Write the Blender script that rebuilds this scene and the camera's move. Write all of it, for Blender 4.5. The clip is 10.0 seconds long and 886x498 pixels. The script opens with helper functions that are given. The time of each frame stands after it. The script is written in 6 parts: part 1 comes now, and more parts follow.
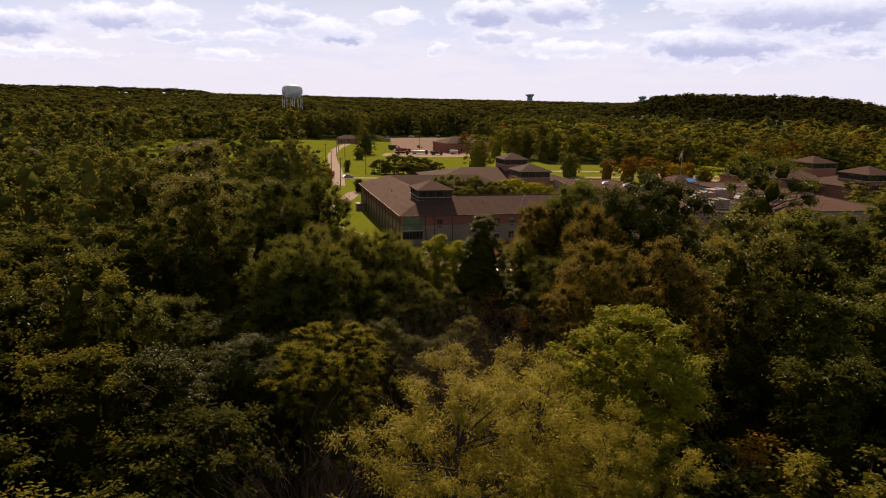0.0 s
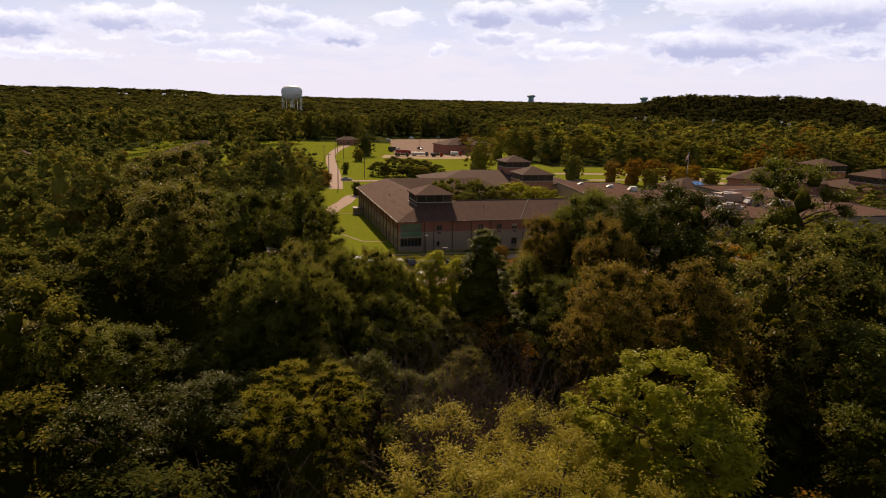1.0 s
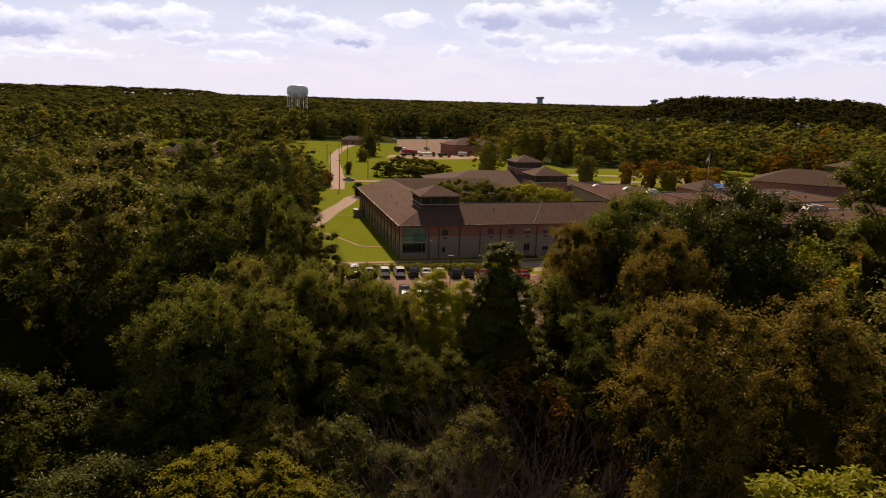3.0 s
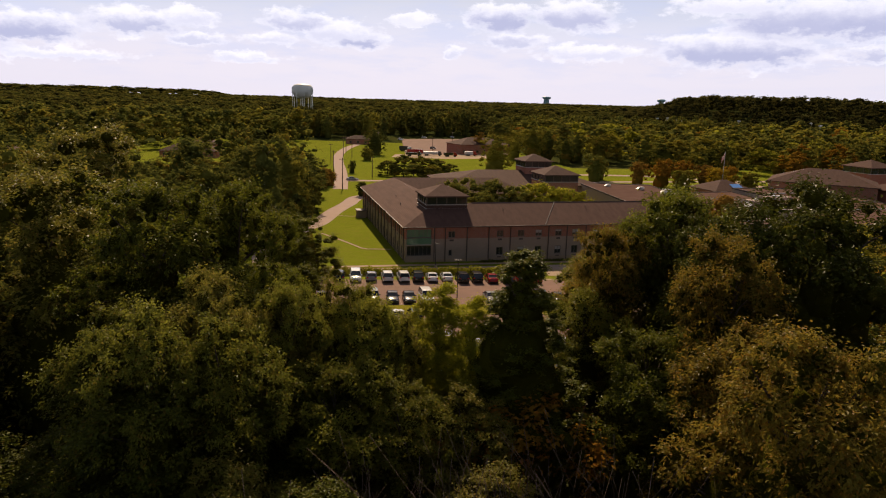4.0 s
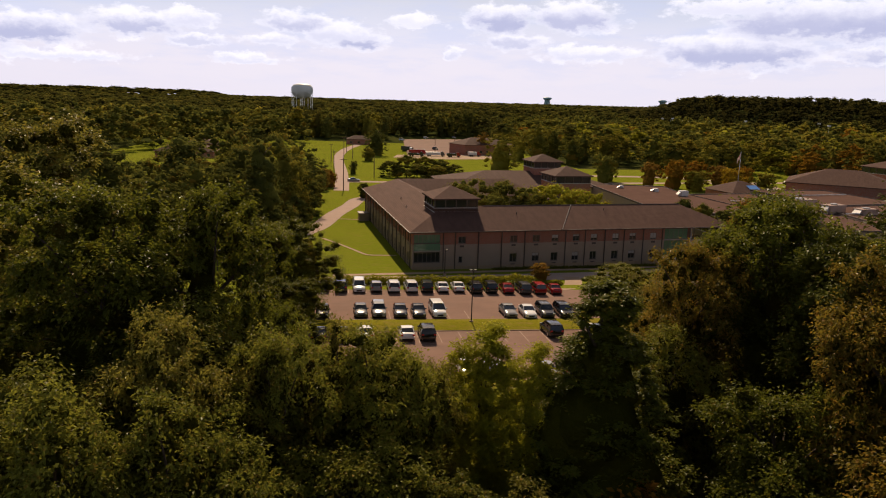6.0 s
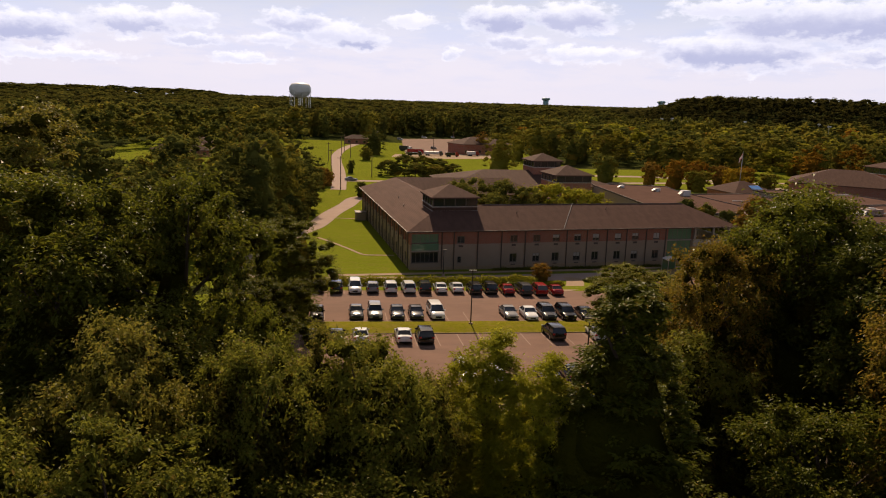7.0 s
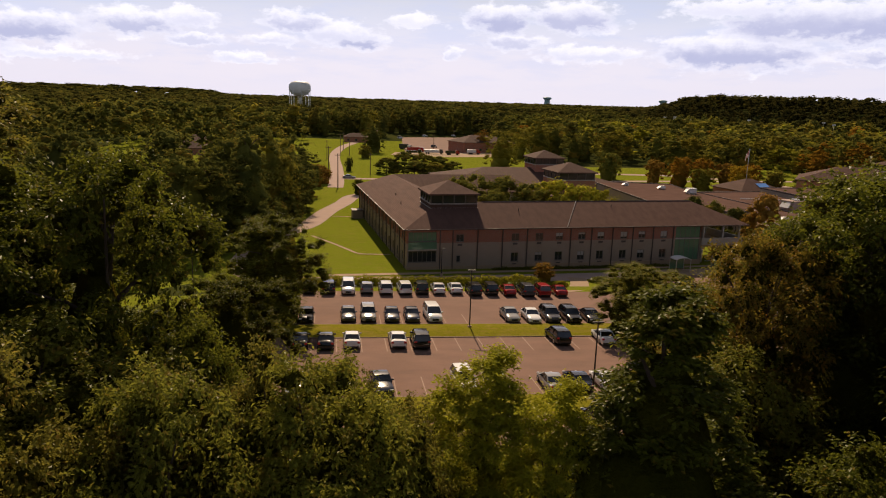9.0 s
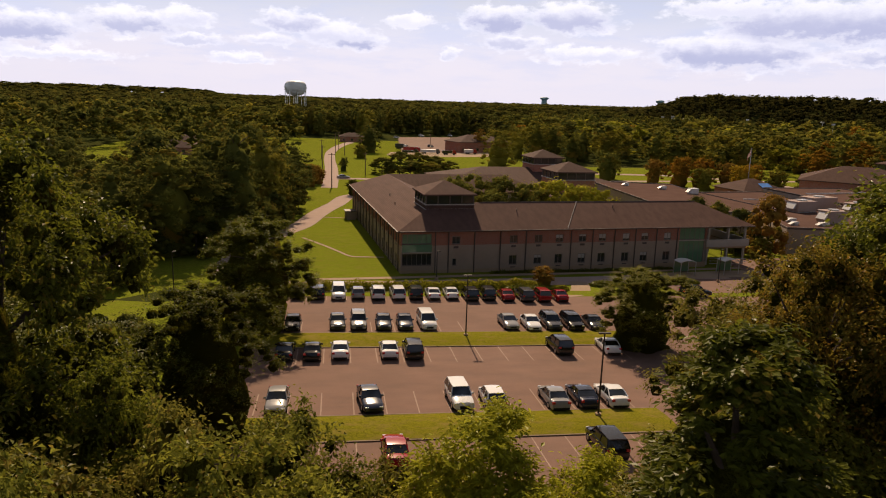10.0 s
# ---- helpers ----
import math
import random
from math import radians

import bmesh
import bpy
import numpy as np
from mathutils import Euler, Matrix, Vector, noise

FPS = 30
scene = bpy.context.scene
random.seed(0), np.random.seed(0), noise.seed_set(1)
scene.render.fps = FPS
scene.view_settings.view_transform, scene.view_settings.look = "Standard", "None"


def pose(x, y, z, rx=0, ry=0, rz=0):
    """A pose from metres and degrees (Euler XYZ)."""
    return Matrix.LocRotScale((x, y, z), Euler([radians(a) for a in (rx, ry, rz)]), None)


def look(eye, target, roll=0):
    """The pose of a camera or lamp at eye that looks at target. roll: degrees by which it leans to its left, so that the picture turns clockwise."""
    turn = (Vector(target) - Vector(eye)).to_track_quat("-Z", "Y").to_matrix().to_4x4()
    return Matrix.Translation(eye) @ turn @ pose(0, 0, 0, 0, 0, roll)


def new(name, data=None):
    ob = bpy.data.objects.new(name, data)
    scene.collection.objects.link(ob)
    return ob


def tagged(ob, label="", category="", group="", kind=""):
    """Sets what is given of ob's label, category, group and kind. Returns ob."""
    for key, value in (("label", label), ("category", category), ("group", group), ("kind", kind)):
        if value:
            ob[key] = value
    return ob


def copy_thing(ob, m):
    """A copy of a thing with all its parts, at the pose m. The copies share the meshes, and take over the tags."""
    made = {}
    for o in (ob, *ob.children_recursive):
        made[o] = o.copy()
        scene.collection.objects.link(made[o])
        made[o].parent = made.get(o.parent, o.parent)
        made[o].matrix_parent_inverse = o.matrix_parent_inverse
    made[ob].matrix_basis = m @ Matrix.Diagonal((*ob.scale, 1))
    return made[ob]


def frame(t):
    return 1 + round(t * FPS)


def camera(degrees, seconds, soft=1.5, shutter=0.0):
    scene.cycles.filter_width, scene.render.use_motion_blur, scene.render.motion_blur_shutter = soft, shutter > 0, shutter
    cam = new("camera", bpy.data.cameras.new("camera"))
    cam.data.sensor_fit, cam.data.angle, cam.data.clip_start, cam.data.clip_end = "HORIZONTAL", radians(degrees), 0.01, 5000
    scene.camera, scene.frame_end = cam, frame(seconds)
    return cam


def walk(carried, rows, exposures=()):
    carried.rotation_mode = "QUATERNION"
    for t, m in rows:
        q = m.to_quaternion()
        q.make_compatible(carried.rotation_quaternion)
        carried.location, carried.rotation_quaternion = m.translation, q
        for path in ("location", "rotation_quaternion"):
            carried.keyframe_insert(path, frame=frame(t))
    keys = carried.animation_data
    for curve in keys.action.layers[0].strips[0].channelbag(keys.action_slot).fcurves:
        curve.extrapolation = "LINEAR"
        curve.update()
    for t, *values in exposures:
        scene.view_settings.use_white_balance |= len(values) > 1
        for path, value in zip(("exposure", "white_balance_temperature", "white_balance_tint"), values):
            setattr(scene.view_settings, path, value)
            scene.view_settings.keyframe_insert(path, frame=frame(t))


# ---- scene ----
cam = camera(65.5, 10.0, soft=1.1)
PATH = [
    (0, (-14.468, -121.844, 32.989), (-14.131, -119.918, 32.565), 1.3),
    (0.5, (-13.68, -118.44, 32.962), (-13.344, -116.514, 32.54), 1.3),
    (1, (-12.957, -115.026, 32.955), (-12.623, -113.099, 32.534), 1.3),
    (1.5, (-12.254, -111.689, 32.842), (-11.92, -109.762, 32.423), 1.3),
    (2, (-11.583, -108.38, 32.372), (-11.255, -106.452, 31.955), 1.3),
    (2.5, (-11.074, -105.137, 31.742), (-10.752, -103.207, 31.325), 1.5),
    (4, (-9.331, -93.88, 29.931), (-9.034, -91.947, 29.515), 1.6),
    (4.5, (-9.291, -90.809, 29.562), (-8.998, -88.875, 29.148), 1.5),
    (5, (-9.591, -88.219, 29.257), (-9.296, -86.285, 28.844), 1.4),
    (5.5, (-9.756, -85.95, 29.124), (-9.461, -84.016, 28.71), 1.5),
    (7, (-9.286, -81.051, 28.143), (-8.983, -79.118, 27.731), 1.8),
    (7.5, (-8.967, -79.905, 27.817), (-8.664, -77.972, 27.404), 1.8),
    (8, (-8.642, -78.898, 27.55), (-8.341, -76.964, 27.137), 1.9),
    (8.5, (-8.348, -77.705, 27.236), (-8.05, -75.771, 26.824), 1.9),
    (9, (-8.01, -76.055, 26.909), (-7.71, -74.121, 26.496), 1.8),
    (9.5, (-7.557, -73.883, 26.651), (-7.252, -71.951, 26.236), 1.8),
    (10, (-6.989, -71.394, 26.324), (-6.681, -69.461, 25.912), 1.8),
]
walk(cam, [(t, look(eye, target, roll)) for t, eye, target, roll in PATH], exposures=((0.0, 0.23), (10.0, 0.23)))

# ---------------------------------------------------------------- light
SUN_EL, SUN_AZ = 38.5, 2.2   # degrees; azimuth from +y towards +x
world = bpy.data.worlds.new("sky")
scene.world = world
world.use_nodes = True
wt = world.node_tree
wt.nodes.clear()


def wnode(kind, **props):
    n = wt.nodes.new(kind)
    for k, v in props.items():
        if k == "operation":
            n.operation = v
        elif k == "data_type":
            n.data_type = v
        elif k == "blend_type":
            n.blend_type = v
    return n


def wmath(op, a, b=None, c=None):
    n = wnode("ShaderNodeMath", operation=op)
    for i, v in enumerate((a, b, c)):
        if v is None:
            continue
        if isinstance(v, (int, float)):
            n.inputs[i].default_value = v
        else:
            wt.links.new(v, n.inputs[i])
    return n.outputs[0]


def wmix(fac, a, b):
    n = wt.nodes.new("ShaderNodeMixRGB")
    for i, v in enumerate((fac, a, b)):
        if isinstance(v, (int, float)):
            n.inputs[i].default_value = v
        elif isinstance(v, tuple):
            n.inputs[i].default_value = v
        else:
            wt.links.new(v, n.inputs[i])
    return n.outputs[0]


def smooth(x, lo, hi):
    n = wt.nodes.new("ShaderNodeMapRange")
    n.interpolation_type = "SMOOTHSTEP"
    wt.links.new(x, n.inputs[0])
    n.inputs[1].default_value, n.inputs[2].default_value = lo, hi
    return n.outputs[0]


sky = wt.nodes.new("ShaderNodeTexSky")
sky.sky_type = "NISHITA"
sky.sun_disc = False
sky.sun_elevation = radians(SUN_EL)
sky.sun_rotation = radians(SUN_AZ)
sky.air_density, sky.dust_density, sky.ozone_density = 1.0, 1.6, 1.5

coord = wt.nodes.new("ShaderNodeTexCoord")
split = wt.nodes.new("ShaderNodeSeparateXYZ")
wt.links.new(coord.outputs["Generated"], split.inputs[0])
az = wmath("MULTIPLY", wmath("ARCTAN2", split.outputs[0], split.outputs[1]), 57.2958)
el = wmath("MULTIPLY", wmath("ARCSINE", split.outputs[2]), 57.2958)
flat = wt.nodes.new("ShaderNodeCombineXYZ")
wt.links.new(az, flat.inputs[0])
wt.links.new(el, flat.inputs[1])


def wnoise(sx, sy, detail, rough, shift=0.0):
    m = wt.nodes.new("ShaderNodeMapping")
    m.inputs["Scale"].default_value = (sx, sy, 1)
    m.inputs["Location"].default_value = (shift, shift * 1.7, shift)
    wt.links.new(flat.outputs[0], m.inputs[0])
    n = wt.nodes.new("ShaderNodeTexNoise")
    n.inputs["Scale"].default_value = 1.0
    n.inputs["Detail"].default_value = detail
    n.inputs["Roughness"].default_value = rough
    wt.links.new(m.outputs[0], n.inputs["Vector"])
    return n.outputs[0]


warp = wt.nodes.new("ShaderNodeCombineXYZ")
wt.links.new(wmath("MULTIPLY", wmath("SUBTRACT", wnoise(0.5, 0.9, 5.0, 0.6, 2.0), 0.5), 2.6), warp.inputs[0])
wt.links.new(wmath("MULTIPLY", wmath("SUBTRACT", wnoise(0.7, 1.1, 5.0, 0.65, 6.0), 0.5), 1.5), warp.inputs[1])
bent = wnode("ShaderNodeVectorMath", operation="ADD")
wt.links.new(flat.outputs[0], bent.inputs[0])
wt.links.new(warp.outputs[0], bent.inputs[1])
# cumulus: azimuth, elevation, half width, half height in degrees, how grey its underside is
CLOUDS = [
    (-21.7, 4.4, 4.0, 1.13, 1), (-14.9, 5.18, 3.52, 0.99, 0.9), (-11.2, 5.68, 1.97, 0.8, 0.45), (-10.7, 4.26, 2.26, 0.52, 0.6), (-3.3, 5.91, 2.44, 0.89, 0.8),
    (0.1, 5.07, 3.29, 1.03, 0.5), (1.9, 4.63, 1.97, 0.8, 1), (-5.1, 4.48, 2.12, 0.52, 0.45), (6.1, 6.32, 2.44, 0.52, 0.25), (12.9, 6.68, 2.82, 1.18, 1),
    (18.6, 6.86, 3.52, 1.22, 0.9), (13.8, 4.96, 2.44, 0.7, 0.7), (20.1, 4.1, 4.32, 0.66, 0.45), (9.1, 3.88, 0.75, 0.56, 0.5), (29.9, 7.46, 4.32, 0.75, 0.35),
    (35.2, 6.58, 5.95, 1.66, 0.95), (38.7, 6.49, 3.78, 1.66, 1), (30.6, 4.44, 5.67, 1.5, 1), (39.5, 4.11, 2.12, 0.7, 0.8), (-7.2, 2.99, 2.91, 0.47, 0.4),
    (-20.0, 2.64, 4.93, 0.42, 0.35), (-28.2, 3.34, 5.64, 1.41, 0.8), (45.7, 5.07, 6.11, 1.6, 0.8), (-4.1, 9.83, 9.4, 1.41, 0.6), (21.8, 11.73, 11.28, 1.88, 0.6),
]
blob, low = None, None
for cu, cv, cw, ch, grey in CLOUDS:
    m = wt.nodes.new("ShaderNodeMapping")
    m.inputs["Location"].default_value = (-cu / cw, -cv / ch, 0)
    m.inputs["Scale"].default_value = (1 / cw, 1 / ch, 1)
    wt.links.new(bent.outputs[0], m.inputs[0])
    ln = wnode("ShaderNodeVectorMath", operation="LENGTH")
    wt.links.new(m.outputs[0], ln.inputs[0])
    s1 = wmath("SUBTRACT", 1.38, ln.outputs["Value"])
    sp = wt.nodes.new("ShaderNodeSeparateXYZ")
    wt.links.new(m.outputs[0], sp.inputs[0])
    under = wmath("MULTIPLY", wmath("MULTIPLY", smooth(s1, 0.05, 0.75), smooth(wmath("MULTIPLY", sp.outputs[1], -1.0), -0.75, 0.35)), grey)
    blob = s1 if blob is None else wmath("MAXIMUM", blob, s1)
    low = under if low is None else wmath("MAXIMUM", low, under)
puff = wnoise(0.55, 1.1, 7.0, 0.6)
wisp = wnoise(0.16, 0.75, 7.0, 0.6, 4.0)
lumps_ = wmath("MULTIPLY", wmath("SUBTRACT", puff, 0.5), 2.4)
cover = smooth(wmath("ADD", blob, lumps_), 0.15, 0.75)
shade = wmath("MULTIPLY", low, smooth(wmath("ADD", blob, wmath("MULTIPLY", lumps_, 0.9)), 0.2, 0.85))
veil = wmath("MULTIPLY", smooth(wisp, 0.42, 0.66), smooth(el, 0.0, 4.0))
high = wnoise(0.05, 0.09, 6.0, 0.6, 9.0)
HAZE, WHITE, GREY = (11.0, 10.5, 12.2, 1), (13.2, 12.8, 14.0, 1), (6.2, 6.4, 9.2, 1)
col = wmix(1.0, sky.outputs[0], (0.62, 0.50, 0.38, 1))
wt.nodes[-1].blend_type = "MULTIPLY"
col = wmix(wmath("MULTIPLY", wmath("SUBTRACT", 1.0, smooth(el, 4.0, 17.0)), 0.9), col, wmix(smooth(el, 2.5, 8.5), HAZE, (9.0, 9.7, 12.4, 1)))
# Unseen thin cloud above the view, added to turn blue fill light neutral.
col = wmix(wmath("MULTIPLY", smooth(high, 0.5, 0.62), wmath("MULTIPLY", smooth(el, 9.0, 14.0), 0.55)), col, (4.6, 4.2, 3.9, 1))
col = wmix(wmath("MULTIPLY", veil, 0.35), col, (7.4, 8.2, 11.6, 1))
col = wmix(wmath("MULTIPLY", cover, 0.8), col, WHITE)
col = wmix(wmath("MULTIPLY", shade, 0.95), col, GREY)
bg = wt.nodes.new("ShaderNodeBackground")
bg.inputs["Strength"].default_value = 0.0705
wt.links.new(col, bg.inputs["Color"])
wout = wt.nodes.new("ShaderNodeOutputWorld")
wt.links.new(bg.outputs[0], wout.inputs[0])

sun = new("sun", bpy.data.lights.new("sun", "SUN"))
sun.data.energy, sun.data.angle, sun.data.color = 5.0, radians(0.6), (1.0, 0.76, 0.52)
sdir = Vector((math.sin(radians(SUN_AZ)) * math.cos(radians(SUN_EL)), math.cos(radians(SUN_AZ)) * math.cos(radians(SUN_EL)), math.sin(radians(SUN_EL))))
sun.matrix_world = look(sdir * 300, (0, 0, 0))


# ---------------------------------------------------------------- materials
def material(name, build):
    m = bpy.data.materials.new(name)
    m.use_nodes = True
    nt = m.node_tree
    nt.nodes.clear()
    out = nt.nodes.new("ShaderNodeOutputMaterial")
    nt.links.new(build(nt), out.inputs[0])
    return m


def put(nt, sock, v):
    if isinstance(v, (int, float, tuple)):
        sock.default_value = v
    elif v is not None:
        nt.links.new(v, sock)


def nz(nt, scale, detail=5.0, rough=0.55, stretch=(1, 1, 1), space="Object"):
    tc = nt.nodes.new("ShaderNodeTexCoord")
    mp = nt.nodes.new("ShaderNodeMapping")
    mp.inputs["Scale"].default_value = stretch
    nt.links.new(tc.outputs[space], mp.inputs[0])
    n = nt.nodes.new("ShaderNodeTexNoise")
    n.inputs["Scale"].default_value = scale
    n.inputs["Detail"].default_value = detail
    n.inputs["Roughness"].default_value = rough
    nt.links.new(mp.outputs[0], n.inputs["Vector"])
    return n.outputs[0]


def ramp(nt, fac, stops):
    r = nt.nodes.new("ShaderNodeValToRGB")
    e = r.color_ramp.elements
    while len(e) < len(stops):
        e.new(0.5)
    for el_, (p, c) in zip(e, stops):
        el_.position = p
        el_.color = (*c, 1) if len(c) == 3 else c
    nt.links.new(fac, r.inputs[0])
    return r.outputs[0]


def mix(nt, fac, a, b, kind="MIX"):
    n = nt.nodes.new("ShaderNodeMixRGB")
    n.blend_type = kind
    for i, v in enumerate((fac, a, b)):
        if isinstance(v, tuple) and len(v) == 3:
            v = (*v, 1)
        put(nt, n.inputs[i], v)
    return n.outputs[0]


def mth(nt, op, a, b=0.0):
    n = nt.nodes.new("ShaderNodeMath")
    n.operation = op
    put(nt, n.inputs[0], a)
    put(nt, n.inputs[1], b)
    return n.outputs[0]


def bump(nt, h, strength, dist=0.05):
    b = nt.nodes.new("ShaderNodeBump")
    b.inputs["Strength"].default_value = strength
    b.inputs["Distance"].default_value = dist
    nt.links.new(h, b.inputs["Height"])
    return b.outputs[0]


def shiny(nt, color, rough=0.6, metal=0.0, normal=None, spec=0.5, coat=0.0):
    p = nt.nodes.new("ShaderNodeBsdfPrincipled")
    if isinstance(color, tuple) and len(color) == 3:
        color = (*color, 1)
    put(nt, p.inputs["Base Color"], color)
    put(nt, p.inputs["Roughness"], rough)
    put(nt, p.inputs["Metallic"], metal)
    p.inputs["Specular IOR Level"].default_value = spec
    p.inputs["Coat Weight"].default_value = coat
    p.inputs["Coat Roughness"].default_value = 0.06
    if normal is not None:
        nt.links.new(normal, p.inputs["Normal"])
    return p.outputs[0]


def plain(name, color, rough=0.6, metal=0.0, vary=0.18, scale=1.2, bmp=0.0, spec=0.18):
    def build(nt):
        n = nz(nt, scale, 6.0)
        f = nz(nt, scale * 9, 3.0)
        c = mix(nt, n, tuple(v * (1 - vary) for v in color), tuple(min(1, v * (1 + vary)) for v in color))
        c = mix(nt, 0.25, c, mix(nt, f, tuple(v * (1 - vary) for v in color), tuple(min(1, v * (1 + vary)) for v in color)))
        return shiny(nt, c, rough, metal, bump(nt, f, bmp) if bmp else None, spec)
    return material(name, build)


def grass_mat(name, a, b, c, dry=0.25):
    def build(nt):
        big = nz(nt, 0.05, 5.0, 0.6, space="Object")
        mid = nz(nt, 0.5, 6.0, 0.65)
        mow = nz(nt, 1.6, 2.0, 0.5, (0.12, 1.0, 1.0))
        fine = nz(nt, 9.0, 4.0, 0.7)
        col = ramp(nt, big, [(0.3, a), (0.55, b), (0.75, c)])
        col = mix(nt, mth(nt, "MULTIPLY", mid, 0.5), col, c)
        col = mix(nt, mth(nt, "MULTIPLY", mow, 0.35), col, a)
        col = mix(nt, 0.6, col, mix(nt, ramp(nt, fine, [(0.3, (0, 0, 0)), (0.7, (1, 1, 1))]), (0.03, 0.038, 0.003), tuple(min(1, v * 1.7) for v in b)))
        straw = nz(nt, 0.9, 6.0, 0.7, (0.5, 1, 1))
        col = mix(nt, mth(nt, "MULTIPLY", ramp(nt, straw, [(0.48, (0, 0, 0)), (0.66, (1, 1, 1))]), dry), col, (0.21, 0.155, 0.045))
        col = mix(nt, mth(nt, "MULTIPLY", ramp(nt, nz(nt, 2.3, 5.0, 0.7), [(0.5, (0, 0, 0)), (0.7, (1, 1, 1))]), 0.35), col, (0.055, 0.065, 0.006))
        h = mth(nt, "ADD", fine, mth(nt, "MULTIPLY", mid, 1.5))
        return shiny(nt, col, 0.9, 0, bump(nt, h, 0.5, 0.06), 0.0)
    return material(name, build)


GRASS = grass_mat("grass", (0.110, 0.142, 0.011), (0.155, 0.182, 0.016), (0.200, 0.192, 0.024), 0.36)
STRIP = grass_mat("dry grass", (0.120, 0.120, 0.009), (0.168, 0.152, 0.013), (0.225, 0.170, 0.028), 0.7)


def wild(nt):
    big = nz(nt, 0.012, 6.0, 0.6)
    mid = nz(nt, 0.09, 7.0, 0.7)
    fine = nz(nt, 1.2, 5.0, 0.7)
    col = ramp(nt, big, [(0.35, (0.028, 0.040, 0.010)), (0.52, (0.045, 0.055, 0.013)), (0.7, (0.075, 0.068, 0.022))])
    col = mix(nt, mth(nt, "MULTIPLY", mid, 0.6), col, (0.020, 0.028, 0.008))
    col = mix(nt, 0.35, col, mix(nt, fine, (0.012, 0.016, 0.004), (0.09, 0.09, 0.03)))
    return shiny(nt, col, 0.95, 0, bump(nt, mth(nt, "ADD", mid, fine), 0.6, 0.2), 0.0)


WILD = material("rough ground", wild)


def asphalt(nt):
    stain = nz(nt, 0.12, 6.0, 0.6)
    patch = nz(nt, 0.6, 5.0, 0.6, (0.35, 1, 1))
    grit = nz(nt, 22.0, 3.0, 0.8)
    col = ramp(nt, stain, [(0.3, (0.190, 0.104, 0.074)), (0.6, (0.236, 0.132, 0.096)), (0.8, (0.276, 0.160, 0.116))])
    col = mix(nt, mth(nt, "MULTIPLY", ramp(nt, patch, [(0.4, (0, 0, 0)), (0.7, (1, 1, 1))]), 0.38), col, (0.095, 0.066, 0.052))
    col = mix(nt, 0.34, col, mix(nt, grit, (0.05, 0.04, 0.035), (0.26, 0.20, 0.17)))
    return shiny(nt, col, 0.88, 0, bump(nt, grit, 0.3, 0.01), 0.06)


ASPHALT = material("weathered asphalt", asphalt)
ROADTOP = plain("pale road", (0.36, 0.268, 0.225), 0.9, 0, 0.2, 0.5, 0.15, 0.02)
CONCRETE = plain("concrete", (0.33, 0.24, 0.165), 0.85, 0, 0.2, 1.5, 0.15, 0.03)
KERB = plain("kerb stone", (0.20, 0.145, 0.095), 0.85, 0, 0.25, 1.5, 0.15)
PAINT = plain("worn road paint", (0.285, 0.195, 0.150), 0.8, 0, 0.4, 2.0)


def shingle_mat(name, a, b):
    def build(nt):
        tc = nt.nodes.new("ShaderNodeTexCoord")
        big = nz(nt, 0.15, 6.0, 0.6)
        streak = nz(nt, 1.0, 5.0, 0.6, (1.2, 0.15, 1.2))
        fine = nz(nt, 7.0, 3.0, 0.8)
        w = nt.nodes.new("ShaderNodeTexWave")
        w.wave_type, w.bands_direction = "BANDS", "Z"
        w.inputs["Scale"].default_value = 2.6
        w.inputs["Distortion"].default_value = 0.6
        nt.links.new(tc.outputs["Object"], w.inputs["Vector"])
        col = mix(nt, big, a, b)
        col = mix(nt, mth(nt, "MULTIPLY", ramp(nt, streak, [(0.4, (0, 0, 0)), (0.68, (1, 1, 1))]), 0.6), col, tuple(v * 0.6 for v in a))
        col = mix(nt, 0.3, col, mix(nt, fine, tuple(v * 0.5 for v in a), tuple(v * 1.5 for v in b)))
        return shiny(nt, col, 0.85, 0, bump(nt, mth(nt, "ADD", w.outputs[1], fine), 0.35, 0.03), 0.05)
    return material(name, build)


SHINGLE = shingle_mat("brown shingles", (0.090, 0.050, 0.039), (0.124, 0.071, 0.056))
SHINGLE_B = shingle_mat("grey brown shingles", (0.080, 0.046, 0.036), (0.105, 0.063, 0.050))
FLATROOF = plain("roof membrane", (0.112, 0.070, 0.058), 0.9, 0, 0.35, 0.25, 0.1, 0.0)


def brick(nt):
    tc = nt.nodes.new("ShaderNodeTexCoord")
    b = nt.nodes.new("ShaderNodeTexBrick")
    b.inputs["Scale"].default_value = 1.0
    b.inputs["Brick Width"].default_value = 0.215
    b.inputs["Row Height"].default_value = 0.075
    b.inputs["Mortar Size"].default_value = 0.008
    b.inputs["Color1"].default_value = (0.37, 0.140, 0.085, 1)
    b.inputs["Color2"].default_value = (0.30, 0.110, 0.068, 1)
    b.inputs["Mortar"].default_value = (0.30, 0.24, 0.2, 1)
    mp = nt.nodes.new("ShaderNodeMapping")
    mp.inputs["Rotation"].default_value = (radians(90), 0, 0)
    nt.links.new(tc.outputs["Object"], mp.inputs[0])
    nt.links.new(mp.outputs[0], b.inputs["Vector"])
    n = nz(nt, 0.5, 5.0)
    col = mix(nt, mth(nt, "MULTIPLY", n, 0.5), b.outputs[0], (0.21, 0.088, 0.062))
    return shiny(nt, col, 0.85, 0, None, 0.1)


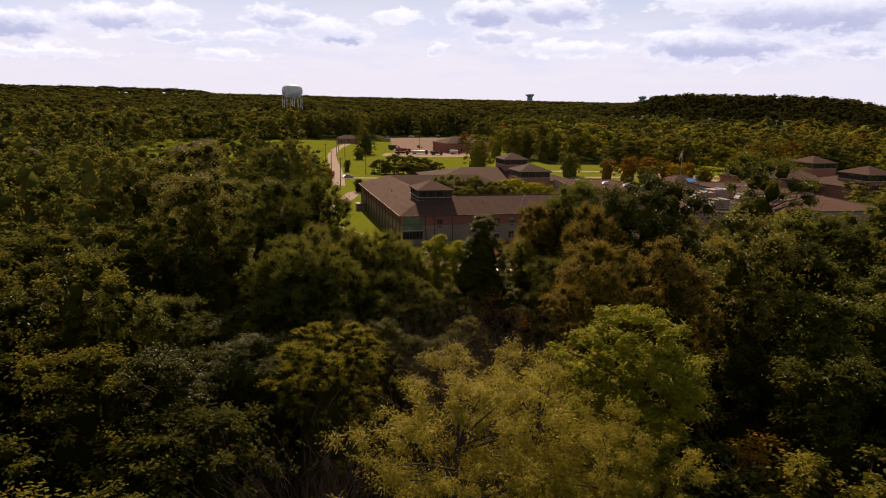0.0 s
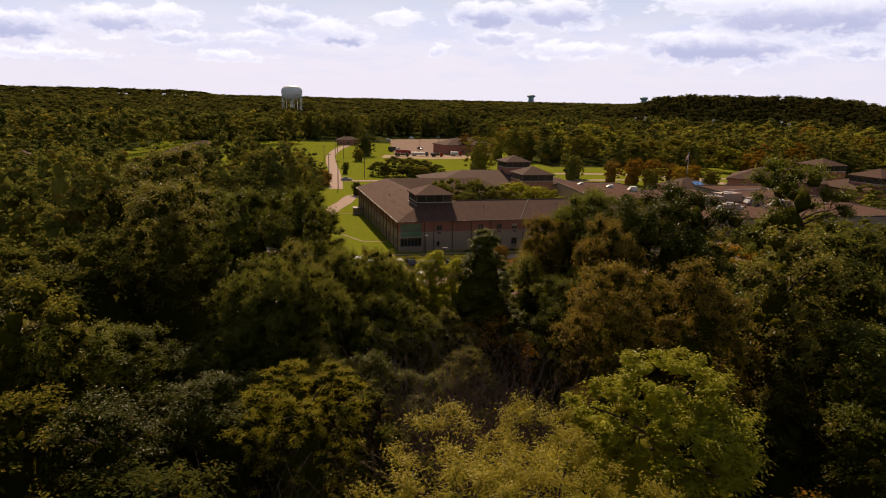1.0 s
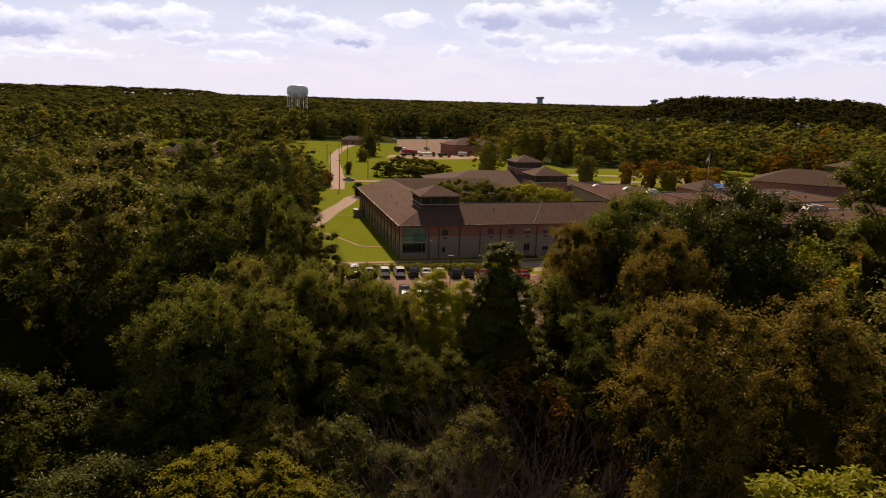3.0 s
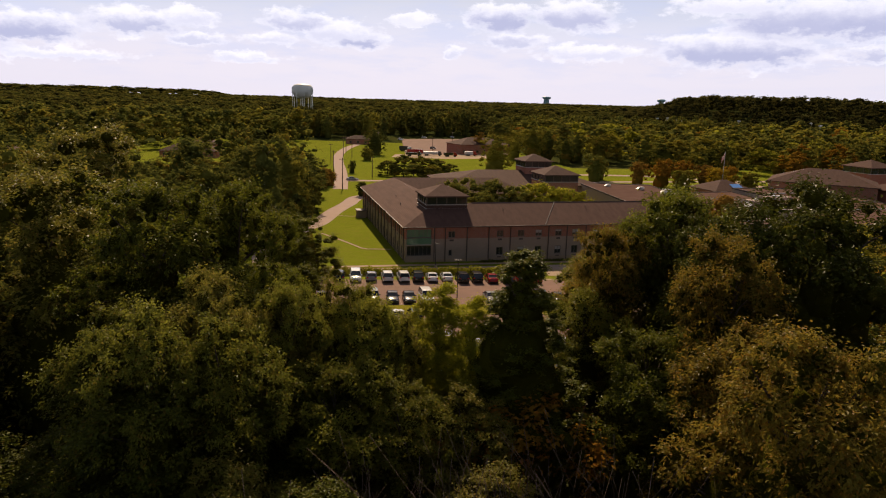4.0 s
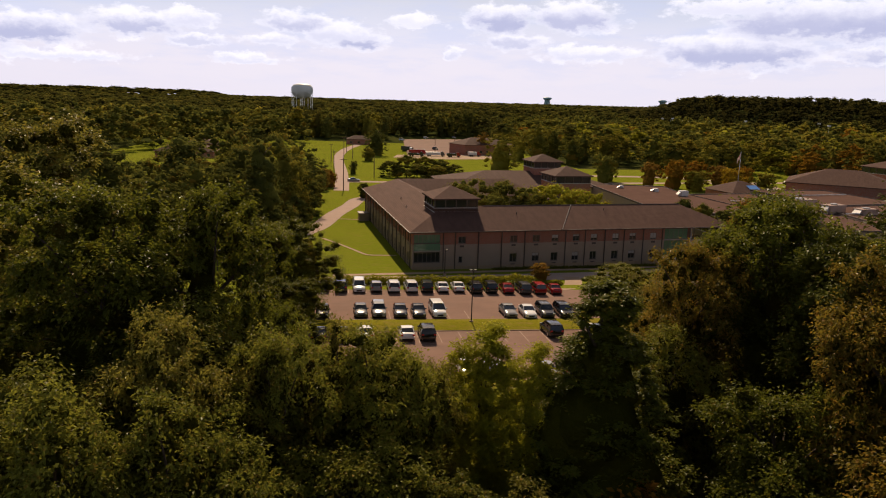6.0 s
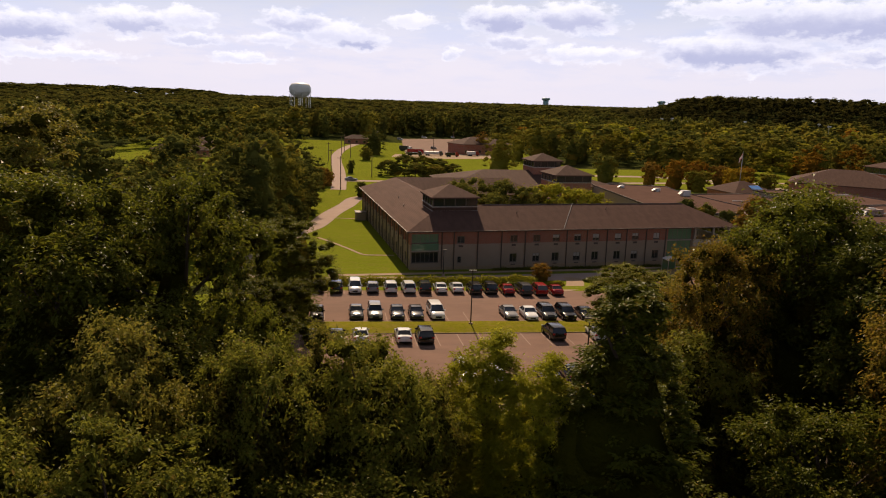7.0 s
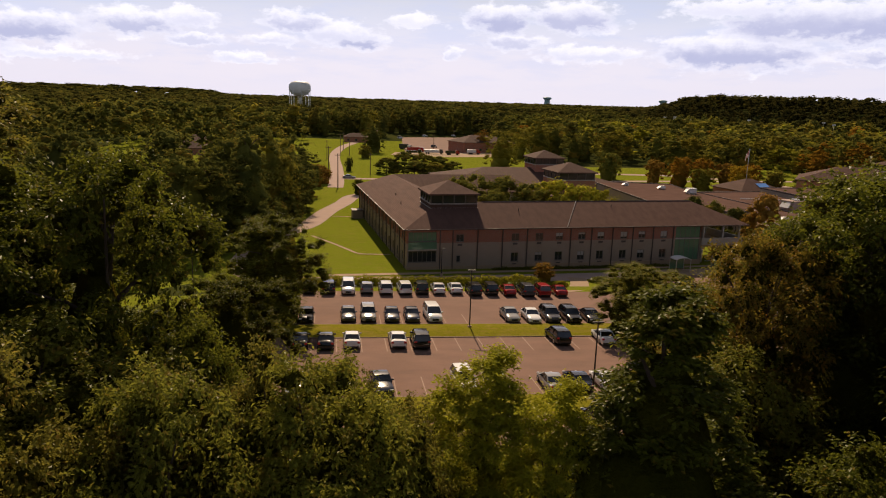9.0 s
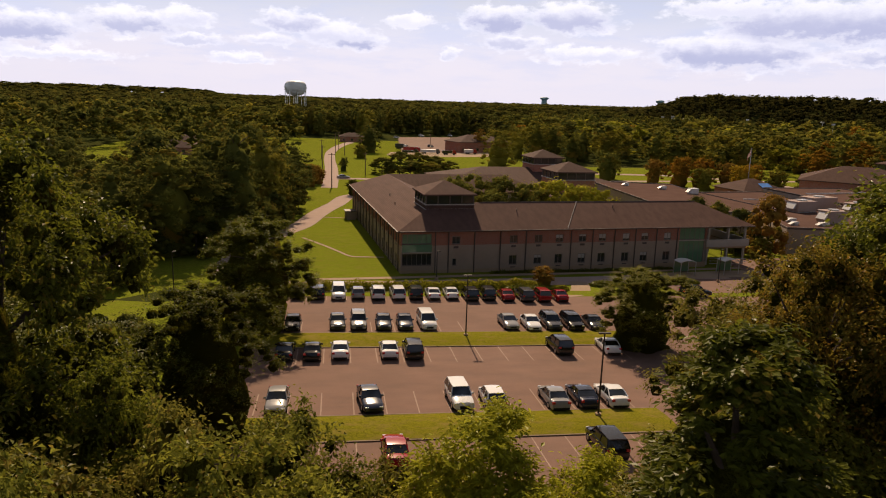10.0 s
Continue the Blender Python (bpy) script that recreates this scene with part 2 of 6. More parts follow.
BRICK = material("red brick", brick)
BLOCK = plain("buff masonry", (0.315, 0.245, 0.190), 0.88, 0, 0.16, 0.7, 0.1)
PIER = plain("dark brown metal", (0.095, 0.075, 0.064), 0.5, 0.2, 0.2)
FASCIA = plain("fascia", (0.15, 0.115, 0.10), 0.6, 0, 0.15)
PALEBAND = plain("pale metal band", (0.36, 0.34, 0.32), 0.45, 0.2, 0.12)
FRAME = plain("window frame", (0.17, 0.150, 0.130), 0.5, 0.1, 0.15)
WHITEMETAL = plain("white painted metal", (0.58, 0.56, 0.54), 0.45, 0.1, 0.12)
TANK = plain("pale tank paint", (0.72, 0.72, 0.66), 0.5, 0.0, 0.15, 0.2)
TEAL = plain("weathered green tank", (0.22, 0.34, 0.36), 0.5, 0.0, 0.15, 0.2)
STEEL = plain("galvanised steel", (0.45, 0.45, 0.45), 0.4, 0.6, 0.2)
POLE = plain("dark pole paint", (0.050, 0.042, 0.038), 0.5, 0.2, 0.2)
WOODPOLE = plain("weathered timber pole", (0.14, 0.095, 0.07), 0.9, 0, 0.3, 3.0, 0.2)
BOX = plain("tan housing", (0.33, 0.24, 0.20), 0.6, 0.1, 0.15)
BLUE = plain("blue plastic sheet", (0.10, 0.25, 0.60), 0.5)
TYRE = plain("tyre rubber", (0.02, 0.019, 0.018), 0.85, 0, 0.2, 8.0)
RIM = plain("alloy rim", (0.45, 0.44, 0.43), 0.35, 0.8, 0.2, 8.0)
HEADLAMP = material("headlamp glass", lambda nt: shiny(nt, (0.75, 0.75, 0.75), 0.1, 0.3))
TAILLAMP = material("red lamp glass", lambda nt: shiny(nt, (0.45, 0.02, 0.015), 0.15))
TRIM = plain("black plastic trim", (0.02, 0.02, 0.02), 0.5)


def glass_dark(nt):
    n = nz(nt, 0.35, 3.0)
    return shiny(nt, mix(nt, n, (0.012, 0.016, 0.015), (0.03, 0.036, 0.032)), 0.07, 0, None, 0.7)


GLASS = material("dark window glass", glass_dark)
GREENGLASS = material("green tinted glass", lambda nt: shiny(nt, mix(nt, nz(nt, 0.4, 3.0), (0.085, 0.170, 0.095), (0.130, 0.230, 0.140)), 0.08, 0, None, 0.4))
CARGLASS = material("car glass", lambda nt: shiny(nt, (0.012, 0.013, 0.015), 0.05, 0, None, 0.8))


def paint(name, c, metal=0.25):
    return material(name, lambda nt: shiny(nt, mix(nt, nz(nt, 2.0, 3.0), tuple(v * 0.93 for v in c), c), 0.16, metal * 0.25, None, 0.5, 0.35))


CARPAINT = {
    "white": paint("white car paint", (0.80, 0.79, 0.78), 0.0), "silver": paint("silver car paint", (0.27, 0.265, 0.265), 0.0),
    "black": paint("black car paint", (0.012, 0.012, 0.013), 0.0), "red": paint("red car paint", (0.30, 0.010, 0.014), 0.0),
    "navy": paint("dark blue car paint", (0.020, 0.025, 0.045), 0.0), "grey": paint("grey car paint", (0.060, 0.061, 0.068), 0.0),
    "champagne": paint("pale gold car paint", (0.46, 0.41, 0.36), 0.4),
}


def leaf_mat(name, dark, lit, odd, odd_amount=0.12, glow=0.42, sheen=0.10, lump=0.0, lump_scale=2.5, stand=0.0):
    """Foliage: hue differs from leaf to leaf, from clump to clump and from tree to tree."""
    def build(nt):
        geo = nt.nodes.new("ShaderNodeNewGeometry")
        info = nt.nodes.new("ShaderNodeObjectInfo")
        clump = nz(nt, 0.55, 4.0, 0.6)
        col = mix(nt, mth(nt, "ADD", mth(nt, "MULTIPLY", geo.outputs["Random Per Island"], 0.95), 0.06), dark, lit)
        col = mix(nt, mth(nt, "MULTIPLY", ramp(nt, clump, [(0.35, (0, 0, 0)), (0.65, (1, 1, 1))]), 0.6), col, lit)
        tree = nt.nodes.new("ShaderNodeMapRange")
        nt.links.new(info.outputs["Random"], tree.inputs[0])
        tree.inputs[3].default_value, tree.inputs[4].default_value = 0.78, 1.2
        col = mix(nt, 1.0, col, tree.outputs[0], "MULTIPLY")
        if stand:
            whole = nz(nt, stand, 2.0, 0.5)
            col = mix(nt, 1.0, col, ramp(nt, whole, [(0.32, (0.55, 0.6, 0.7)), (0.5, (1, 1, 1)), (0.68, (1.55, 1.45, 1.15))]), "MULTIPLY")
            col = mix(nt, mth(nt, "MULTIPLY", ramp(nt, nz(nt, stand * 1.4, 2.0, 0.5), [(0.56, (0, 0, 0)), (0.66, (1, 1, 1))]), 0.4), col, odd)
        far = mth(nt, "GREATER_THAN", mth(nt, "ADD", geo.outputs["Random Per Island"], mth(nt, "MULTIPLY", clump, 0.5)), 1.25 - odd_amount)
        col = mix(nt, mth(nt, "MULTIPLY", far, 0.8), col, odd)
        rough = bump(nt, nz(nt, lump_scale, 5.0, 0.75), 1.0, lump) if lump else None
        p = shiny(nt, col, 0.38, 0, rough, sheen * 0.55)
        t = nt.nodes.new("ShaderNodeBsdfTranslucent")
        nt.links.new(mix(nt, 0.45, col, tuple(min(1, v * 1.7) for v in lit)), t.inputs[0])
        m = nt.nodes.new("ShaderNodeMixShader")
        m.inputs[0].default_value = glow
        nt.links.new(p, m.inputs[1])
        nt.links.new(t.outputs[0], m.inputs[2])
        return m.outputs[0]
    return material(name, build)


LEAF = {
    "green": leaf_mat("green foliage", (0.0800, 0.0920, 0.0130), (0.1800, 0.1780, 0.0230), (0.2300, 0.1450, 0.0260), 0.08),
    "dark": leaf_mat("dark foliage", (0.0535, 0.0654, 0.0076), (0.1303, 0.1370, 0.0137), (0.1837, 0.1190, 0.0182), 0.06),
    "olive": leaf_mat("olive foliage", (0.0980, 0.0950, 0.0150), (0.1980, 0.1760, 0.0280), (0.2600, 0.1550, 0.0320), 0.10),
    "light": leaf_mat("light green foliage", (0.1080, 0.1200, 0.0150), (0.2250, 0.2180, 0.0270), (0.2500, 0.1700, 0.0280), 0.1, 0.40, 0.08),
    # Leaf colour darkened to paint the shaded sides of woodland crowns.
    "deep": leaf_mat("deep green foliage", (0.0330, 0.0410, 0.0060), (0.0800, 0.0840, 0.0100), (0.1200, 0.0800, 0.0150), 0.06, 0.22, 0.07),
    "bright": leaf_mat("bright green foliage", (0.1898, 0.2029, 0.0138), (0.3415, 0.3268, 0.0253), (0.3415, 0.2705, 0.0345), 0.06, 0.42, 0.08),
    "yellow": leaf_mat("yellow green foliage", (0.190, 0.180, 0.0110), (0.340, 0.300, 0.0200), (0.3289, 0.2029, 0.0230), 0.1, 0.42, 0.08),
    "willow": leaf_mat("pale yellow green foliage", (0.2087, 0.1860, 0.0184), (0.3668, 0.3043, 0.0368), (0.2909, 0.2029, 0.0345), 0.1, 0.42, 0.08),
    "orange": leaf_mat("autumn orange foliage", (0.1000, 0.0860, 0.0120), (0.1950, 0.1450, 0.0200), (0.2700, 0.1350, 0.0200), 0.20),
    "brown": leaf_mat("autumn brown foliage", (0.1150, 0.0851, 0.0115), (0.2070, 0.1357, 0.0172), (0.2530, 0.1092, 0.0161), 0.2),
    "far": leaf_mat("distant foliage", (0.0560, 0.0600, 0.0130), (0.0900, 0.0880, 0.0190), (0.1050, 0.0800, 0.0200), 0.0, 0.35, 0.0, 0.0, 0.35, 0.03),
    "far olive": leaf_mat("distant olive hardwood foliage", (0.0800, 0.0760, 0.0160), (0.1250, 0.1100, 0.0220), (0.1300, 0.0900, 0.0200), 0.0, 0.35, 0.0, 0.0, 0.35, 0.03),
    # Dark crowns for the mix; they also paint cloud shadow on the hill.
    "far dark": leaf_mat("distant dark hardwood foliage", (0.0400, 0.0390, 0.0110), (0.0640, 0.0580, 0.0150), (0.0700, 0.0520, 0.0150), 0.08, 0.30, 0.0),
    "hedge": leaf_mat("hedge foliage", (0.125, 0.130, 0.0130), (0.240, 0.222, 0.0210), (0.2338, 0.1636, 0.0304), 0.1, 0.45, 0.0, 0.25, 4.0),
}
# the same leaves as they look from afar, dull and fine
# Extra blue in the soft green and soft dark colours paints slight haze.
LEAF["soft green"] = leaf_mat("distant green foliage", (0.0860, 0.0950, 0.0190), (0.1750, 0.1680, 0.0310), (0.2508, 0.1584, 0.0264), 0.10, 0.34, 0.0, 0.0, 3.0, 0.07)
LEAF["soft dark"] = leaf_mat("distant dark foliage", (0.0580, 0.0690, 0.0170), (0.1200, 0.1210, 0.0260), (0.1848, 0.1254, 0.0224), 0.06, 0.34, 0.0, 0.0, 3.0, 0.07)
LEAF["soft olive"] = leaf_mat("distant olive foliage", (0.1250, 0.1180, 0.0180), (0.2350, 0.2050, 0.0300), (0.2700, 0.1700, 0.0300), 0.08, 0.34, 0.0, 0.0, 3.0, 0.07)
LEAF["soft bright"] = leaf_mat("distant bright foliage", (0.1782, 0.1822, 0.0158), (0.3168, 0.2930, 0.0290), (0.3300, 0.2508, 0.0396), 0.06, 0.34, 0.0, 0.0, 3.0)
LEAF["soft yellow"] = leaf_mat("distant yellow foliage", (0.2376, 0.1716, 0.0132), (0.3960, 0.2640, 0.0238), (0.3432, 0.1980, 0.0264), 0.1, 0.34, 0.0, 0.0, 3.0)
LEAF["soft orange"] = leaf_mat("distant orange foliage", (0.1650, 0.1030, 0.0119), (0.2904, 0.1558, 0.0185), (0.3432, 0.1386, 0.0211), 0.2, 0.34, 0.0, 0.0, 3.0)
LEAF["soft brown"] = leaf_mat("distant brown foliage", (0.1550, 0.1050, 0.0200), (0.2700, 0.1600, 0.0300), (0.2508, 0.1122, 0.0211), 0.2, 0.35, 0.0, 0.0, 3.0)
# Darkened leaf colour for solid lumps that paint the shade inside crowns.
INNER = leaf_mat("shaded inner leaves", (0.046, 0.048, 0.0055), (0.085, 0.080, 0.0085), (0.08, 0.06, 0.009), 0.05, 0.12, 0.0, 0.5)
BARK = plain("bark", (0.075, 0.055, 0.040), 0.95, 0, 0.35, 3.0, 0.4)
TWIG = plain("bare twigs", (0.14, 0.095, 0.070), 0.9, 0, 0.25, 2.0)


# ---------------------------------------------------------------- mesh helpers
def clamp(v, a, b):
    return max(a, min(b, v))


def sstep(x, a, b):
    t = clamp((x - a) / (b - a), 0, 1)
    return t * t * (3 - 2 * t)


def ground_z(x, y):
    """Height of the land: a lot that falls gently northward, level lawns, then a slow rise to wooded hills."""
    z = -0.04 * clamp(y, -120, 26) - 0.0133 * clamp(x, -30, 40)
    d = math.hypot(x, y + 70)
    if d > 520:
        z += 22 * (1 - math.exp(-(d - 520) / 700))
        a = math.degrees(math.atan2(x, y + 70))
        if y > 0:
            z += 11 * sstep(d, 1250, 1650) * sstep(-a, 8.2, 11.5)
            z += 22 * sstep(d, 690, 800) * sstep(a, 23.5, 28.5) * (1 - sstep(a, 39.0, 47.0)) * (1 - 0.6 * sstep(d, 1000, 1300))
    return z


def link_mesh(name, bm, mat, parent=None, label="", smooth_faces=False):
    me = bpy.data.meshes.new(name)
    bm.to_mesh(me)
    bm.free()
    me.materials.append(mat)
    if smooth_faces:
        me.shade_smooth()
        if smooth_faces != 1:
            me.set_sharp_from_angle(angle=radians(smooth_faces))
    ob = new(name, me)
    if parent is not None:
        ob.parent = parent
    if label:
        ob["label"] = label
    return ob


def part(name, bm, mat, parent, label="", smooth_faces=False):
    return link_mesh(name, bm, mat, parent, label, smooth_faces)


def thing(name, label, category, group="", kind="", at=None):
    return place(tagged(new(name), label, category, group, kind), at)


def place(ob, m):
    if m is not None:
        ob.matrix_basis = m
    return ob


def box(bm, x0, y0, z0, x1, y1, z1, bevel=0.0):
    vs = [bm.verts.new(p) for p in ((x0, y0, z0), (x1, y0, z0), (x1, y1, z0), (x0, y1, z0), (x0, y0, z1), (x1, y0, z1), (x1, y1, z1), (x0, y1, z1))]
    fs = [bm.faces.new([vs[i] for i in f]) for f in ((3, 2, 1, 0), (4, 5, 6, 7), (0, 1, 5, 4), (1, 2, 6, 5), (2, 3, 7, 6), (3, 0, 4, 7))]
    if bevel:
        es = list({e for f in fs for e in f.edges})
        bmesh.ops.bevel(bm, geom=es, offset=bevel, segments=1, affect="EDGES")
    return bm


def boxed(*args, bevel=0.0):
    return box(bmesh.new(), *args, bevel=bevel)


def tube(bm, p, q, r0, r1, n=8, cap=True):
    p, q = Vector(p), Vector(q)
    d = (q - p).normalized()
    a = d.orthogonal().normalized()
    b = d.cross(a)
    rings = []
    for c, r in ((p, r0), (q, r1)):
        rings.append([bm.verts.new(c + (a * math.cos(t) + b * math.sin(t)) * r) for t in (2 * math.pi * i / n for i in range(n))])
    for i in range(n):
        bm.faces.new((rings[0][i], rings[0][(i + 1) % n], rings[1][(i + 1) % n], rings[1][i]))
    if cap:
        bm.faces.new(rings[0][::-1])
        bm.faces.new(rings[1])
    return bm


def tubed(p, q, r0, r1, n=8):
    return tube(bmesh.new(), p, q, r0, r1, n)


def solid(bm, pts, faces):
    vs = [bm.verts.new(p) for p in pts]
    for f in faces:
        bm.faces.new([vs[i] for i in f])
    return bm


def prism(bm, outline, z0, z1):
    """An upright solid over a plan outline (counter-clockwise)."""
    n = len(outline)
    lo = [bm.verts.new((x, y, z0)) for x, y in outline]
    hi = [bm.verts.new((x, y, z1)) for x, y in outline]
    bm.faces.new(lo[::-1])
    bm.faces.new(hi)
    for i in range(n):
        bm.faces.new((lo[i], lo[(i + 1) % n], hi[(i + 1) % n], hi[i]))
    return bm


def drape(bm, outline_rows, lift):
    """A sheet that follows the land: rows of points across, joined lengthwise."""
    rows = [[bm.verts.new((x, y, ground_z(x, y) + lift)) for x, y in r] for r in outline_rows]
    for a, b in zip(rows, rows[1:]):
        for i in range(len(a) - 1):
            bm.faces.new((a[i], a[i + 1], b[i + 1], b[i]))
    return bm


def ribbon(points, width, lift, steps=6):
    """A road sheet of a width along a smooth line of plan points."""
    pts = []
    P = [points[0]] + list(points) + [points[-1]]
    for i in range(1, len(P) - 2):
        for k in range(steps):
            t = k / steps
            p0, p1, p2, p3 = P[i - 1:i + 3]
            pts.append(tuple(0.5 * (2 * b + (c - a) * t + (2 * a - 5 * b + 4 * c - d) * t * t + (3 * b - a - 3 * c + d) * t ** 3) for a, b, c, d in zip(p0, p1, p2, p3)))
    pts.append(points[-1])
    rows = []
    for i, p in enumerate(pts):
        a, b = pts[max(0, i - 1)], pts[min(len(pts) - 1, i + 1)]
        d = Vector((b[0] - a[0], b[1] - a[1])).normalized()
        n = Vector((d.y, -d.x))
        rows.append([(p[0] + n.x * width * s, p[1] + n.y * width * s) for s in (-0.5, -0.17, 0.17, 0.5)])
    bm = drape(bmesh.new(), rows, lift)
    bmesh.ops.recalc_face_normals(bm, faces=bm.faces)
    if bm.faces and list(bm.faces)[0].normal.z < 0:
        bmesh.ops.reverse_faces(bm, faces=bm.faces)
    return bm


# ---------------------------------------------------------------- land
def spread(lo, hi, near_lo, near_hi, fine, ratio):
    v = [near_lo]
    while v[-1] < near_hi:
        v.append(v[-1] + fine)
    s = fine
    while v[-1] < hi:
        s *= ratio
        v.append(v[-1] + s)
    s, w = fine, near_lo
    while w > lo:
        s *= ratio
        w -= s
        v.insert(0, w)
    return v


gx = spread(-3800, 3800, -120, 200, 10, 1.12)
gy = spread(-900, 4400, -130, 560, 10, 1.09)
bm = drape(bmesh.new(), [[(x, y) for x in gx] for y in gy], 0.0)
ground = link_mesh("ground", bm, WILD)
tagged(ground, "rough wooded ground with leaf litter and low growth", "ground", kind="structure")


def sheet(name, mat, rows, lift, label, category):
    ob = link_mesh(name, drape(bmesh.new(), rows, lift), mat)
    return tagged(ob, label, category, kind="structure")


def grid_rows(x0, x1, y0, y1, step=8):
    nx, ny = max(1, round((x1 - x0) / step)), max(1, round((y1 - y0) / step))
    return [[(x0 + (x1 - x0) * i / nx, y0 + (y1 - y0) * j / ny) for i in range(nx + 1)] for j in range(ny + 1)]


sheet("lawn", GRASS, grid_rows(-60, 110, -34, 150), 0.03, "mown green lawn round the building", "lawn")
sheet("far_lawn", GRASS, grid_rows(-130, 110, 150, 440, 20), 0.03, "sunlit mown lawn beside the far street", "lawn")
sheet("east_lawn", GRASS, grid_rows(110, 230, 120, 250, 20), 0.03, "mown lawn among autumn trees", "lawn")

# parking lot
LX0, LX1, LY0, LY1 = -16.5, 46.0, -43.0, 26.2
lot = sheet("parking_lot", ASPHALT, grid_rows(LX0, LX1, LY0, LY1, 10), 0.06, "worn brown-grey asphalt parking lot", "parking lot")


def kerb_line(x0, y0, x1, y1, h=0.15, w=0.16):
    bm = bmesh.new()
    n = max(1, round(math.hypot(x1 - x0, y1 - y0) / 3.0))
    d = Vector((x1 - x0, y1 - y0)).normalized()
    nn = Vector((d.y, -d.x)) * w / 2
    for i in range(n):
        a = Vector((x0, y0)).lerp(Vector((x1, y1)), i / n) + d * 0.008
        b = Vector((x0, y0)).lerp(Vector((x1, y1)), (i + 1) / n) - d * 0.008
        pts = []
        for p, s in ((a, 1), (b, 1), (b, -1), (a, -1)):
            q = p + nn * s
            pts.append((q.x, q.y, ground_z(q.x, q.y)))
        solid(bm, [(x, y, z - 0.1) for x, y, z in pts] + [(x, y, z + h) for x, y, z in pts],
              ((3, 2, 1, 0), (4, 5, 6, 7), (0, 1, 5, 4), (1, 2, 6, 5), (2, 3, 7, 6), (3, 0, 4, 7)))
    bmesh.ops.recalc_face_normals(bm, faces=bm.faces)
    return tagged(link_mesh("kerb", bm, KERB), "low concrete kerb along the asphalt", "kerb", kind="structure")


def island(x0, x1, y0, y1, label):
    rows = []
    ny, nx = 6, 24
    bm = bmesh.new()
    for j in range(ny + 1):
        y = y0 + (y1 - y0) * j / ny
        rows.append([bm.verts.new((x, y, ground_z(x, y) + 0.14 + 0.16 * math.sin(math.pi * j / ny) + 0.05 * noise.noise((x * 0.4, y * 0.6, 3)))) for x in (x0 + (x1 - x0) * i / nx for i in range(nx + 1))])
    for a, b in zip(rows, rows[1:]):
        for i in range(nx):
            bm.faces.new((a[i], a[i + 1], b[i + 1], b[i]))
    ob = link_mesh("grass_island", bm, STRIP, smooth_faces=True)
    tagged(ob, label, "grass strip", kind="structure")
    kerb_line(x0, y0 - 0.08, x1, y0 - 0.08)
    kerb_line(x0, y1 + 0.08, x1, y1 + 0.08)


island(-16.4, 27.5, 0.25, 5.6, "raised yellowing grass strip between parking rows")
island(-16.4, 21.0, -22.9, -18.2, "raised dry grass strip between parking rows")
kerb_line(LX0, LY1, 24.0, LY1)
kerb_line(LX0, LY0, LX0, LY1)

S = 2.743
line_mesh = {}


def stall_lines(x0, n, ya, yb, skip=()):
    for i in range(n):
        if i in skip:
            continue
        x = x0 + i * S
        bm = bmesh.new()
        rows = [[(x - 0.055, y), (x + 0.055, y)] for y in (ya, (ya + yb) / 2, yb)]
        drape(bm, rows, 0.068)
        part("painted_line", bm, PAINT, lot)


stall_lines(-16.46 + S, 15, -4.9, 0.0)
stall_lines(-13.72, 13, -18.0, -12.9)
stall_lines(-13.72, 13, -28.2, -23.1)
stall_lines(-16.5 + S, 14, 6.0, 10.4, (2, 3, 6, 9))
stall_lines(-16.5 + S, 15, 21.4, 25.9, (4, 8, 11))

sheet("east_yard", ASPHALT, grid_rows(46.2, 108, 12, 36, 10), 0.05, "brown asphalt yard beside the school", "yard")
sheet("forecourt", ASPHALT, grid_rows(66, 100, 36.2, 50, 8), 0.052, "brown asphalt forecourt at the building's end", "yard")
# drive along the front, bending north past the lawn
YAW = 0.10
def bl(a, b):
    return (2.9 + a * math.cos(YAW) - b * math.sin(YAW), 37.18 + a * math.sin(YAW) + b * math.cos(YAW))


drive = link_mesh("drive", ribbon([(60, 36.8), (45, 35.2), (28, 33.2), (10, 31.4), (-6, 30.2), (-16, 30.4), (-22.5, 35), (-24.0, 45), (-22.5, 58), (-18.0, 72), (-14.3, 82), (-10.8, 100), (-6.8, 115), (-3.0, 131), (6, 138)], 4.8, 0.06), ROADTOP)
tagged(drive, "pale worn asphalt drive past the lawn", "road", kind="structure")
walkway = link_mesh("pavement", ribbon([bl(64, -1.4), bl(40, -1.6), bl(20, -1.8), bl(0, -2.2), bl(-14, -2.4)], 1.3, 0.09), CONCRETE)
tagged(walkway, "pale concrete footpath along the building front", "footpath", kind="structure")
for pts, w in (([(1.6, 49.7), (-1.5, 49.8), (-4.3, 50.3), (-6.6, 54.5), (-9.3, 59.7), (-13.5, 67)], 0.65), ([bl(-0.5, 55), (-10.5, 92.6)], 0.6), ([(24, 24), (29.5, 26), (31.5, 30), (32, 33)], 3.0)):
    tagged(link_mesh("pavement", ribbon(pts, w, 0.085), CONCRETE), "narrow pale footpath across the lawn", "footpath", kind="structure")
street = link_mesh("road", ribbon([(-9, 150), (-8.5, 180), (-8.8, 220), (-9.8, 262), (-9.2, 310), (-4.3, 362), (5, 415), (14, 480), (30, 560)], 5.2, 0.07), ROADTOP)
tagged(street, "worn two-lane street running to the woods", "road", kind="structure")
cross = link_mesh("road", ribbon([(-70, 170), (-30, 174), (-8, 177), (14, 179.5), (60, 183), (140, 191), (230, 200)], 4.6, 0.09), ROADTOP)
tagged(cross, "pale cross street over the lawn", "road", kind="structure")
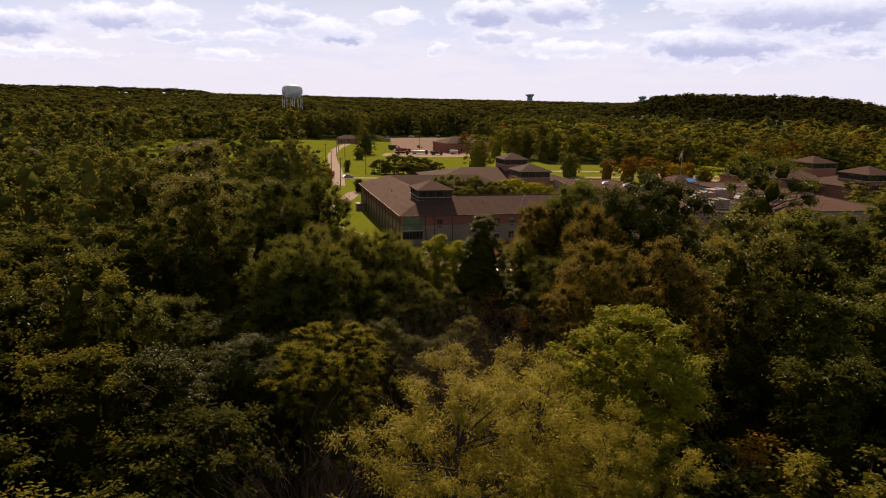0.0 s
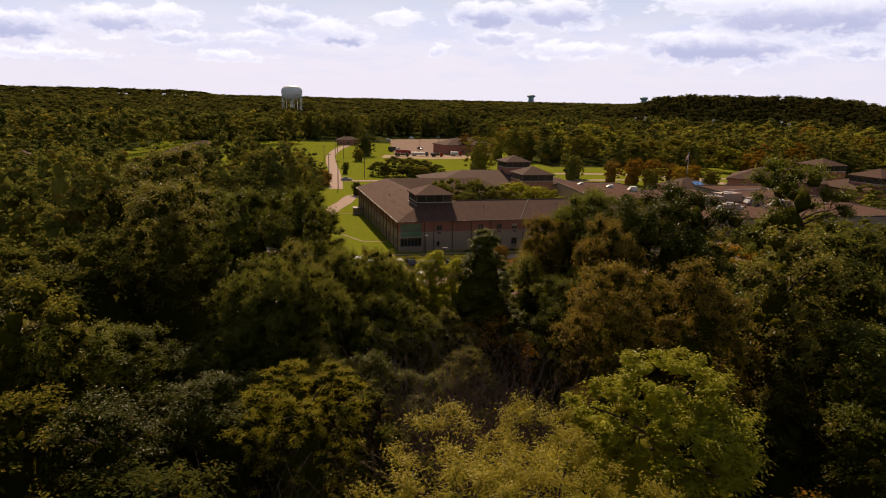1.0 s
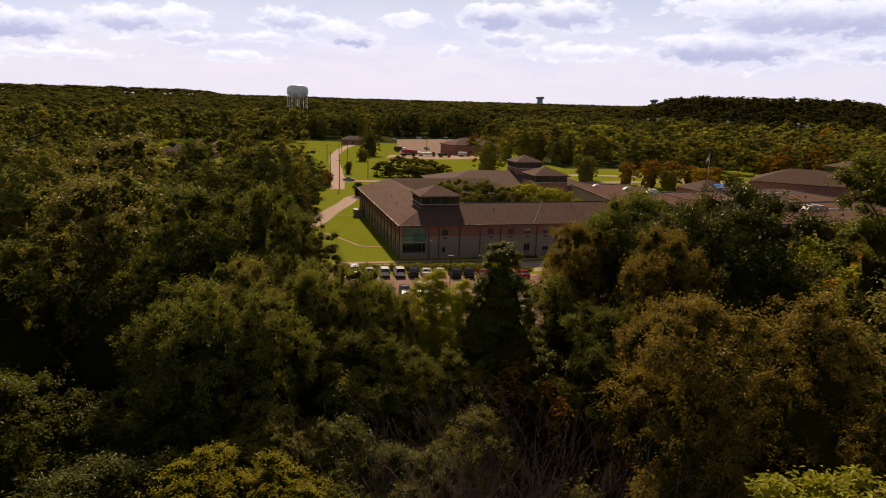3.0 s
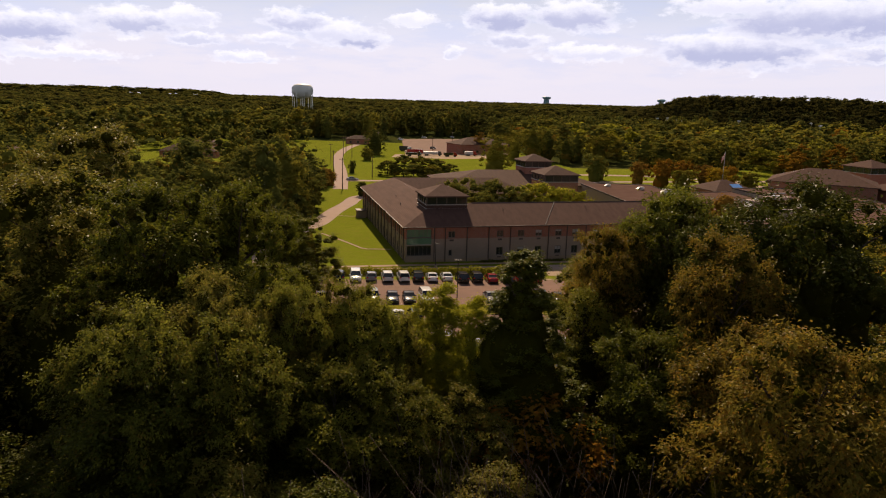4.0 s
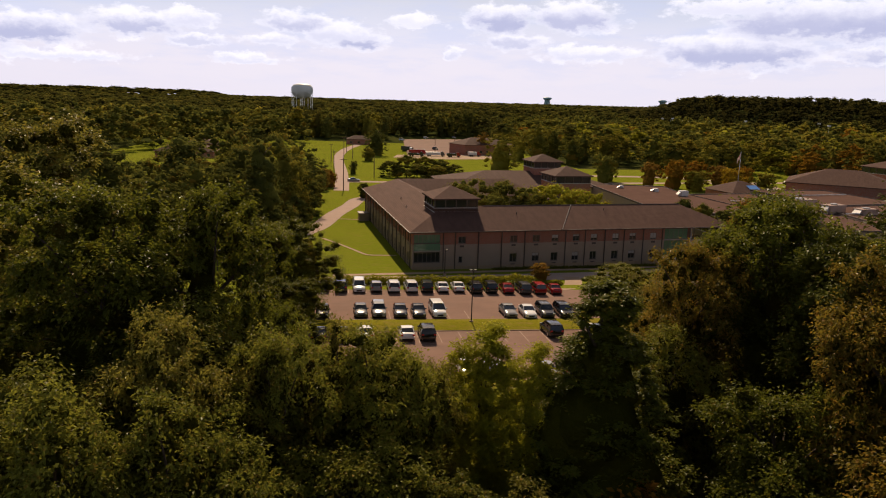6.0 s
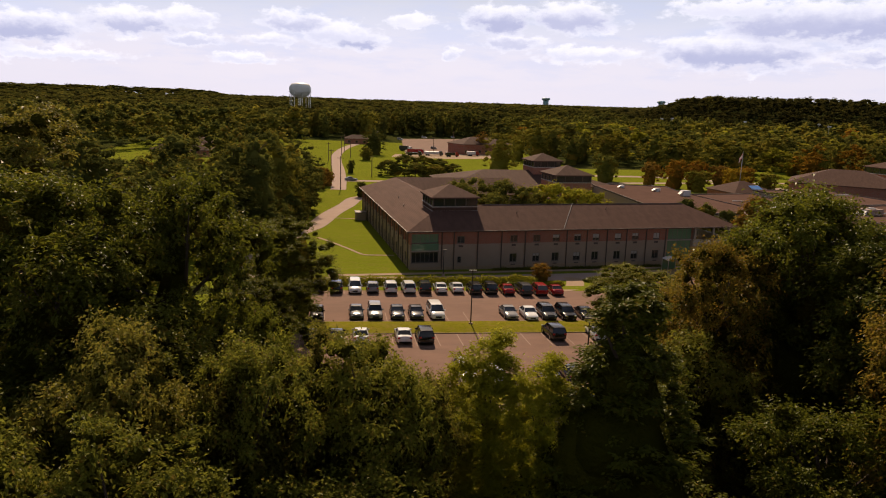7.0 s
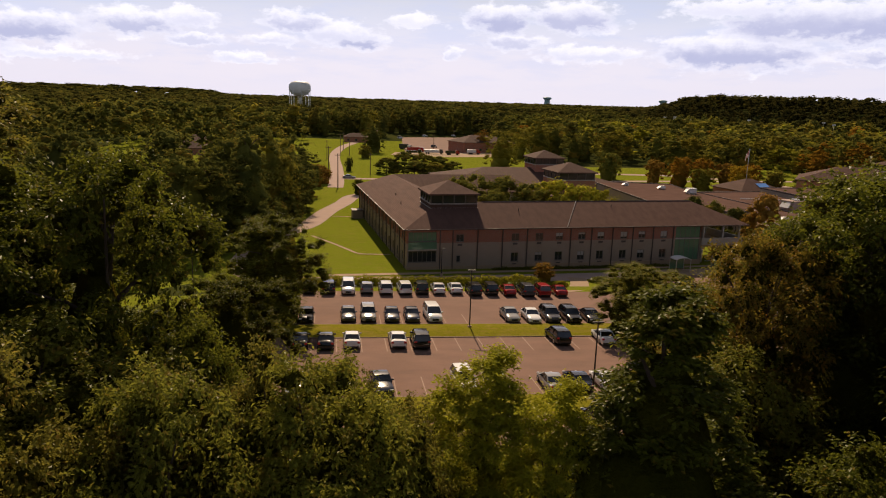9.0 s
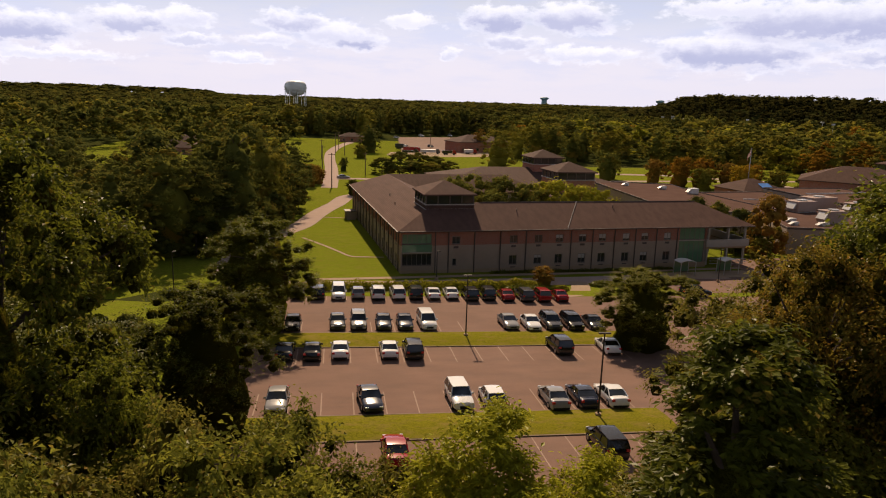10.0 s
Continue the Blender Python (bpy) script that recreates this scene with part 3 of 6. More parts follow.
sheet("station_yard", ASPHALT, [[(30, 318), (54, 318), (80, 318), (98, 330)], [(34, 380), (54, 380), (84, 385), (100, 390)], [(42, 480), (60, 485), (90, 490), (110, 500)]], 0.07, "brown asphalt yard of the service station", "yard")
apron = sheet("station_apron", CONCRETE, [[(20, 300), (50, 296), (84, 304)], [(24, 322), (52, 330), (88, 338)]], 0.10, "pale concrete apron with parked vehicles", "apron")
east_road = link_mesh("road", ribbon([(100, 216), (130, 214), (150, 206), (165, 186), (170, 160)], 6.0, 0.08), ROADTOP)
tagged(east_road, "pale drive past the autumn trees", "road", kind="structure")


# ---------------------------------------------------------------- main building
def hip_roof(bm, a0, b0, a1, b1, z0, pitch, over=0.0, drop=0.28):
    """A hip roof over a rectangle, with a fascia and a soffit."""
    a0, b0, a1, b1 = a0 - over, b0 - over, a1 + over, b1 + over
    w, d = a1 - a0, b1 - b0
    h = min(w, d) / 2
    zr = z0 + h * pitch
    if w >= d:
        r0, r1 = (a0 + h, b0 + h, zr), (a1 - h, b0 + h, zr)
    else:
        r0, r1 = (a0 + h, b0 + h, zr), (a0 + h, b1 - h, zr)
    base = [(a0, b0), (a1, b0), (a1, b1), (a0, b1)]
    pts = [(x, y, z0 - drop) for x, y in base] + [(x, y, z0) for x, y in base]
    sides = [(3, 2, 1, 0), (0, 1, 5, 4), (1, 2, 6, 5), (2, 3, 7, 6), (3, 0, 4, 7)]
    if abs(w - d) < 0.02:
        return solid(bm, pts + [r0], sides + [(4, 5, 8), (5, 6, 8), (6, 7, 8), (7, 4, 8)])
    if w > d:
        return solid(bm, pts + [r0, r1], sides + [(4, 5, 9, 8), (5, 6, 9), (6, 7, 8, 9), (7, 4, 8)])
    return solid(bm, pts + [r0, r1], sides + [(4, 5, 8), (5, 6, 9, 8), (6, 7, 9), (7, 4, 8, 9)])


BASE = pose(2.9, 37.18, 0, 0, 0, math.degrees(YAW))
hall = thing("building", "long two-storey institutional building, buff masonry, brick band, brown hip roof", "building", at=BASE)
EZ, GZ, PITCH = 6.07, -1.35, 0.435


def wall_run(x0, y0, x1, y1, nx, ny, z0, z1, t, mat, name, openings=(), label=""):
    """A wall of thickness t from (x0, y0) to (x1, y1); nx, ny: its outward normal. Openings: (s0, s1, za, zb) cut through."""
    L = math.hypot(x1 - x0, y1 - y0)
    dx, dy = (x1 - x0) / L, (y1 - y0) / L
    ss = sorted({0.0, L, *[o[0] for o in openings], *[o[1] for o in openings]})
    zs = sorted({z0, z1, *[clamp(o[2], z0, z1) for o in openings], *[clamp(o[3], z0, z1) for o in openings]})
    bm = bmesh.new()
    cell = {}
    for i in range(len(ss) - 1):
        for j in range(len(zs) - 1):
            ms, mz = (ss[i] + ss[i + 1]) / 2, (zs[j] + zs[j + 1]) / 2
            if any(o[0] < ms < o[1] and o[2] < mz < o[3] for o in openings):
                continue
            cell[i, j] = True
    vert = {}

    def v(i, j, k):
        if (i, j, k) not in vert:
            vert[i, j, k] = bm.verts.new((x0 + dx * ss[i] - nx * t * k, y0 + dy * ss[i] - ny * t * k, zs[j]))
        return vert[i, j, k]
    for (i, j) in cell:
        bm.faces.new((v(i, j, 0), v(i + 1, j, 0), v(i + 1, j + 1, 0), v(i, j + 1, 0)))
        bm.faces.new((v(i, j, 1), v(i, j + 1, 1), v(i + 1, j + 1, 1), v(i + 1, j, 1)))
        for di, dj, p, q in ((-1, 0, (0, 0), (0, 1)), (1, 0, (1, 0), (1, 1)), (0, -1, (0, 0), (1, 0)), (0, 1, (0, 1), (1, 1))):
            if (i + di, j + dj) not in cell:
                bm.faces.new((v(i + p[0], j + p[1], 0), v(i + q[0], j + q[1], 0), v(i + q[0], j + q[1], 1), v(i + p[0], j + p[1], 1)))
    bmesh.ops.recalc_face_normals(bm, faces=bm.faces)
    return part(name, bm, mat, hall, label)


WIN_A = [9.94, 20.06, 24.57, 28.43, 32.79, 36.57, 41.19, 44.88, 49.44]
UP, LO = (3.66, 4.98), (-0.08, 1.54)
front_lo = [(a - 0.7 - 0.6, a + 0.7 - 0.6, *LO) for a in WIN_A[1:]] + [(9.37 - 0.6, 10.1 - 0.6, 0.05, 1.22), (0.25, 5.2, 0.2, 2.2), (51.3, 56.6, -0.9, 3.4)]
front_up = [(a - 0.7 - 0.6, a + 0.7 - 0.6, *UP) for a in WIN_A] + [(0.25, 5.2, 3.8, 5.45), (51.3, 56.6, 3.55, 5.8)]
# front, outer face at b = 0.6
wall_run(0.6, 0.6, 57.6, 0.6, 0, -1, GZ, 3.5, 0.3, BLOCK, "lower_wall", front_lo)
wall_run(0.6, 0.6, 57.6, 0.6, 0, -1, 3.5, EZ - 0.28, 0.3, BRICK, "brick_wall", front_up, "red brick upper storey wall")
LEFT_B = [4.6 + 4.55 * i for i in range(13)]
left_lo = [(b - 0.7 - 0.9, b + 0.7 - 0.9, *LO) for b in LEFT_B]
left_up = [(b - 0.7 - 0.9, b + 0.7 - 0.9, *UP) for b in LEFT_B]
wall_run(0.6, 0.9, 0.6, 63.4, -1, 0, GZ, 3.5, 0.3, BLOCK, "lower_wall", left_lo)
wall_run(0.6, 0.9, 0.6, 63.4, -1, 0, 3.5, EZ - 0.28, 0.3, BRICK, "brick_wall", left_up)
wall_run(57.6, 0.6, 57.6, 15.4, 1, 0, GZ, EZ - 0.28, 0.3, BLOCK, "end_wall", [(1.0, 3.0, -1.2, 1.2), (5.0, 9.5, 3.5, 5.5)])
wall_run(15.4, 15.4, 57.3, 15.4, 0, 1, GZ, EZ - 0.28, 0.3, BLOCK, "court_wall")
wall_run(15.4, 15.7, 15.4, 48.3, 1, 0, GZ, EZ - 0.28, 0.3, BLOCK, "court_wall")
wall_run(15.4, 48.6, 44.4, 48.6, 0, -1, GZ, EZ - 0.28, 0.3, BLOCK, "court_wall")
wall_run(0.9, 63.4, 44.4, 63.4, 0, 1, GZ, EZ - 0.28, 0.3, BLOCK, "back_wall")
part("plinth", box(bmesh.new(), 0.52, 0.52, GZ - 0.3, 57.7, 0.58, GZ + 0.75), CONCRETE, hall, "pale concrete plinth")

# windows: frame, pane, sill, grille
def pane_frame(w, h, bars, depth=0.08, t=0.07):
    """A window frame with mullions as one joined lattice."""
    xs = [-w / 2, -w / 2 + t]
    for i in range(1, bars):
        x = -w / 2 + w * i / bars
        xs += [x - t / 2, x + t / 2]
    xs += [w / 2 - t, w / 2]
    zs = [0, t, h - t, h]
    cell = {(i, j) for i in range(len(xs) - 1) for j in range(3) if j != 1 or i % 2 == 0}
    bm = bmesh.new()
    vert = {}

    def v(i, j, k):
        if (i, j, k) not in vert:
            vert[i, j, k] = bm.verts.new((xs[i], depth * (k - 0.5), zs[j]))
        return vert[i, j, k]
    for i, j in cell:
        bm.faces.new((v(i, j, 0), v(i + 1, j, 0), v(i + 1, j + 1, 0), v(i, j + 1, 0)))
        bm.faces.new((v(i, j, 1), v(i, j + 1, 1), v(i + 1, j + 1, 1), v(i + 1, j, 1)))
        for di, dj, p, q in ((-1, 0, (0, 0), (0, 1)), (1, 0, (1, 0), (1, 1)), (0, -1, (0, 0), (1, 0)), (0, 1, (0, 1), (1, 1))):
            if (i + di, j + dj) not in cell:
                bm.faces.new((v(i + p[0], j + p[1], 0), v(i + q[0], j + q[1], 0), v(i + q[0], j + q[1], 1), v(i + p[0], j + p[1], 1)))
    bmesh.ops.recalc_face_normals(bm, faces=bm.faces)
    return bm


def window(host, w, h, m, bars=2, glass=GLASS, grille=True, mid=None):
    key = (round(w, 2), round(h, 2), bars, glass.name, grille)
    if key not in WINDOWS:
        fr = part("window", pane_frame(w, h, bars), FRAME, host)
        part("pane", box(bmesh.new(), -w / 2 + 0.06, 0.0, 0.06, w / 2 - 0.06, 0.03, h - 0.06), glass, fr)
        part("window_sill", box(bmesh.new(), -w / 2 - 0.06, -0.16, -0.07, w / 2 + 0.06, 0.02, -0.003, bevel=0.01), FASCIA, fr)
        if grille:
            g = bmesh.new()
            box(g, -0.42, -0.17, -0.72, 0.42, 0.02, -0.36)
            part("air_grille", g, PIER, fr, "dark air conditioner grille")
        fr.matrix_basis = m
        WINDOWS[key] = fr
        return fr
    fr = copy_thing(WINDOWS[key], m)
    return fr


WINDOWS = {}
for a in WIN_A:
    window(hall, 1.36, 1.28, pose(a, 0.74, UP[0] + 0.02))
for a in WIN_A[1:]:
    window(hall, 1.36, 1.58, pose(a, 0.74, LO[0] + 0.02))
# Pale panels added in some windows to imitate reflections in the glass.
for a, z, h, drop in ((28.43, UP[0], 1.28, 0.5), (32.79, UP[0], 1.28, 0.3), (36.57, UP[0], 1.28, 0.62), (41.19, UP[0], 1.28, 0.75), (44.88, UP[0], 1.28, 0.45), (49.44, UP[0], 1.28, 0.85), (24.57, LO[0], 1.58, 0.35), (32.79, LO[0], 1.58, 0.5), (44.88, LO[0], 1.58, 0.4)):
    part("blind", box(bmesh.new(), a - 0.6, 0.712, z + 0.04 + h * (1 - drop), a + 0.6, 0.722, z + h - 0.06), PALEBAND, hall, "pale panel standing in for a window reflection")
window(hall, 0.70, 1.14, pose(9.74, 0.74, 0.07), 1, grille=False)
for b in LEFT_B:
    window(hall, 1.36, 1.28, pose(0.74, b, UP[0] + 0.02, 0, 0, -90))
    window(hall, 1.36, 1.58, pose(0.74, b, LO[0] + 0.02, 0, 0, -90))
window(hall, 4.9, 1.95, pose(3.33, 0.74, 0.22), 6, GLASS, False)
window(hall, 4.9, 1.62, pose(3.33, 0.74, 3.81), 6, GREENGLASS, False)
part("spandrel", box(bmesh.new(), 0.85, 0.5, 2.28, 5.8, 0.6, 3.72), GREENGLASS, hall, "green glass panel between the corner windows")
part("spandrel_strip", box(bmesh.new(), 0.80, 0.42, 2.30, 5.85, 0.497, 2.46), PALEBAND, hall, "pale metal strip")
window(hall, 5.2, 4.2, pose(54.55, 0.74, -0.85), 5, GREENGLASS, False)
window(hall, 5.2, 2.2, pose(54.55, 0.74, 3.58), 5, GREENGLASS, False)
part("lobby_rail", box(bmesh.new(), 51.8, 0.45, 3.37, 57.2, 0.58, 3.52), PALEBAND, hall)
for i, a in enumerate([6.4, 8.65, 13.13, 17.69, 22.3, 30.6, 34.7, 38.9, 43.0, 47.2, 51.4]):
    part("pier", box(bmesh.new(), a - 0.08, 0.45, GZ, a + 0.08, 0.597, EZ - 0.285, bevel=0.02), PIER, hall)
for i in range(14):
    b = 2.3 + 4.55 * i
    part("pier", box(bmesh.new(), 0.42, b - 0.10, GZ, 0.597, b + 0.10, EZ - 0.285, bevel=0.02), PIER, hall)

# open corner deck at the east end
deck = part("deck", box(bmesh.new(), 57.62, 0.9, 1.75, 66.4, 12.0, 2.05), CONCRETE, hall)
part("deck_parapet", box(bmesh.new(), 57.62, 0.6, 2.1, 66.7, 0.85, 3.45), PALEBAND, hall, "pale panelled parapet of the open deck")
part("deck_parapet", box(bmesh.new(), 66.45, 0.87, 2.1, 66.7, 12.0, 3.45), PALEBAND, hall)
for a, b in ((58.2, 1.1), (62.4, 1.1), (66.0, 1.1), (66.0, 6.0), (66.0, 11.5)):
    part("column", box(bmesh.new(), a - 0.18, b - 0.18, GZ, a + 0.18, b + 0.18, EZ - 0.3, bevel=0.03), PALEBAND, hall)
for k in range(3):
    part("handrail", tubed((58.4, 0.2, -0.9 + k * 0.5), (66.2, 0.2, -1.0 + k * 0.5 - 0.2), 0.05, 0.05), STEEL, hall)

# the roof, three wings round a court
O = [(0, 0), (67.2, 0), (67.2, 16), (16, 16), (16, 48), (45, 48), (45, 64), (0, 64)]
RZ = EZ + 8 * PITCH
ridge = [(8, 8, RZ), (59.2, 8, RZ), (8, 56, RZ), (37, 56, RZ)]
bm = bmesh.new()
lo = [(x, y, EZ - 0.27) for x, y in O]
hi = [(x, y, EZ) for x, y in O]
pts = lo + hi + ridge
n = 8
faces = [(8, 9, 17, 16), (9, 10, 17), (10, 11, 16, 17), (15, 8, 16, 18), (11, 12, 18, 16), (14, 15, 18, 19), (13, 14, 19), (12, 13, 19, 18)]
faces += [(i, (i + 1) % 8, 8 + (i + 1) % 8, 8 + i) for i in range(8)]
faces += [(0, 3, 2, 1), (0, 7, 4, 3), (4, 7, 6, 5)]
solid(bm, pts, faces)
roof = part("roof", bm, SHINGLE, hall, "brown shingled hip roof")
part("gutter", box(bmesh.new(), 0.0, -0.16, EZ - 0.16, 67.2, -0.005, EZ - 0.03), FASCIA, roof)
part("gutter", box(bmesh.new(), -0.16, 0.0, EZ - 0.16, -0.005, 64, EZ - 0.03), FASCIA, roof)
v = bmesh.new()
tube(v, (29.6, 0.05, EZ + 0.06), (34.6, 7.9, RZ + 0.05), 0.06, 0.06, 5)
part("seam_cover", v, PALEBAND, roof, "pale seam strip up the roof slope")
v = bmesh.new()
tube(v, (16.0, 8, RZ + 0.02), (59.2, 8, RZ + 0.02), 0.1, 0.1, 5)
part("ridge_cap", v, FASCIA, roof)
for a, b in ((4.0, 30.0), (3.2, 20.0), (22.0, 5.0), (41.0, 6.0)):
    part("vent_pipe", tubed((a, b, EZ + min(a, b) * PITCH - 0.1), (a, b, EZ + min(a, b) * PITCH + 0.5), 0.08, 0.08), PIER, roof)

# lantern tower on the corner
ca0, ca1, cb0, cb1 = 5.9, 14.5, 6.2, 14.8
lan = part("lantern", prism(bmesh.new(), [(ca0, cb0), (ca1, cb0), (ca1, cb1), (ca0, cb1)], 7.2, 9.45), SHINGLE_B, hall)
part("ledge", prism(bmesh.new(), [(ca0 - 0.12, cb0 - 0.12), (ca1 + 0.12, cb0 - 0.12), (ca1 + 0.12, cb1 + 0.12), (ca0 - 0.12, cb1 + 0.12)], 9.36, 9.52), PALEBAND, lan, "pale metal ledge")
part("flashing", prism(bmesh.new(), [(ca0 - 0.10, cb0 - 0.10), (ca1 + 0.10, cb0 - 0.10), (ca1 + 0.10, cb1 + 0.10), (ca0 - 0.10, cb1 + 0.10)], 8.62, 8.74), PALEBAND, lan)
part("glazing", prism(bmesh.new(), [(ca0 + 0.1, cb0 + 0.1), (ca1 - 0.1, cb0 + 0.1), (ca1 - 0.1, cb1 - 0.1), (ca0 + 0.1, cb1 - 0.1)], 9.5, 11.02), GLASS, lan, "dark ribbon glazing")
for k in range(5):
    a = ca0 + 0.1 + (ca1 - ca0 - 0.2) * k / 4
    part("mullion", box(bmesh.new(), a - 0.1, cb0 - 0.02, 9.52, a + 0.1, cb0 + 0.099, 11.0), PIER, lan)
    part("mullion", box(bmesh.new(), a - 0.1, cb1 - 0.099, 9.52, a + 0.1, cb1 + 0.02, 11.0), PIER, lan)
    b = cb0 + 0.1 + (cb1 - cb0 - 0.2) * k / 4
    part("mullion", box(bmesh.new(), ca0 - 0.02, b - 0.1, 9.52, ca0 + 0.099, b + 0.1, 11.0), PIER, lan)
    part("mullion", box(bmesh.new(), ca1 - 0.099, b - 0.1, 9.52, ca1 + 0.02, b + 0.1, 11.0), PIER, lan)
part("lantern_roof", hip_roof(bmesh.new(), ca0, cb0, ca1, cb1, 11.25, 0.42, 0.45, 0.24), SHINGLE, lan)

# side porch near the back corner
porch = part("porch", box(bmesh.new(), -2.2, 53.0, GZ - 0.2, 0.2, 56.0, 0.9, bevel=0.05), BLOCK, hall, "low masonry side porch")
part("porch_cap", box(bmesh.new(), -2.4, 52.8, 0.903, 0.3, 56.2, 1.1, bevel=0.04), FASCIA, porch, "brown flat porch cap")


# ---------------------------------------------------------------- trees
def np_mesh(name, verts, faces, mat, smooth_faces=False, inner=0):
    me = bpy.data.meshes.new(name)
    me.from_pydata(verts, [], faces)
    me.materials.append(mat)
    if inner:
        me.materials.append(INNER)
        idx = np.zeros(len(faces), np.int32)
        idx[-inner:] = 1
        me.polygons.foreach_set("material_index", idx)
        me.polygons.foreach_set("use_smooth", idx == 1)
    if smooth_faces:
        me.shade_smooth()
    elif not inner:
        me.polygons.foreach_set("use_smooth", np.array([len(f) == 3 for f in faces]))
    return me


def unit(v):
    return v / np.maximum(1e-9, np.linalg.norm(v, axis=-1, keepdims=True))


def leaf_cards(rng, centre, normal, size, slim=0.55, along=None, wild=0.55):
    """Folded leaf shapes: four corners each, tilted about their place."""
    n = len(centre)
    up = unit(normal + rng.normal(0, wild, (n, 3)))
    side = unit(np.cross(up, rng.normal(0, 1, (n, 3)) if along is None else along + rng.normal(0, 0.3, (n, 3))))
    along = np.cross(side, up)
    s = size[:, None]
    a = centre - along * s * 0.5
    b = centre + side * s * slim * 0.5 + up * s * 0.08
    c = centre + along * s * 0.5 - up * s * 0.12
    d = centre - side * s * slim * 0.5 + up * s * 0.08
    v = np.stack([a, b, c, d], 1).reshape(-1, 3)
    f = np.arange(4 * n).reshape(-1, 4)
    return v, f


GOLD = (1 + 5 ** 0.5) / 2
ICO_V = unit(np.array([(-1, GOLD, 0), (1, GOLD, 0), (-1, -GOLD, 0), (1, -GOLD, 0), (0, -1, GOLD), (0, 1, GOLD), (0, -1, -GOLD), (0, 1, -GOLD), (GOLD, 0, -1), (GOLD, 0, 1), (-GOLD, 0, -1), (-GOLD, 0, 1)], float))
ICO_F = np.array([f for f in ((0, 11, 5), (0, 5, 1), (0, 1, 7), (0, 7, 10), (0, 10, 11), (1, 5, 9), (5, 11, 4), (11, 10, 2), (10, 7, 6), (7, 1, 8),
                              (3, 9, 4), (3, 4, 2), (3, 2, 6), (3, 6, 8), (3, 8, 9), (4, 9, 5), (2, 4, 11), (6, 2, 10), (8, 6, 7), (9, 8, 1))])


OCT_V = np.array([(1, 0, 0), (0, 1, 0), (-1, 0, 0), (0, -1, 0), (0, 0, 1), (0, 0, -1)], float)
OCT_F = np.array([(0, 1, 4), (1, 2, 4), (2, 3, 4), (3, 0, 4), (1, 0, 5), (2, 1, 5), (3, 2, 5), (0, 3, 5)])


def clump_places(rng, seed, R, z0, z1, clumps, rc, form):
    """Where the clumps of a crown sit: (centre, radius, way out of the crown)."""
    H = z1 - z0
    cs = []
    if form == "column":
        for i in range(clumps):
            t = 1 - rng.uniform(0, 1) ** 1.2
            a = rng.uniform(0, 2 * math.pi)
            rr = R * min(1.0, 0.16 + 0.125 * H * (1 - t)) * rng.uniform(0.55, 0.95)
            c = np.array([rr * math.cos(a), rr * math.sin(a), z0 + H * t * 0.96])
            cs.append((c, rc * rng.uniform(0.65, 1.3) * (1 - 0.5 * t), np.array([math.cos(a), math.sin(a), 0.5])))
        return cs
    if form == "mound":
        for i in range(clumps):
            t = rng.uniform(0.03, 1) ** 0.8
            a = rng.uniform(0, 2 * math.pi)
            rr = R * (0.78 + 0.2 * math.sin(math.pi * t) + 0.12 * math.sin(3 * a + seed)) * math.sqrt(max(0.02, 1 - t ** 3)) * rng.uniform(0.5, 0.92)
            c = np.array([rr * math.cos(a), rr * math.sin(a), z0 + H * t * 0.94])
            cs.append((c, rc * rng.uniform(0.65, 1.3), unit(np.array([c[0] / R, c[1] / R, 0.2 + 1.2 * t]))))
        return cs
    # a lobed crown: one leading lobe on the axis, the others round it and lower
    lobes = [(np.array([rng.normal(0, 0.1) * R, rng.normal(0, 0.1) * R, z1 - min(0.15 * H, 0.9 * R)]), np.array([0.58 * R, 0.58 * R, min(0.15 * H, 0.9 * R)]))]
    n = {"broad": 15, "spread": 12, "ball": 12}[form]
    turn = rng.uniform(0, 6.28)
    for k in range(n):
        a = turn + k * 2.4 + rng.normal(0, 0.25)
        t = (k + 0.5) / n
        off, w = R * rng.uniform(0.48, 0.66), R * rng.uniform(0.42, 0.58)
        if form == "spread":
            z = z1 - H * (0.10 + 0.75 * t ** 1.2 + rng.uniform(-0.05, 0.05))
            off *= 0.8 + 0.35 * math.sin(math.pi * min(1, t * 1.3))
        elif form == "ball":
            z = z1 - H * (min(0.22, 1.2 * R / H) + 0.62 * t + rng.uniform(-0.05, 0.05))
            off, w = R * rng.uniform(0.40, 0.50), R * rng.uniform(0.46, 0.56)
        else:
            z = z1 - H * (0.11 + 0.84 * t + rng.uniform(-0.06, 0.06))
            off *= 0.75 + 0.35 * min(1, t * 2)
        lobes.append((np.array([off * math.cos(a), off * math.sin(a), z]), np.array([w, w, max(w * 0.8, min(0.13 * H, 1.1 * R))])))
    weight = np.array([q[1][0] ** 2 for q in lobes])
    pick = rng.choice(len(lobes), clumps, p=weight / weight.sum())
    for j in pick:
        c0, e = lobes[j]
        d = rng.normal(0, 1, 3) + np.array([0, 0, 0.55])
        d[:2] += 0.5 * c0[:2] / R
        d = unit(d)
        c = c0 + d * e * rng.uniform(0.62, 1.0)
        cs.append((c, rc * rng.uniform(0.6, 1.25), unit(d + np.array([0, 0, 0.3]))))
    return cs


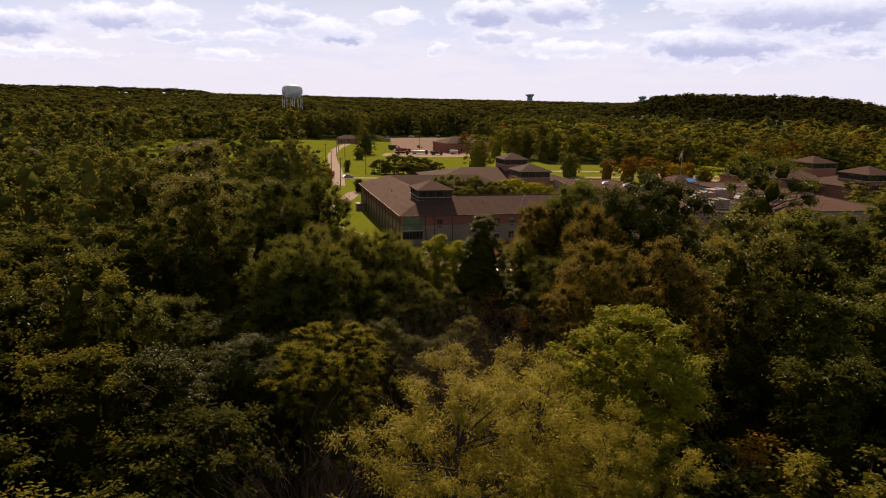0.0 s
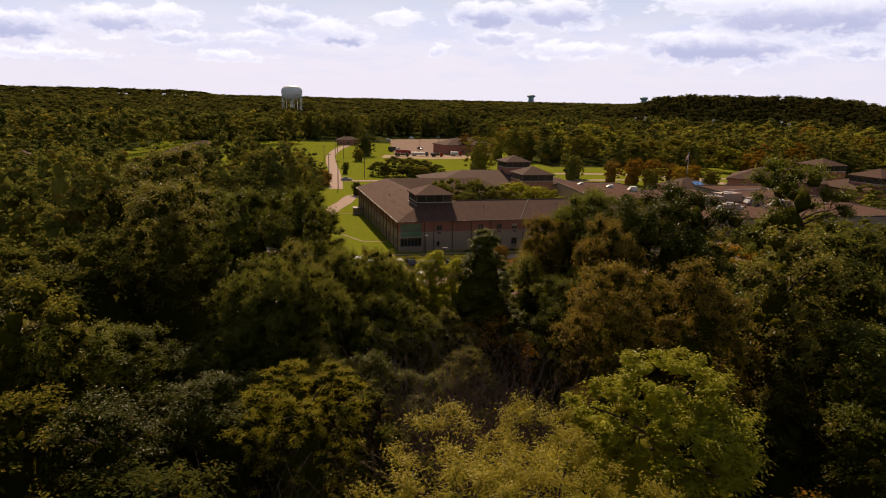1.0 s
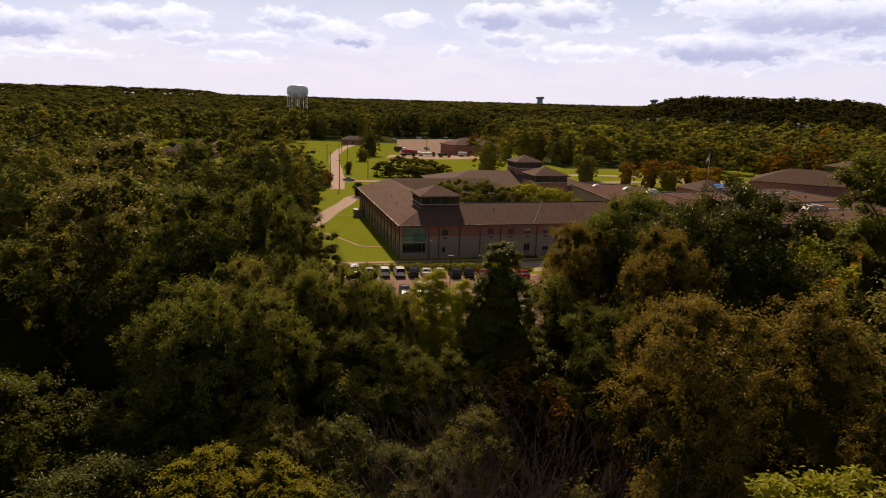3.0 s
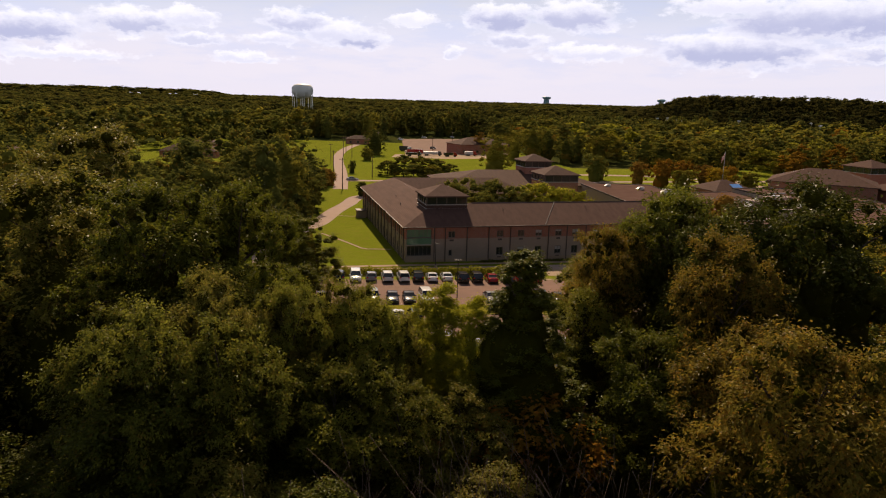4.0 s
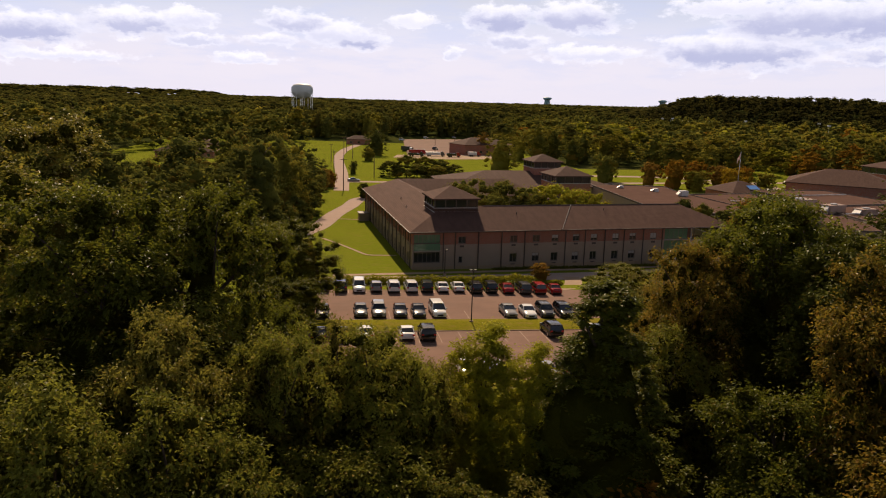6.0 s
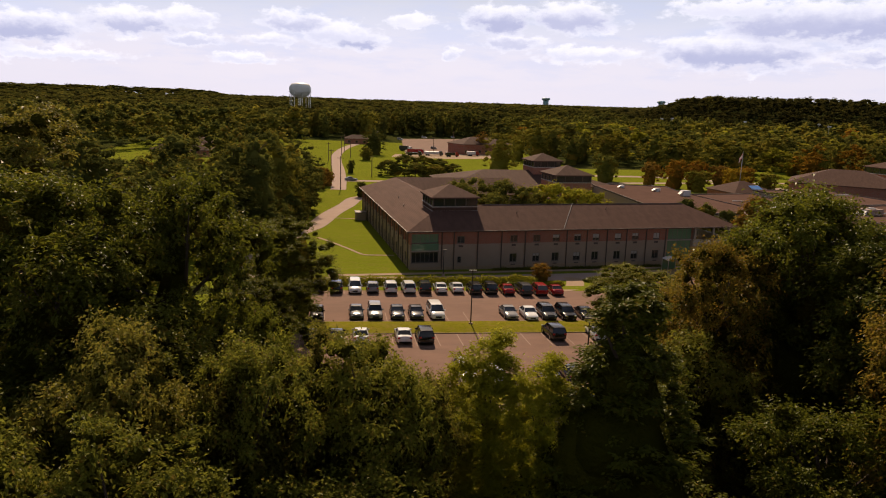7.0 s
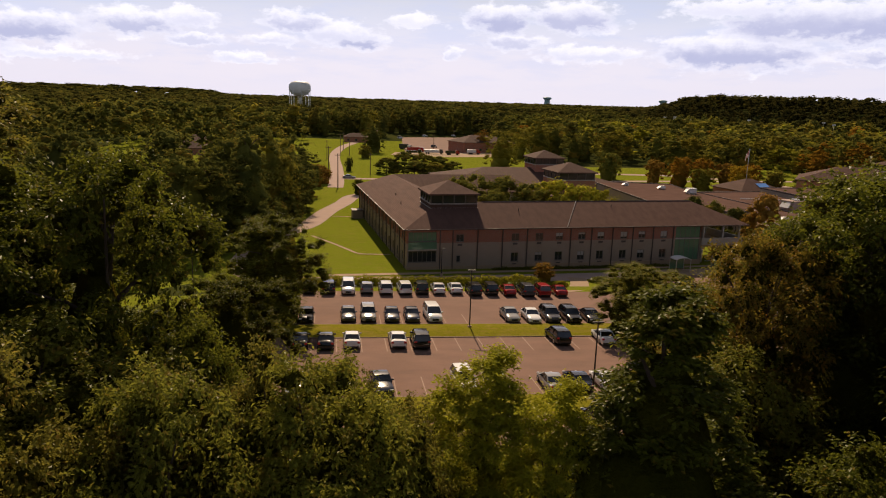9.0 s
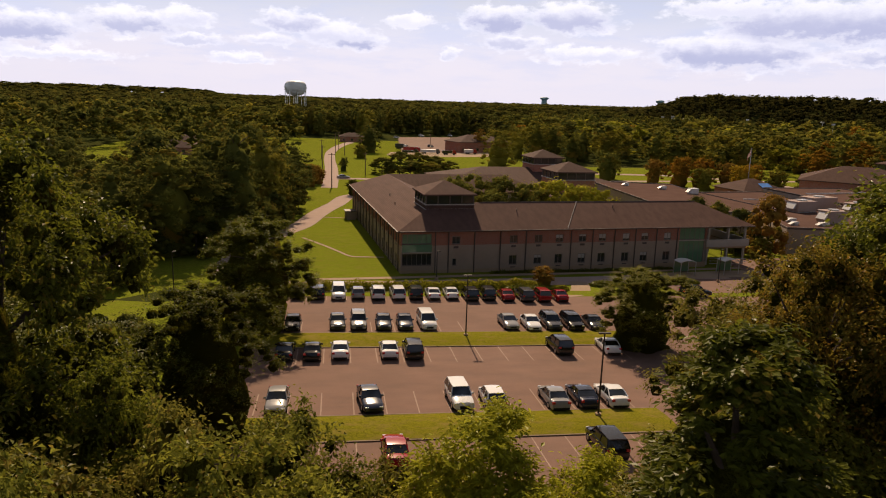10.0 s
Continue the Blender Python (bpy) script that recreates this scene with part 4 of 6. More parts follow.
def crown_data(seed, R, z0, z1, clumps, sprays, leaves, leaf, rc, form="broad", core=0.5, slim=0.55, dense_top=False, tip=0.7, rise=0.45, tilt=0.3, shell=(ICO_V, ICO_F), dome=0.0):
    """A crown of clumps; each clump bears sprays, each spray a run of leaves that lie alike along it."""
    rng = np.random.default_rng(seed)
    cs = clump_places(rng, seed, R, z0, z1, clumps, rc, form)
    C, Rr, D = np.array([c[0] for c in cs]), np.array([c[1] for c in cs]), np.array([c[2] for c in cs])
    keep = np.ones(len(C))
    if dense_top:
        keep = 0.4 + 0.7 * np.clip((C[:, 2] - z0) / (z1 - z0) * 1.5 - 0.2, 0, 1)
    idx = np.repeat(np.arange(len(C)), np.maximum(2, (sprays * keep * rng.uniform(0.8, 1.2, len(C))).astype(int)))
    n = len(idx)
    way = unit(rng.normal(0, 1, (n, 3)) + D[idx] * 0.9 + np.array([0, 0, rise]))
    reach = Rr[idx] * rng.uniform(0.6, 1.3, n)
    nrm = unit(np.array([0, 0, 0.85]) + way * 0.45 + rng.normal(0, 0.28, (n, 3)))
    if dome:
        tip_at = C[idx] + way * reach[:, None]
        out = unit((tip_at - np.array([0, 0, z0 + 0.45 * (z1 - z0)])) / np.array([R, R, 0.55 * (z1 - z0)]))
        nrm = unit(nrm * (1 - dome) + out * dome)
    li = np.repeat(np.arange(n), leaves)
    m = len(li)
    t = rng.uniform(0.0, 1, m) ** tip * 0.78 + 0.22
    side = rng.normal(0, 1, (m, 3))
    p = C[idx][li] + way[li] * (reach[li] * t)[:, None] * np.array([1, 1, 0.85]) + side * (0.55 * leaf + 0.10 * Rr[idx][li] * t)[:, None] * np.array([1, 1, 0.6])
    p[:, 2] -= 0.10 * Rr[idx][li] * t ** 2
    v, f = leaf_cards(rng, p, nrm[li], leaf * rng.uniform(0.65, 1.3, m), slim, way[li] + side * 0.6, tilt)
    verts, faces = v.tolist(), f.tolist()
    # Solid lumps fill the crown; in INNER colour they paint its inner shade.
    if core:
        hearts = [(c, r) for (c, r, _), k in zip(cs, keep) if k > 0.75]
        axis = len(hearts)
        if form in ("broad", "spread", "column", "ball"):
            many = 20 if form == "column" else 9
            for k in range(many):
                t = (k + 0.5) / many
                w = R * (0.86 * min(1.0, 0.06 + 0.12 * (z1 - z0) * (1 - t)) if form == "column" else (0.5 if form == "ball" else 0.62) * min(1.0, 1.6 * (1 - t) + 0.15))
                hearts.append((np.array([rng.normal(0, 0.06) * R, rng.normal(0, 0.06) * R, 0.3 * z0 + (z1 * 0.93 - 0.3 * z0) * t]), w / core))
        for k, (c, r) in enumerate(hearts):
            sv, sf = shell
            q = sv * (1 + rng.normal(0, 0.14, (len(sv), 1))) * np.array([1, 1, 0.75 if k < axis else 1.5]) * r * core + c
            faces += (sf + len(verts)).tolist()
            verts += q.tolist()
    return verts, faces, [(c, r) for c, r, _ in cs], len(hearts) if core else 0


def trunk_mesh(name, H, r, cs, limbs, seed, mat, top=0.8):
    rng = random.Random(seed)
    bm = bmesh.new()
    pts = [Vector((0, 0, -0.4))]
    for i in range(1, 6):
        t = i / 5
        pts.append(Vector((rng.uniform(-0.2, 0.2) * t, rng.uniform(-0.2, 0.2) * t, H * top * t)))
    for i in range(5):
        tube(bm, pts[i], pts[i + 1], r * (1 - 0.16 * i) * (1.25 if i == 0 else 1), r * (1 - 0.16 * (i + 1)), 7)
    order = list(range(len(cs)))
    rng.shuffle(order)
    for i in order[:limbs]:
        c = Vector(cs[i][0])
        h = clamp(c.z - 0.35 * math.hypot(c.x, c.y) - 0.5, H * 0.18, H * top)
        s = Vector((0, 0, h))
        m = s.lerp(c, 0.5) + Vector((0, 0, 0.25))
        tube(bm, s, m, r * 0.34, r * 0.2, 5)
        tube(bm, m, c, r * 0.2, r * 0.07, 5)
    me = bpy.data.meshes.new(name)
    bm.to_mesh(me)
    bm.free()
    me.materials.append(mat)
    return me


def tree_kind(seed, H, R, z0, clumps, sprays, leaves, leaf, rc, form="broad", limbs=14, tr=0.28, core=0.5, slim=0.55, dense_top=False, tip=0.7, rise=0.45, fluffy=False, tilt=0.3, dome=0.0, shell=None):
    v, f, cs, lumps = crown_data(seed, R, z0, H, clumps, sprays, leaves, leaf, rc, form, core, slim, dense_top, tip, rise, tilt, shell or (ICO_V, ICO_F), dome)
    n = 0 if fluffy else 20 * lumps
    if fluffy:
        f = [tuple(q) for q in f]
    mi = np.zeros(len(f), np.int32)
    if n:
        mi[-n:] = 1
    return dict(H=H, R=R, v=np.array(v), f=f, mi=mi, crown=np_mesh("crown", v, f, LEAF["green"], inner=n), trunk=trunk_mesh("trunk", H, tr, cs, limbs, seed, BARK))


NEAR = [tree_kind(11 + i, 20, 4.0, 5.0, 100, 14, 12, 0.23, 1.2, core=0.4, slim=0.62, dense_top=True) for i in range(3)]
NEAR += [tree_kind(21, 20, 4.0, 6.0, 96, 14, 12, 0.23, 1.25, "spread", core=0.4, slim=0.62, dense_top=True)]
FINE = [tree_kind(14, 20, 4.0, 4.5, 260, 12, 13, 0.18, 0.85, core=0.36, slim=0.6, dense_top=True, tip=0.5)]
FINE += [tree_kind(17, 20, 4.0, 5.5, 260, 12, 13, 0.18, 0.85, "spread", core=0.36, slim=0.6, dense_top=True, tip=0.5)]
COLUMN = tree_kind(31, 21, 2.2, 1.0, 480, 10, 13, 0.11, 0.5, "column", 10, core=0.5, slim=0.6)
BALL = tree_kind(25, 20, 4.0, 7.0, 420, 10, 10, 0.18, 0.55, "ball", 16, core=0.5, slim=0.5, dense_top=True, tip=0.4, rise=0.9, fluffy=True)
PUFF = tree_kind(26, 20, 4.0, 5.0, 330, 9, 13, 0.13, 0.6, "spread", 16, core=0.5, slim=0.45, dense_top=True, rise=0.6)
YOUNG = tree_kind(41, 22.4, 1.5, 9.0, 300, 12, 12, 0.16, 0.5, "ball", 30, 0.10, 0, 0.42, rise=1.1)
WILLOW = tree_kind(45, 19, 6.4, 4.0, 240, 11, 14, 0.25, 1.0, "spread", 30, 0.3, 0, 0.26, True, rise=1.3)
ROUND = [tree_kind(51 + i, 12.5, 6.0, 1.2, 260, 12, 11, 0.18, 0.95, "ball", 18, 0.3, 0.5) for i in range(2)]
FILL = [tree_kind(81 + i, 18, 4.0, 2.5, 60, 11, 10, 0.34, 1.4, "broad" if i % 2 else "spread", 8, 0.25, 0.5, dense_top=True) for i in range(4)]
MID = [tree_kind(61 + i, 16, 5.0, 0.6, 150, 6, 5, 0.36, 1.1, "ball", 8, 0.28, 0.42, rise=0.7, fluffy=True, dome=0.6) for i in range(4)]
LOW = [tree_kind(91 + i, 16, 5.0, 0.3, 30, 6, 4, 0.66, 1.6, "ball" if i % 2 else "mound", 4, 0.28, 0.6, slim=0.8, fluffy=True, tilt=0.4, dome=0.75, shell=(OCT_V, OCT_F)) for i in range(4)]
FAR = [tree_kind(101 + i, 16, 5.0, 1.0, 11, 4, 3, 1.25, 2.1, "mound", 3, 0.28, 0.7, slim=0.9, fluffy=True, tilt=0.4, dome=0.75, shell=(OCT_V, OCT_F)) for i in range(4)]
SPECK = [tree_kind(111 + i, 16, 5.0, 3.0, 6, 3, 2, 1.9, 2.6, "mound", 3, 0.28, 0.8, slim=0.9, fluffy=True, tilt=0.4, dome=0.75, shell=(OCT_V, OCT_F)) for i in range(4)]
DOT = [tree_kind(121 + i, 16, 5.0, 5.0, 4, 2, 2, 2.2, 3.0, "mound", 2, 0.28, 0.8, slim=0.9, fluffy=True, tilt=0.4, dome=0.75, shell=(OCT_V, OCT_F)) for i in range(4)]
SMALL = [tree_kind(71 + i, 8, 3.6, 0.9, 110, 6, 5, 0.30, 0.85, "ball", 8, 0.16, 0.5, rise=0.7, fluffy=True, dome=0.7) for i in range(3)]
BUSHY = [tree_kind(75 + i, 8, 3.6, 0.2, 100, 6, 5, 0.30, 0.9, "mound", 8, 0.16, 0.6, rise=0.7, fluffy=True, dome=0.7) for i in range(2)]


def plant(kind, x, y, h, r, leaf, label, spin=None, category="tree", name="tree", group="", sink=0.0):
    t = tagged(new(name), label, category, group)
    for nm in ("trunk", "crown"):
        o = new(nm, kind[nm])
        o.parent = t
        if nm == "crown":
            o.material_slots[0].link = "OBJECT"
            o.material_slots[0].material = LEAF["soft " + leaf if "soft " + leaf in LEAF and any(kind is k for k in MID + SMALL + BUSHY + FILL) else leaf]
    a = rnd.uniform(0, 360) if spin is None else spin
    t.matrix_basis = pose(x, y, ground_z(x, y) - 0.05 - sink, 0, 0, a) @ Matrix.Diagonal((r / kind["R"], r / kind["R"], h / kind["H"], 1))
    return t


rnd = random.Random(5)
# woods below the flight path: x, y, height of the crown's top, radius
GREENS = [(-13.9, -67.0, 21.1, 2.6), (-18.6, -65.0, 21.4, 2.8), (-16.6, -67.5, 22.0, 2.6), (-8.3, -57.2, 19.3, 2.2), (-11.8, -62.5, 21.2, 2.2), (-15.7, -59.3, 21.3, 3.2), (25.5, -68.5, 24.0, 4.2),
          
          (-6.5, -66.0, 17.8, 2.6), (-7.5, -71.0, 14.6, 3.0), (-9.8, -53.5, 15.4, 2.9), (-3.4, -49.0, 12.2, 2.5)]
OLIVES = [(-9.6, -60.3, 20.9, 1.9), (-6.4, -60.3, 19.2, 1.7), (-5.6, -56.5, 18.0, 1.9), (-14.9, -62.6, 21.8, 2.4), (-11.5, -61.2, 20.6, 2.9), (-27.0, -49.6, 24.8, 4.2), (-31.0, -30.5, 26.0, 4.8), (17.5, -74.0, 24.3, 4.2), (-32.5, -64.5, 17.3, 3.4), (-40.0, -20.0, 22.5, 4.6), (-39.5, -36.5, 14.6, 3.6), (26.0, -47.0, 21.5, 4.2), (3.5, -52.5, 11.0, 2.6), (1.6, -55.0, 12.5, 2.3), (-13.0, -70.5, 16.5, 2.8), (-3.8, -65.3, 17.0, 2.5), (-3.6, -69.5, 15.5, 2.8), (-0.5, -54.0, 15.2, 2.7), (2.8, -50.5, 13.0, 2.7), (-7.6, -49.5, 12.8, 2.7), (10.5, -48.5, 20.3, 3.4), (9.6, -44.5, 17.6, 2.6)]
ORANGES = [(5.5, -75.2, 22.8, 3.2), (11.0, -75.6, 23.2, 3.4), (7.2, -69.8, 21.6, 3.0), (7.6, -53.4, 22.2, 2.7), (9.8, -63.5, 23.6, 2.8)]
DARKS = [(11.8, -54.0, 24.4, 3.7), (15.6, -49.5, 24.4, 3.9), (33.5, -53.5, 26.8, 5.2), (-23.6, -30.0, 12.0, 4.2), (-22.4, -36.5, 14.5, 4.0), (-27.5, -15.5, 8.0, 4.0), (-30.5, -23.0, 12.0, 4.2), (-15.2, -53.8, 24.8, 3.1), (-11.7, -56.3, 20.5, 2.0), (-19.0, -56.2, 25.0, 3.8), (-24.5, -45.0, 24.3, 3.8), (-27.5, -67.6, 17.4, 3.2), (-25.0, -63.5, 14.8, 2.8), (6.3, -63.0, 18.7, 3.0), (22.0, -80.0, 20.0, 4.2), (17.0, -84.0, 18.0, 3.8), (30.0, -76.0, 20.5, 4.4), (-10.5, -70.5, 16.0, 3.2)]
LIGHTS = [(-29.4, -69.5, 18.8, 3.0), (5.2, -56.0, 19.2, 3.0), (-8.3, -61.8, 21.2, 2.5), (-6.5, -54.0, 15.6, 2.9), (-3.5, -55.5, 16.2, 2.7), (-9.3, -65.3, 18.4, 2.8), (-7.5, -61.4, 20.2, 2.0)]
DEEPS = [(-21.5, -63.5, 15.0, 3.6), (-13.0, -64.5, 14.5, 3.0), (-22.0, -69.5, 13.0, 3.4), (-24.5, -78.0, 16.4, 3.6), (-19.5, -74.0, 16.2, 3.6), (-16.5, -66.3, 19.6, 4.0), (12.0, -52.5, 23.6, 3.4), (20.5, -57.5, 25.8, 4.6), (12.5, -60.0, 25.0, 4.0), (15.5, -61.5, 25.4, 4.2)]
for rows, leaf, label in ((LIGHTS, "light", "broadleaf tree with light green sunlit crown"), (DEEPS, "deep", "tall broadleaf tree, crown coloured dark for deep shade"), (GREENS, "green", "tall broadleaf tree with dense green crown"), (OLIVES, "olive", "tall broadleaf tree with olive, thinning crown"),
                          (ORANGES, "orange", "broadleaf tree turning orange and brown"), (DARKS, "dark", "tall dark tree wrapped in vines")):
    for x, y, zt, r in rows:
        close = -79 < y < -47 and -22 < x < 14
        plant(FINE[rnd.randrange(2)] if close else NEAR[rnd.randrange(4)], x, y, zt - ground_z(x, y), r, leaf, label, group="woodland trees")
plant(COLUMN, -0.2, -61.6, 23.5 - ground_z(-1.5, -60.5), 3.3, "dark", "narrow dark column of vines over a dead trunk")
plant(BALL, 2.3, -87.4, 22.0 - ground_z(1.5, -87.4), 4.7, "bright", "rounded bright green maple among darker trees")
plant(PUFF, -14.4, -78.4, 18.3 - ground_z(-15.2, -78), 3.5, "yellow", "small yellow-green tree in the woods")
plant(WILLOW, -8.6, -93.4, 20.8 - ground_z(-8.6, -93.4), 5.2, "willow", "wispy pale yellow-green tree with narrow leaves", 20)
plant(WILLOW, -4.4, -92.0, 20.2 - ground_z(-4.4, -92.0), 4.6, "willow", "wispy pale yellow-green tree with narrow leaves", 150)
plant(WILLOW, -1.4, -95.0, 18.4 - ground_z(-1.4, -95.0), 3.8, "willow", "wispy pale yellow-green tree with narrow leaves", 260)
plant(YOUNG, -4.1, -59.1, 20.6 - ground_z(-4.1, -59.1), 1.4, "bright", "slender young tree with pale green narrow leaves")
plant(YOUNG, -2.6, -60.6, 20.3 - ground_z(-2.6, -60.6), 1.1, "bright", "slender young tree with pale green narrow leaves", 130)
plant(ROUND[0], -16.4, -21.5, 12.9 - ground_z(-16.4, -21.5), 6.0, "dark", "rounded dark shade tree beside the parking lot")
plant(ROUND[1], -15.6, 6.8, 12.9 - ground_z(-15.5, 6.5), 7.3, "dark", "rounded dark shade tree at the lot's edge")
plant(ROUND[0], 27.8, -0.5, 8.6 - ground_z(27.5, 0), 6.0, "light", "low spreading tree among the parked cars")
# low growth along the edges of the woods
for x, y, zt, r, leaf in [(-30.5, 48.5, 5.6, 3.4, "dark"), (-25.0, 52.0, 6.4, 3.6, "green"), (-22.6, 59.0, 7.0, 3.6, "dark"), (-20.4, 66.5, 6.4, 3.2, "green"), (-19.6, 75.0, 7.4, 3.6, "dark"), (-18.6, 84.0, 6.6, 3.2, "green"), (-17.4, 95.0, 6.0, 3.0, "dark"), (-16.4, 106.0, 5.6, 2.8, "green"),
                          (-37.5, 47.0, 6.4, 4.0, "dark"), (-43.5, 46.0, 7.2, 4.2, "green"), (-38.5, 30.0, 7.6, 4.0, "dark"), (-37.6, 14.0, 7.4, 3.8, "dark"), (-36.0, 2.0, 8.0, 4.0, "green"), (-32.6, -7.0, 8.6, 4.2, "dark"), (-25.4, -9.5, 7.4, 3.6, "dark"), (-24.0, -19.5, 9.5, 3.8, "dark")]:
    plant(BUSHY[rnd.randrange(2)], x, y, zt - ground_z(x, y), r, leaf, "bushy understorey tree at the edge of the wood", group="understorey trees")
# leafless brush
def brush_kind(seed, R, H, n):
    rng = random.Random(seed)
    bm, fine = bmesh.new(), bmesh.new()
    for i in range(n):
        a, q = rng.uniform(0, 6.28), R * rng.uniform(0.1, 0.55)
        p = Vector((q * math.cos(a) * 0.5, q * math.sin(a) * 0.5, 0))
        d = Vector((math.cos(a) * rng.uniform(0.05, 0.4), math.sin(a) * rng.uniform(0.05, 0.4), 1)).normalized()
        L, r = H * rng.uniform(0.2, 0.3), 0.026
        for k in range(4):
            e = p + d * L
            tube(bm, p, e, r, r * 0.7, 3, False)
            for b in range(2 if k else 0):
                dd = (d + Vector((rng.uniform(-1, 1), rng.uniform(-1, 1), rng.uniform(-0.1, 0.6))) * 0.8).normalized()
                tube(fine, e, e + dd * L * rng.uniform(0.4, 0.9), r * 0.5, 0.008, 3, False)
            p, r = e, r * 0.7
            d = (d + Vector((rng.uniform(-1, 1), rng.uniform(-1, 1), rng.uniform(-0.3, 0.3))) * 0.3).normalized()
    out = []
    for name, b in (("stem_tangle", bm), ("twig_tangle", fine)):
        me = bpy.data.meshes.new(name)
        b.to_mesh(me)
        b.free()
        me.materials.append(TWIG)
        out.append(me)
    return out


BRUSH = brush_kind(3, 3.2, 12, 190)
for x, y, h, r in ((-5.2, -79.0, 13.0, 3.6), (-8.6, -76.0, 10.5, 3.4), (-1.6, -76.5, 12.0, 3.4), (-4.0, -73.5, 10.5, 3.2), (-14.5, -90.0, 10.5, 3.0), (-2.0, -81.5, 11.0, 3.0)):
    t = tagged(new("bush"), "tangle of bare grey-brown branches in the wood", "bush", "bare brush")
    for me in BRUSH:
        o = new(me.name, me)
        o.parent = t
    t.matrix_basis = pose(x, y, ground_z(x, y) - 0.05, 0, 0, rnd.uniform(0, 360)) @ Matrix.Diagonal((r / 3.2, r / 3.2, h / 12, 1))
# lower growth that fills the wood
for i in range(21):
    for j in range(11):
        x, y = -62 + 6.0 * i + rnd.uniform(-2, 2), -106 + 6.0 * j + rnd.uniform(-2, 2)
        zt = rnd.uniform(11.5, 16.5)
        if -17 < x < 8 and y > -71:
            zt = min(zt, 24.0 - 0.76 * (y + 71.4))
        if y > -52 and -24 < x < 30 or zt - ground_z(x, y) < 5.0:
            continue
        if abs(x) > 30:
            zt += rnd.uniform(2, 6)
        near_hero = any(math.hypot(x - a[0], y - a[1]) < 0.55 * a[3] + 1.0 for rows in (GREENS, OLIVES, ORANGES, DARKS, LIGHTS, DEEPS) for a in rows)
        if near_hero or math.hypot(x - 1.5, y + 87.4) < 4 or math.hypot(x + 7.2, y + 92.8) < 7 or math.hypot(x + 15.4, y + 78) < 4.5 or (-9.5 < x < 0.5 and -83 < y < -72):
            continue
        if math.hypot(x + 12, y + 112) < 9 or (-26 < x < -12 and -76 < y < -58) or (-20.5 < x < -12 and -100 < y < -70) or rnd.random() < 0.12 or x < -40 or x > 30:
            continue
        leaf = rnd.choice(("green", "dark", "deep", "olive", "dark", "green") if x < -10 else ("green", "green", "olive", "dark", "olive", "orange"))
        plant(FILL[rnd.randrange(4)], x, y, zt - ground_z(x, y), rnd.uniform(3.0, 4.1), leaf, "lower broadleaf tree in the dense wood", group="woodland trees")


def inside(poly, x, y):
    ok, n = False, len(poly)
    for i in range(n):
        (xa, ya), (xb, yb) = poly[i], poly[(i + 1) % n]
        if (ya > y) != (yb > y) and x < (xb - xa) * (y - ya) / (yb - ya) + xa:
            ok = not ok
    return ok


SPECIES = {
    "green": (("green", 4), ("dark", 5), ("olive", 1)), "dark": (("dark", 6), ("green", 3), ("olive", 1)),
    "olive": (("olive", 5), ("green", 3), ("dark", 2), ("bright", 1), ("orange", 1)),
    "park": (("olive", 4), ("green", 5), ("dark", 4), ("orange", 1), ("bright", 2)),
}


def wood(poly, step, h0, h1, r0, r1, leaf, label, kinds, front=None, far=None):
    """Trees of mixed species over a plan outline, joined into one mass; those that pass front(x, y) stand as trees of their own."""
    xs, ys = [p[0] for p in poly], [p[1] for p in poly]
    names = [n for n, _ in SPECIES[leaf]]
    bag = [i for i, (_, w) in enumerate(SPECIES[leaf]) for _ in range(w)]
    V, F, M, S, off = [], [], [], [], 0
    y = min(ys)
    while y < max(ys):
        x = min(xs)
        while x < max(xs):
            px, py = x + rnd.uniform(-0.4, 0.4) * step, y + rnd.uniform(-0.4, 0.4) * step
            if inside(poly, px, py):
                own = bool(front and front(px, py))
                k, h, r, a = (kinds if own else far or LOW)[rnd.randrange(4)], rnd.uniform(h0, h1), rnd.uniform(r0, r1), rnd.uniform(0, 6.28)
                sort = rnd.choice(bag)
                if own:
                    plant(k, px, py, h, r, names[sort], label, group="edge trees")
                else:
                    c, s_ = math.cos(a) * r / k["R"], math.sin(a) * r / k["R"]
                    q = k["v"] @ np.array([[c, s_, 0], [-s_, c, 0], [0, 0, h / k["H"]]]) + np.array([px, py, ground_z(px, py) - 0.1])
                    V.append(q)
                    F += [tuple(i + off for i in f) for f in k["f"]]
                    M.append(np.full(len(k["f"]), sort, np.int32))
                    S.append(np.array([len(f) == 3 for f in k["f"]]))
                    off += len(q)
            x += step
        y += step
    if V:
        me = np_mesh("woods", np.concatenate(V).tolist(), F, LEAF["soft " + names[0]])
        for n in names[1:]:
            me.materials.append(LEAF["soft " + n])
        me.polygons.foreach_set("material_index", np.concatenate(M))
        me.polygons.foreach_set("use_smooth", np.concatenate(S))
        ob = new("woods", me)
        tagged(ob, label + ", seen as one mass", "woods", kind="stuff")


wood([(-100, -44), (-34, -44), (-33, -22), (-40, -2), (-42, 20), (-39, 46), (-100, 46)], 10.5, 14, 25, 5.6, 7.6, "green", "tall broadleaf trees at the edge of the lawn", MID, lambda x, y: x > -50)
wood([(-54, 47.5), (-44, 48), (-28, 51), (-22, 76), (-18, 102), (-15, 126), (-19, 140), (-52, 150)], 10.5, 13, 22.5, 5.8, 8.0, "green", "dense broadleaf trees beside the drive", MID, lambda x, y: x > -31 - (y < 60) * 16)
wood([(-100, 47), (-56, 47), (-54, 150), (-100, 145)], 10.5, 8, 14, 5.0, 7.0, "dark", "lower broadleaf trees in front of distant houses", LOW)
